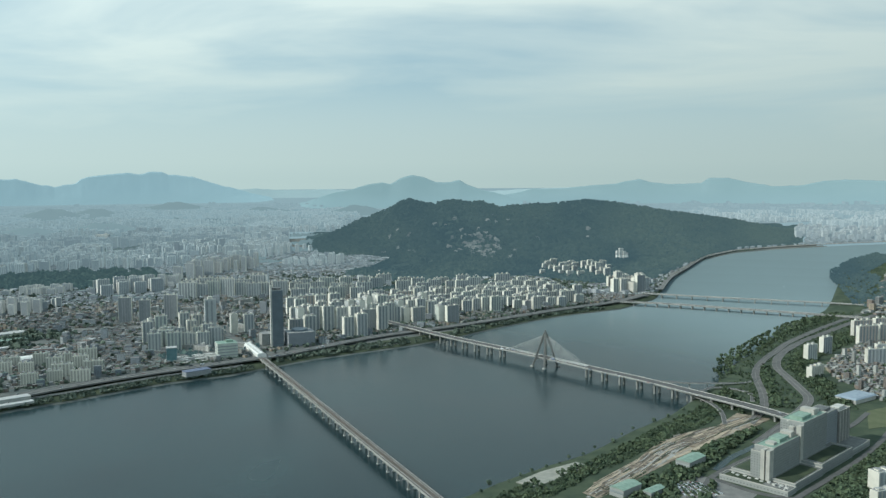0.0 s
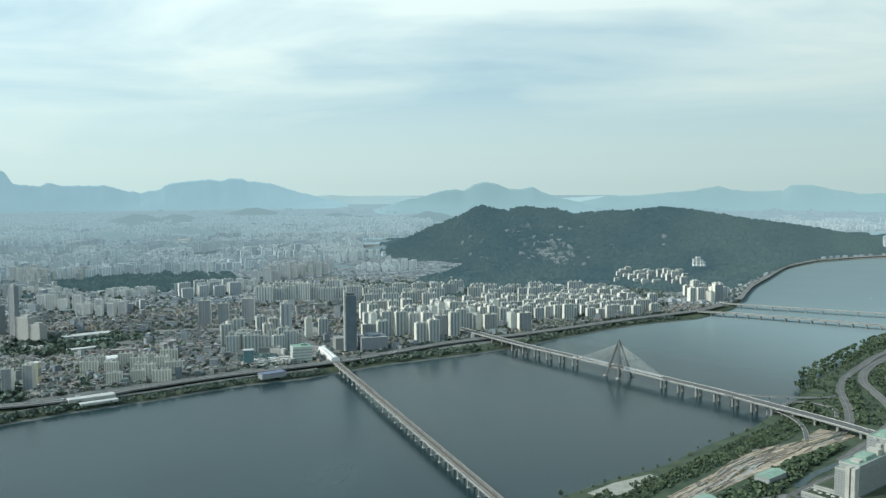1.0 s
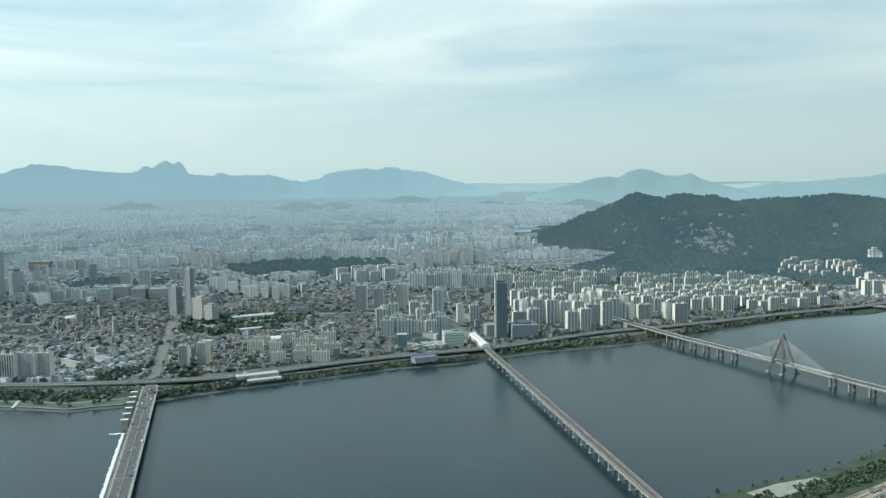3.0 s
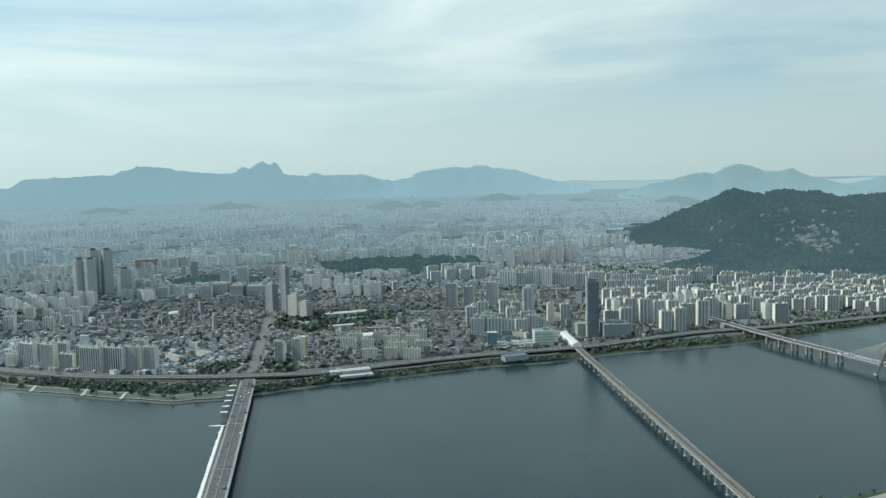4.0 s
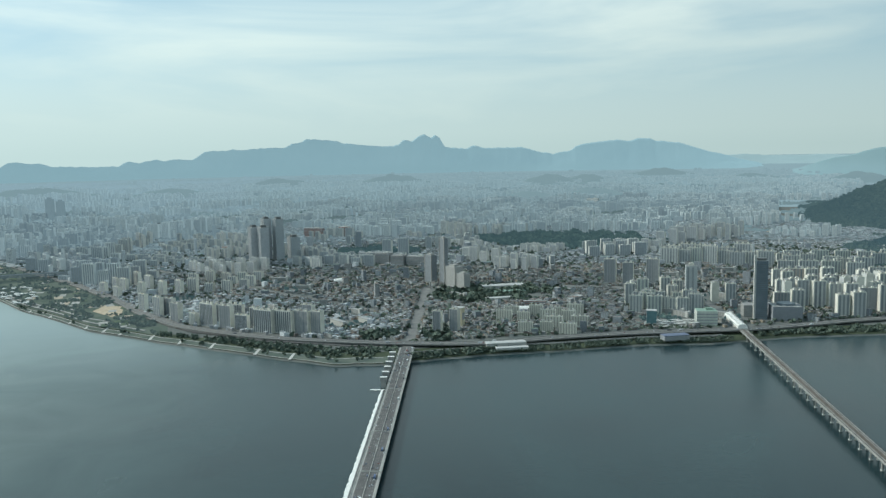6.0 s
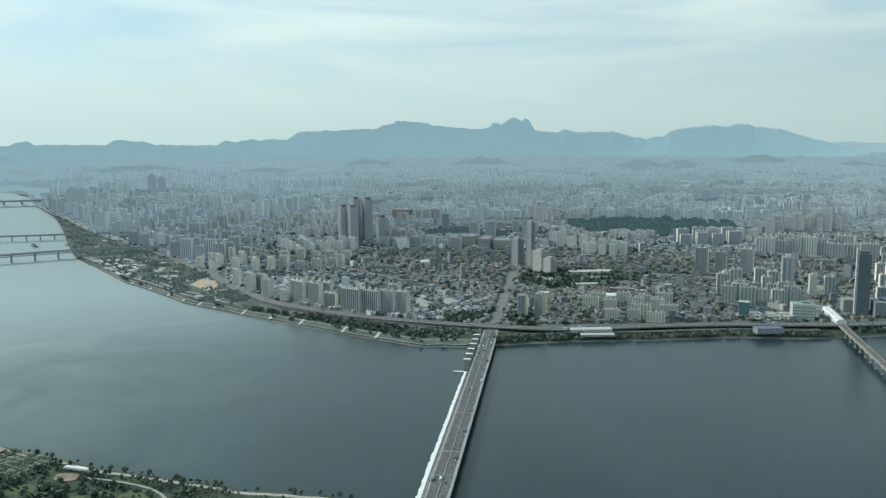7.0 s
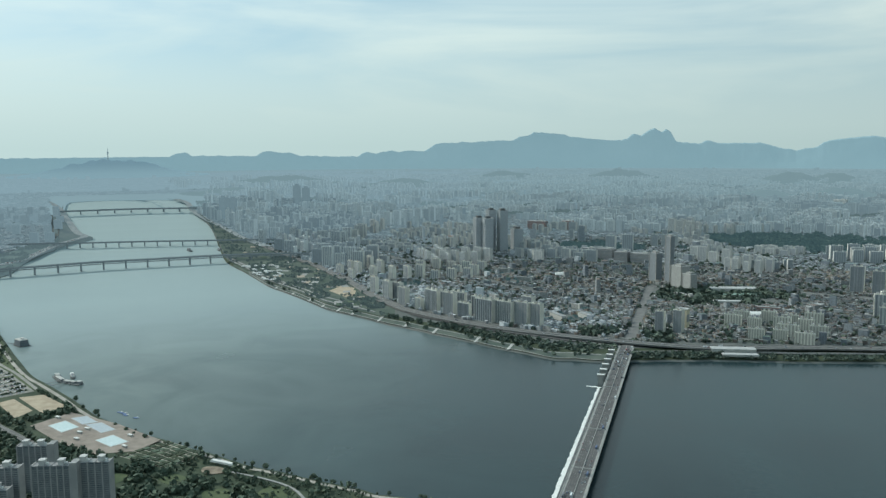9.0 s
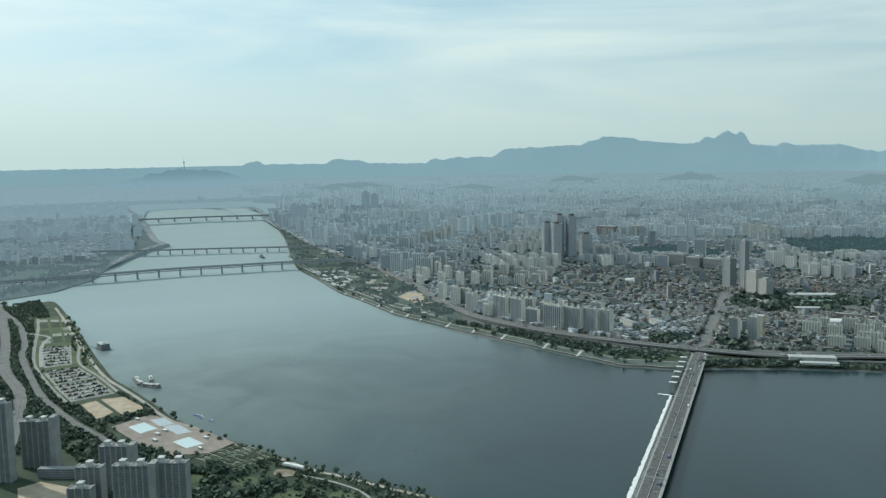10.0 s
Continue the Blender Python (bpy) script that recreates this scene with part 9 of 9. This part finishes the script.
hilltop_hotel()
# COURT_PALE brings its emitted haze to this yard too
flat("bus_yard", [(-762, 2168), (-768, 2246), (-672, 2318), (-632, 2300), (-634, 2226), (-690, 2178)], 12.9, COURT_PALE, "pale concrete yard of the bus terminal", "yard")
rng = random.Random(40)
for i in range(40):
    u, v = (i % 8 + rng.uniform(0.1, 0.9)) / 8, (i // 8 + rng.uniform(0.2, 0.8)) / 5
    x, y = -752 + 118 * u - 8 * v, 2178 + 56 * u + 66 * v
    c = thing("market_shed", "low shed with a bright metal roof in the bus yard", "shed", "yard sheds", "", x, y, 12.9)
    c.rotation_euler = (0, 0, radians(24))
    w = rng.uniform(9, 19)
    part("body", MB().box(0, 0, 0, 3.4, w, 4.4), CONCRETE, c)
    part("roof", MB().box(0, 0, 3.4, 4.0, w + 1, 5.4, 0, taper=0.95), rng.choice([WHITE, PALE_CONC, ROOF_GREY, WHITE]), c)
for i in range(52):
    x, y, _ = polar(rng.uniform(-61.6, -58.9), rng.uniform(3080, 3480), 0)
    if math.hypot(x, y) < float(np.interp(math.degrees(math.atan2(x, y)), AZ, RN)) + 40:
        continue
    c = thing("pavilion", "white tent pavilion in the riverside park", "tent", "park pavilions", "", *place([(x, y, 12.4)])[0])
    part("canopy", MB().box(0, 0, 3, 6, rng.uniform(12, 26), 10, 0.5, taper=0.7), WHITE, c)
    part("frame", MB().box(0, 0, 0, 3.1, 10, 8, 0.5), STEEL, c)
flat("sand_field", [(-2330, 1590), (-2380, 1672), (-2310, 1690), (-2200, 1600), (-2190, 1560)], 13.1, SAND, "bare sandy sports pitch in the far park", "sports field")

# ---- traffic ----
def car_proto():
    ob = thing("car", "small car driving on the road deck", "car", "cars on the bridges")
    part("body", MB().box(0, 0, 0.3, 1.05, 4.5, 1.85, 0, taper=0.96), CAR_PAINT, ob)
    part("cabin", MB().box(-0.2, 0, 1.0, 1.55, 2.7, 1.7, 0, taper=0.8), GLASS_DARK, ob)
    for sx in (-1.35, 1.35):
        for sy in (-0.85, 0.85):
            part("wheel", MB().prism([(sx + 0.33 * math.cos(t), 0.33 + 0.33 * math.sin(t)) for t in np.linspace(0, 2 * math.pi, 9)[:-1]], 0, 0.22), STEEL, ob).matrix_basis = pose(0, sy + 0.11, 0, 90, 0, 0)
    return ob


def bus_proto():
    ob = thing("bus", "long city bus driving on the road deck", "bus", "buses on the bridges")
    part("body", MB().box(0, 0, 0.4, 3.2, 11, 2.5, 0, taper=0.98), CAR_PAINT, ob)
    part("window_band", MB().box(0, 0, 1.6, 2.5, 11.05, 2.56), GLASS_DARK, ob)
    return ob


def far_cars():
    """A line of bright cars on the far western expressway."""
    rng = np.random.default_rng(4)
    P = np.array(smooth_path(WEST_LINE[:9], 40.0))
    k = rng.integers(0, len(P) - 1, 260)
    d = P[k + 1] - P[k]
    n = np.stack([-d[:, 1], d[:, 0]], 1) / np.hypot(d[:, 0], d[:, 1])[:, None]
    p = P[k] + d * rng.random((260, 1)) + n * rng.choice((-12, -8, 8, 12), 260)[:, None]
    z = np.full(260, 15.1)
    v, f, m = boxes(p[:, 0], p[:, 1], z, z + 2.2, rng.uniform(5, 12, 260), np.full(260, 2.4), np.arctan2(d[:, 1], d[:, 0]))
    tagged(new("distant_cars", bulk("distant_cars", place(v), f, m, [CAR_BULK, WHITE])), "stream of cars on the far western expressway", "cars", "", "stuff")


far_cars()


def traffic():
    car, bus = car_proto(), bus_proto()
    rng = random.Random(21)
    first = {car: True, bus: True}

    def put(src, m):
        if first[src]:
            src.matrix_basis = m
            first[src] = False
        else:
            copy_thing(src, m)

    p, q = Vector((-1172, 1655, 14.1)), Vector((-560, 636, 14.1))
    d = (q - p).normalized()
    n = Vector((-d.y, d.x, 0))
    a = math.degrees(math.atan2(d.y, d.x))
    for i in range(110):
        lane = rng.choice((-13.2, -9.6, -6.0, -2.4, 2.4, 6.0, 9.6, 13.2))
        c = p + d * rng.uniform(10, 1150) + n * lane
        put(bus if rng.random() < 0.12 else car, pose(*c, 0, 0, a))
    p, q = Vector((-132.6, 2649, 25.1)), Vector((657, 1637.6, 25.1))
    d = (q - p).normalized()
    n = Vector((-d.y, d.x, 0))
    a = math.degrees(math.atan2(d.y, d.x))
    for i in range(34):
        c = p + d * rng.uniform(10, 1280) + n * rng.choice((-9, -5.5, 5.5, 9))
        put(bus if rng.random() < 0.2 else car, pose(*c, 0, 0, a))
    E = [np.array(v) for v in EXPRESS_XY[8:26]]
    for i in range(80):
        k = rng.randrange(len(E) - 1)
        c = E[k] + (E[k + 1] - E[k]) * rng.random()
        dd = E[k + 1] - E[k]
        nn = np.array((-dd[1], dd[0])) / np.hypot(*dd)
        c = c + nn * rng.choice((-10, -6, 6, 10))
        put(bus if rng.random() < 0.2 else car, pose(c[0], c[1], 17.1, 0, 0, math.degrees(math.atan2(dd[1], dd[0]))))


traffic()
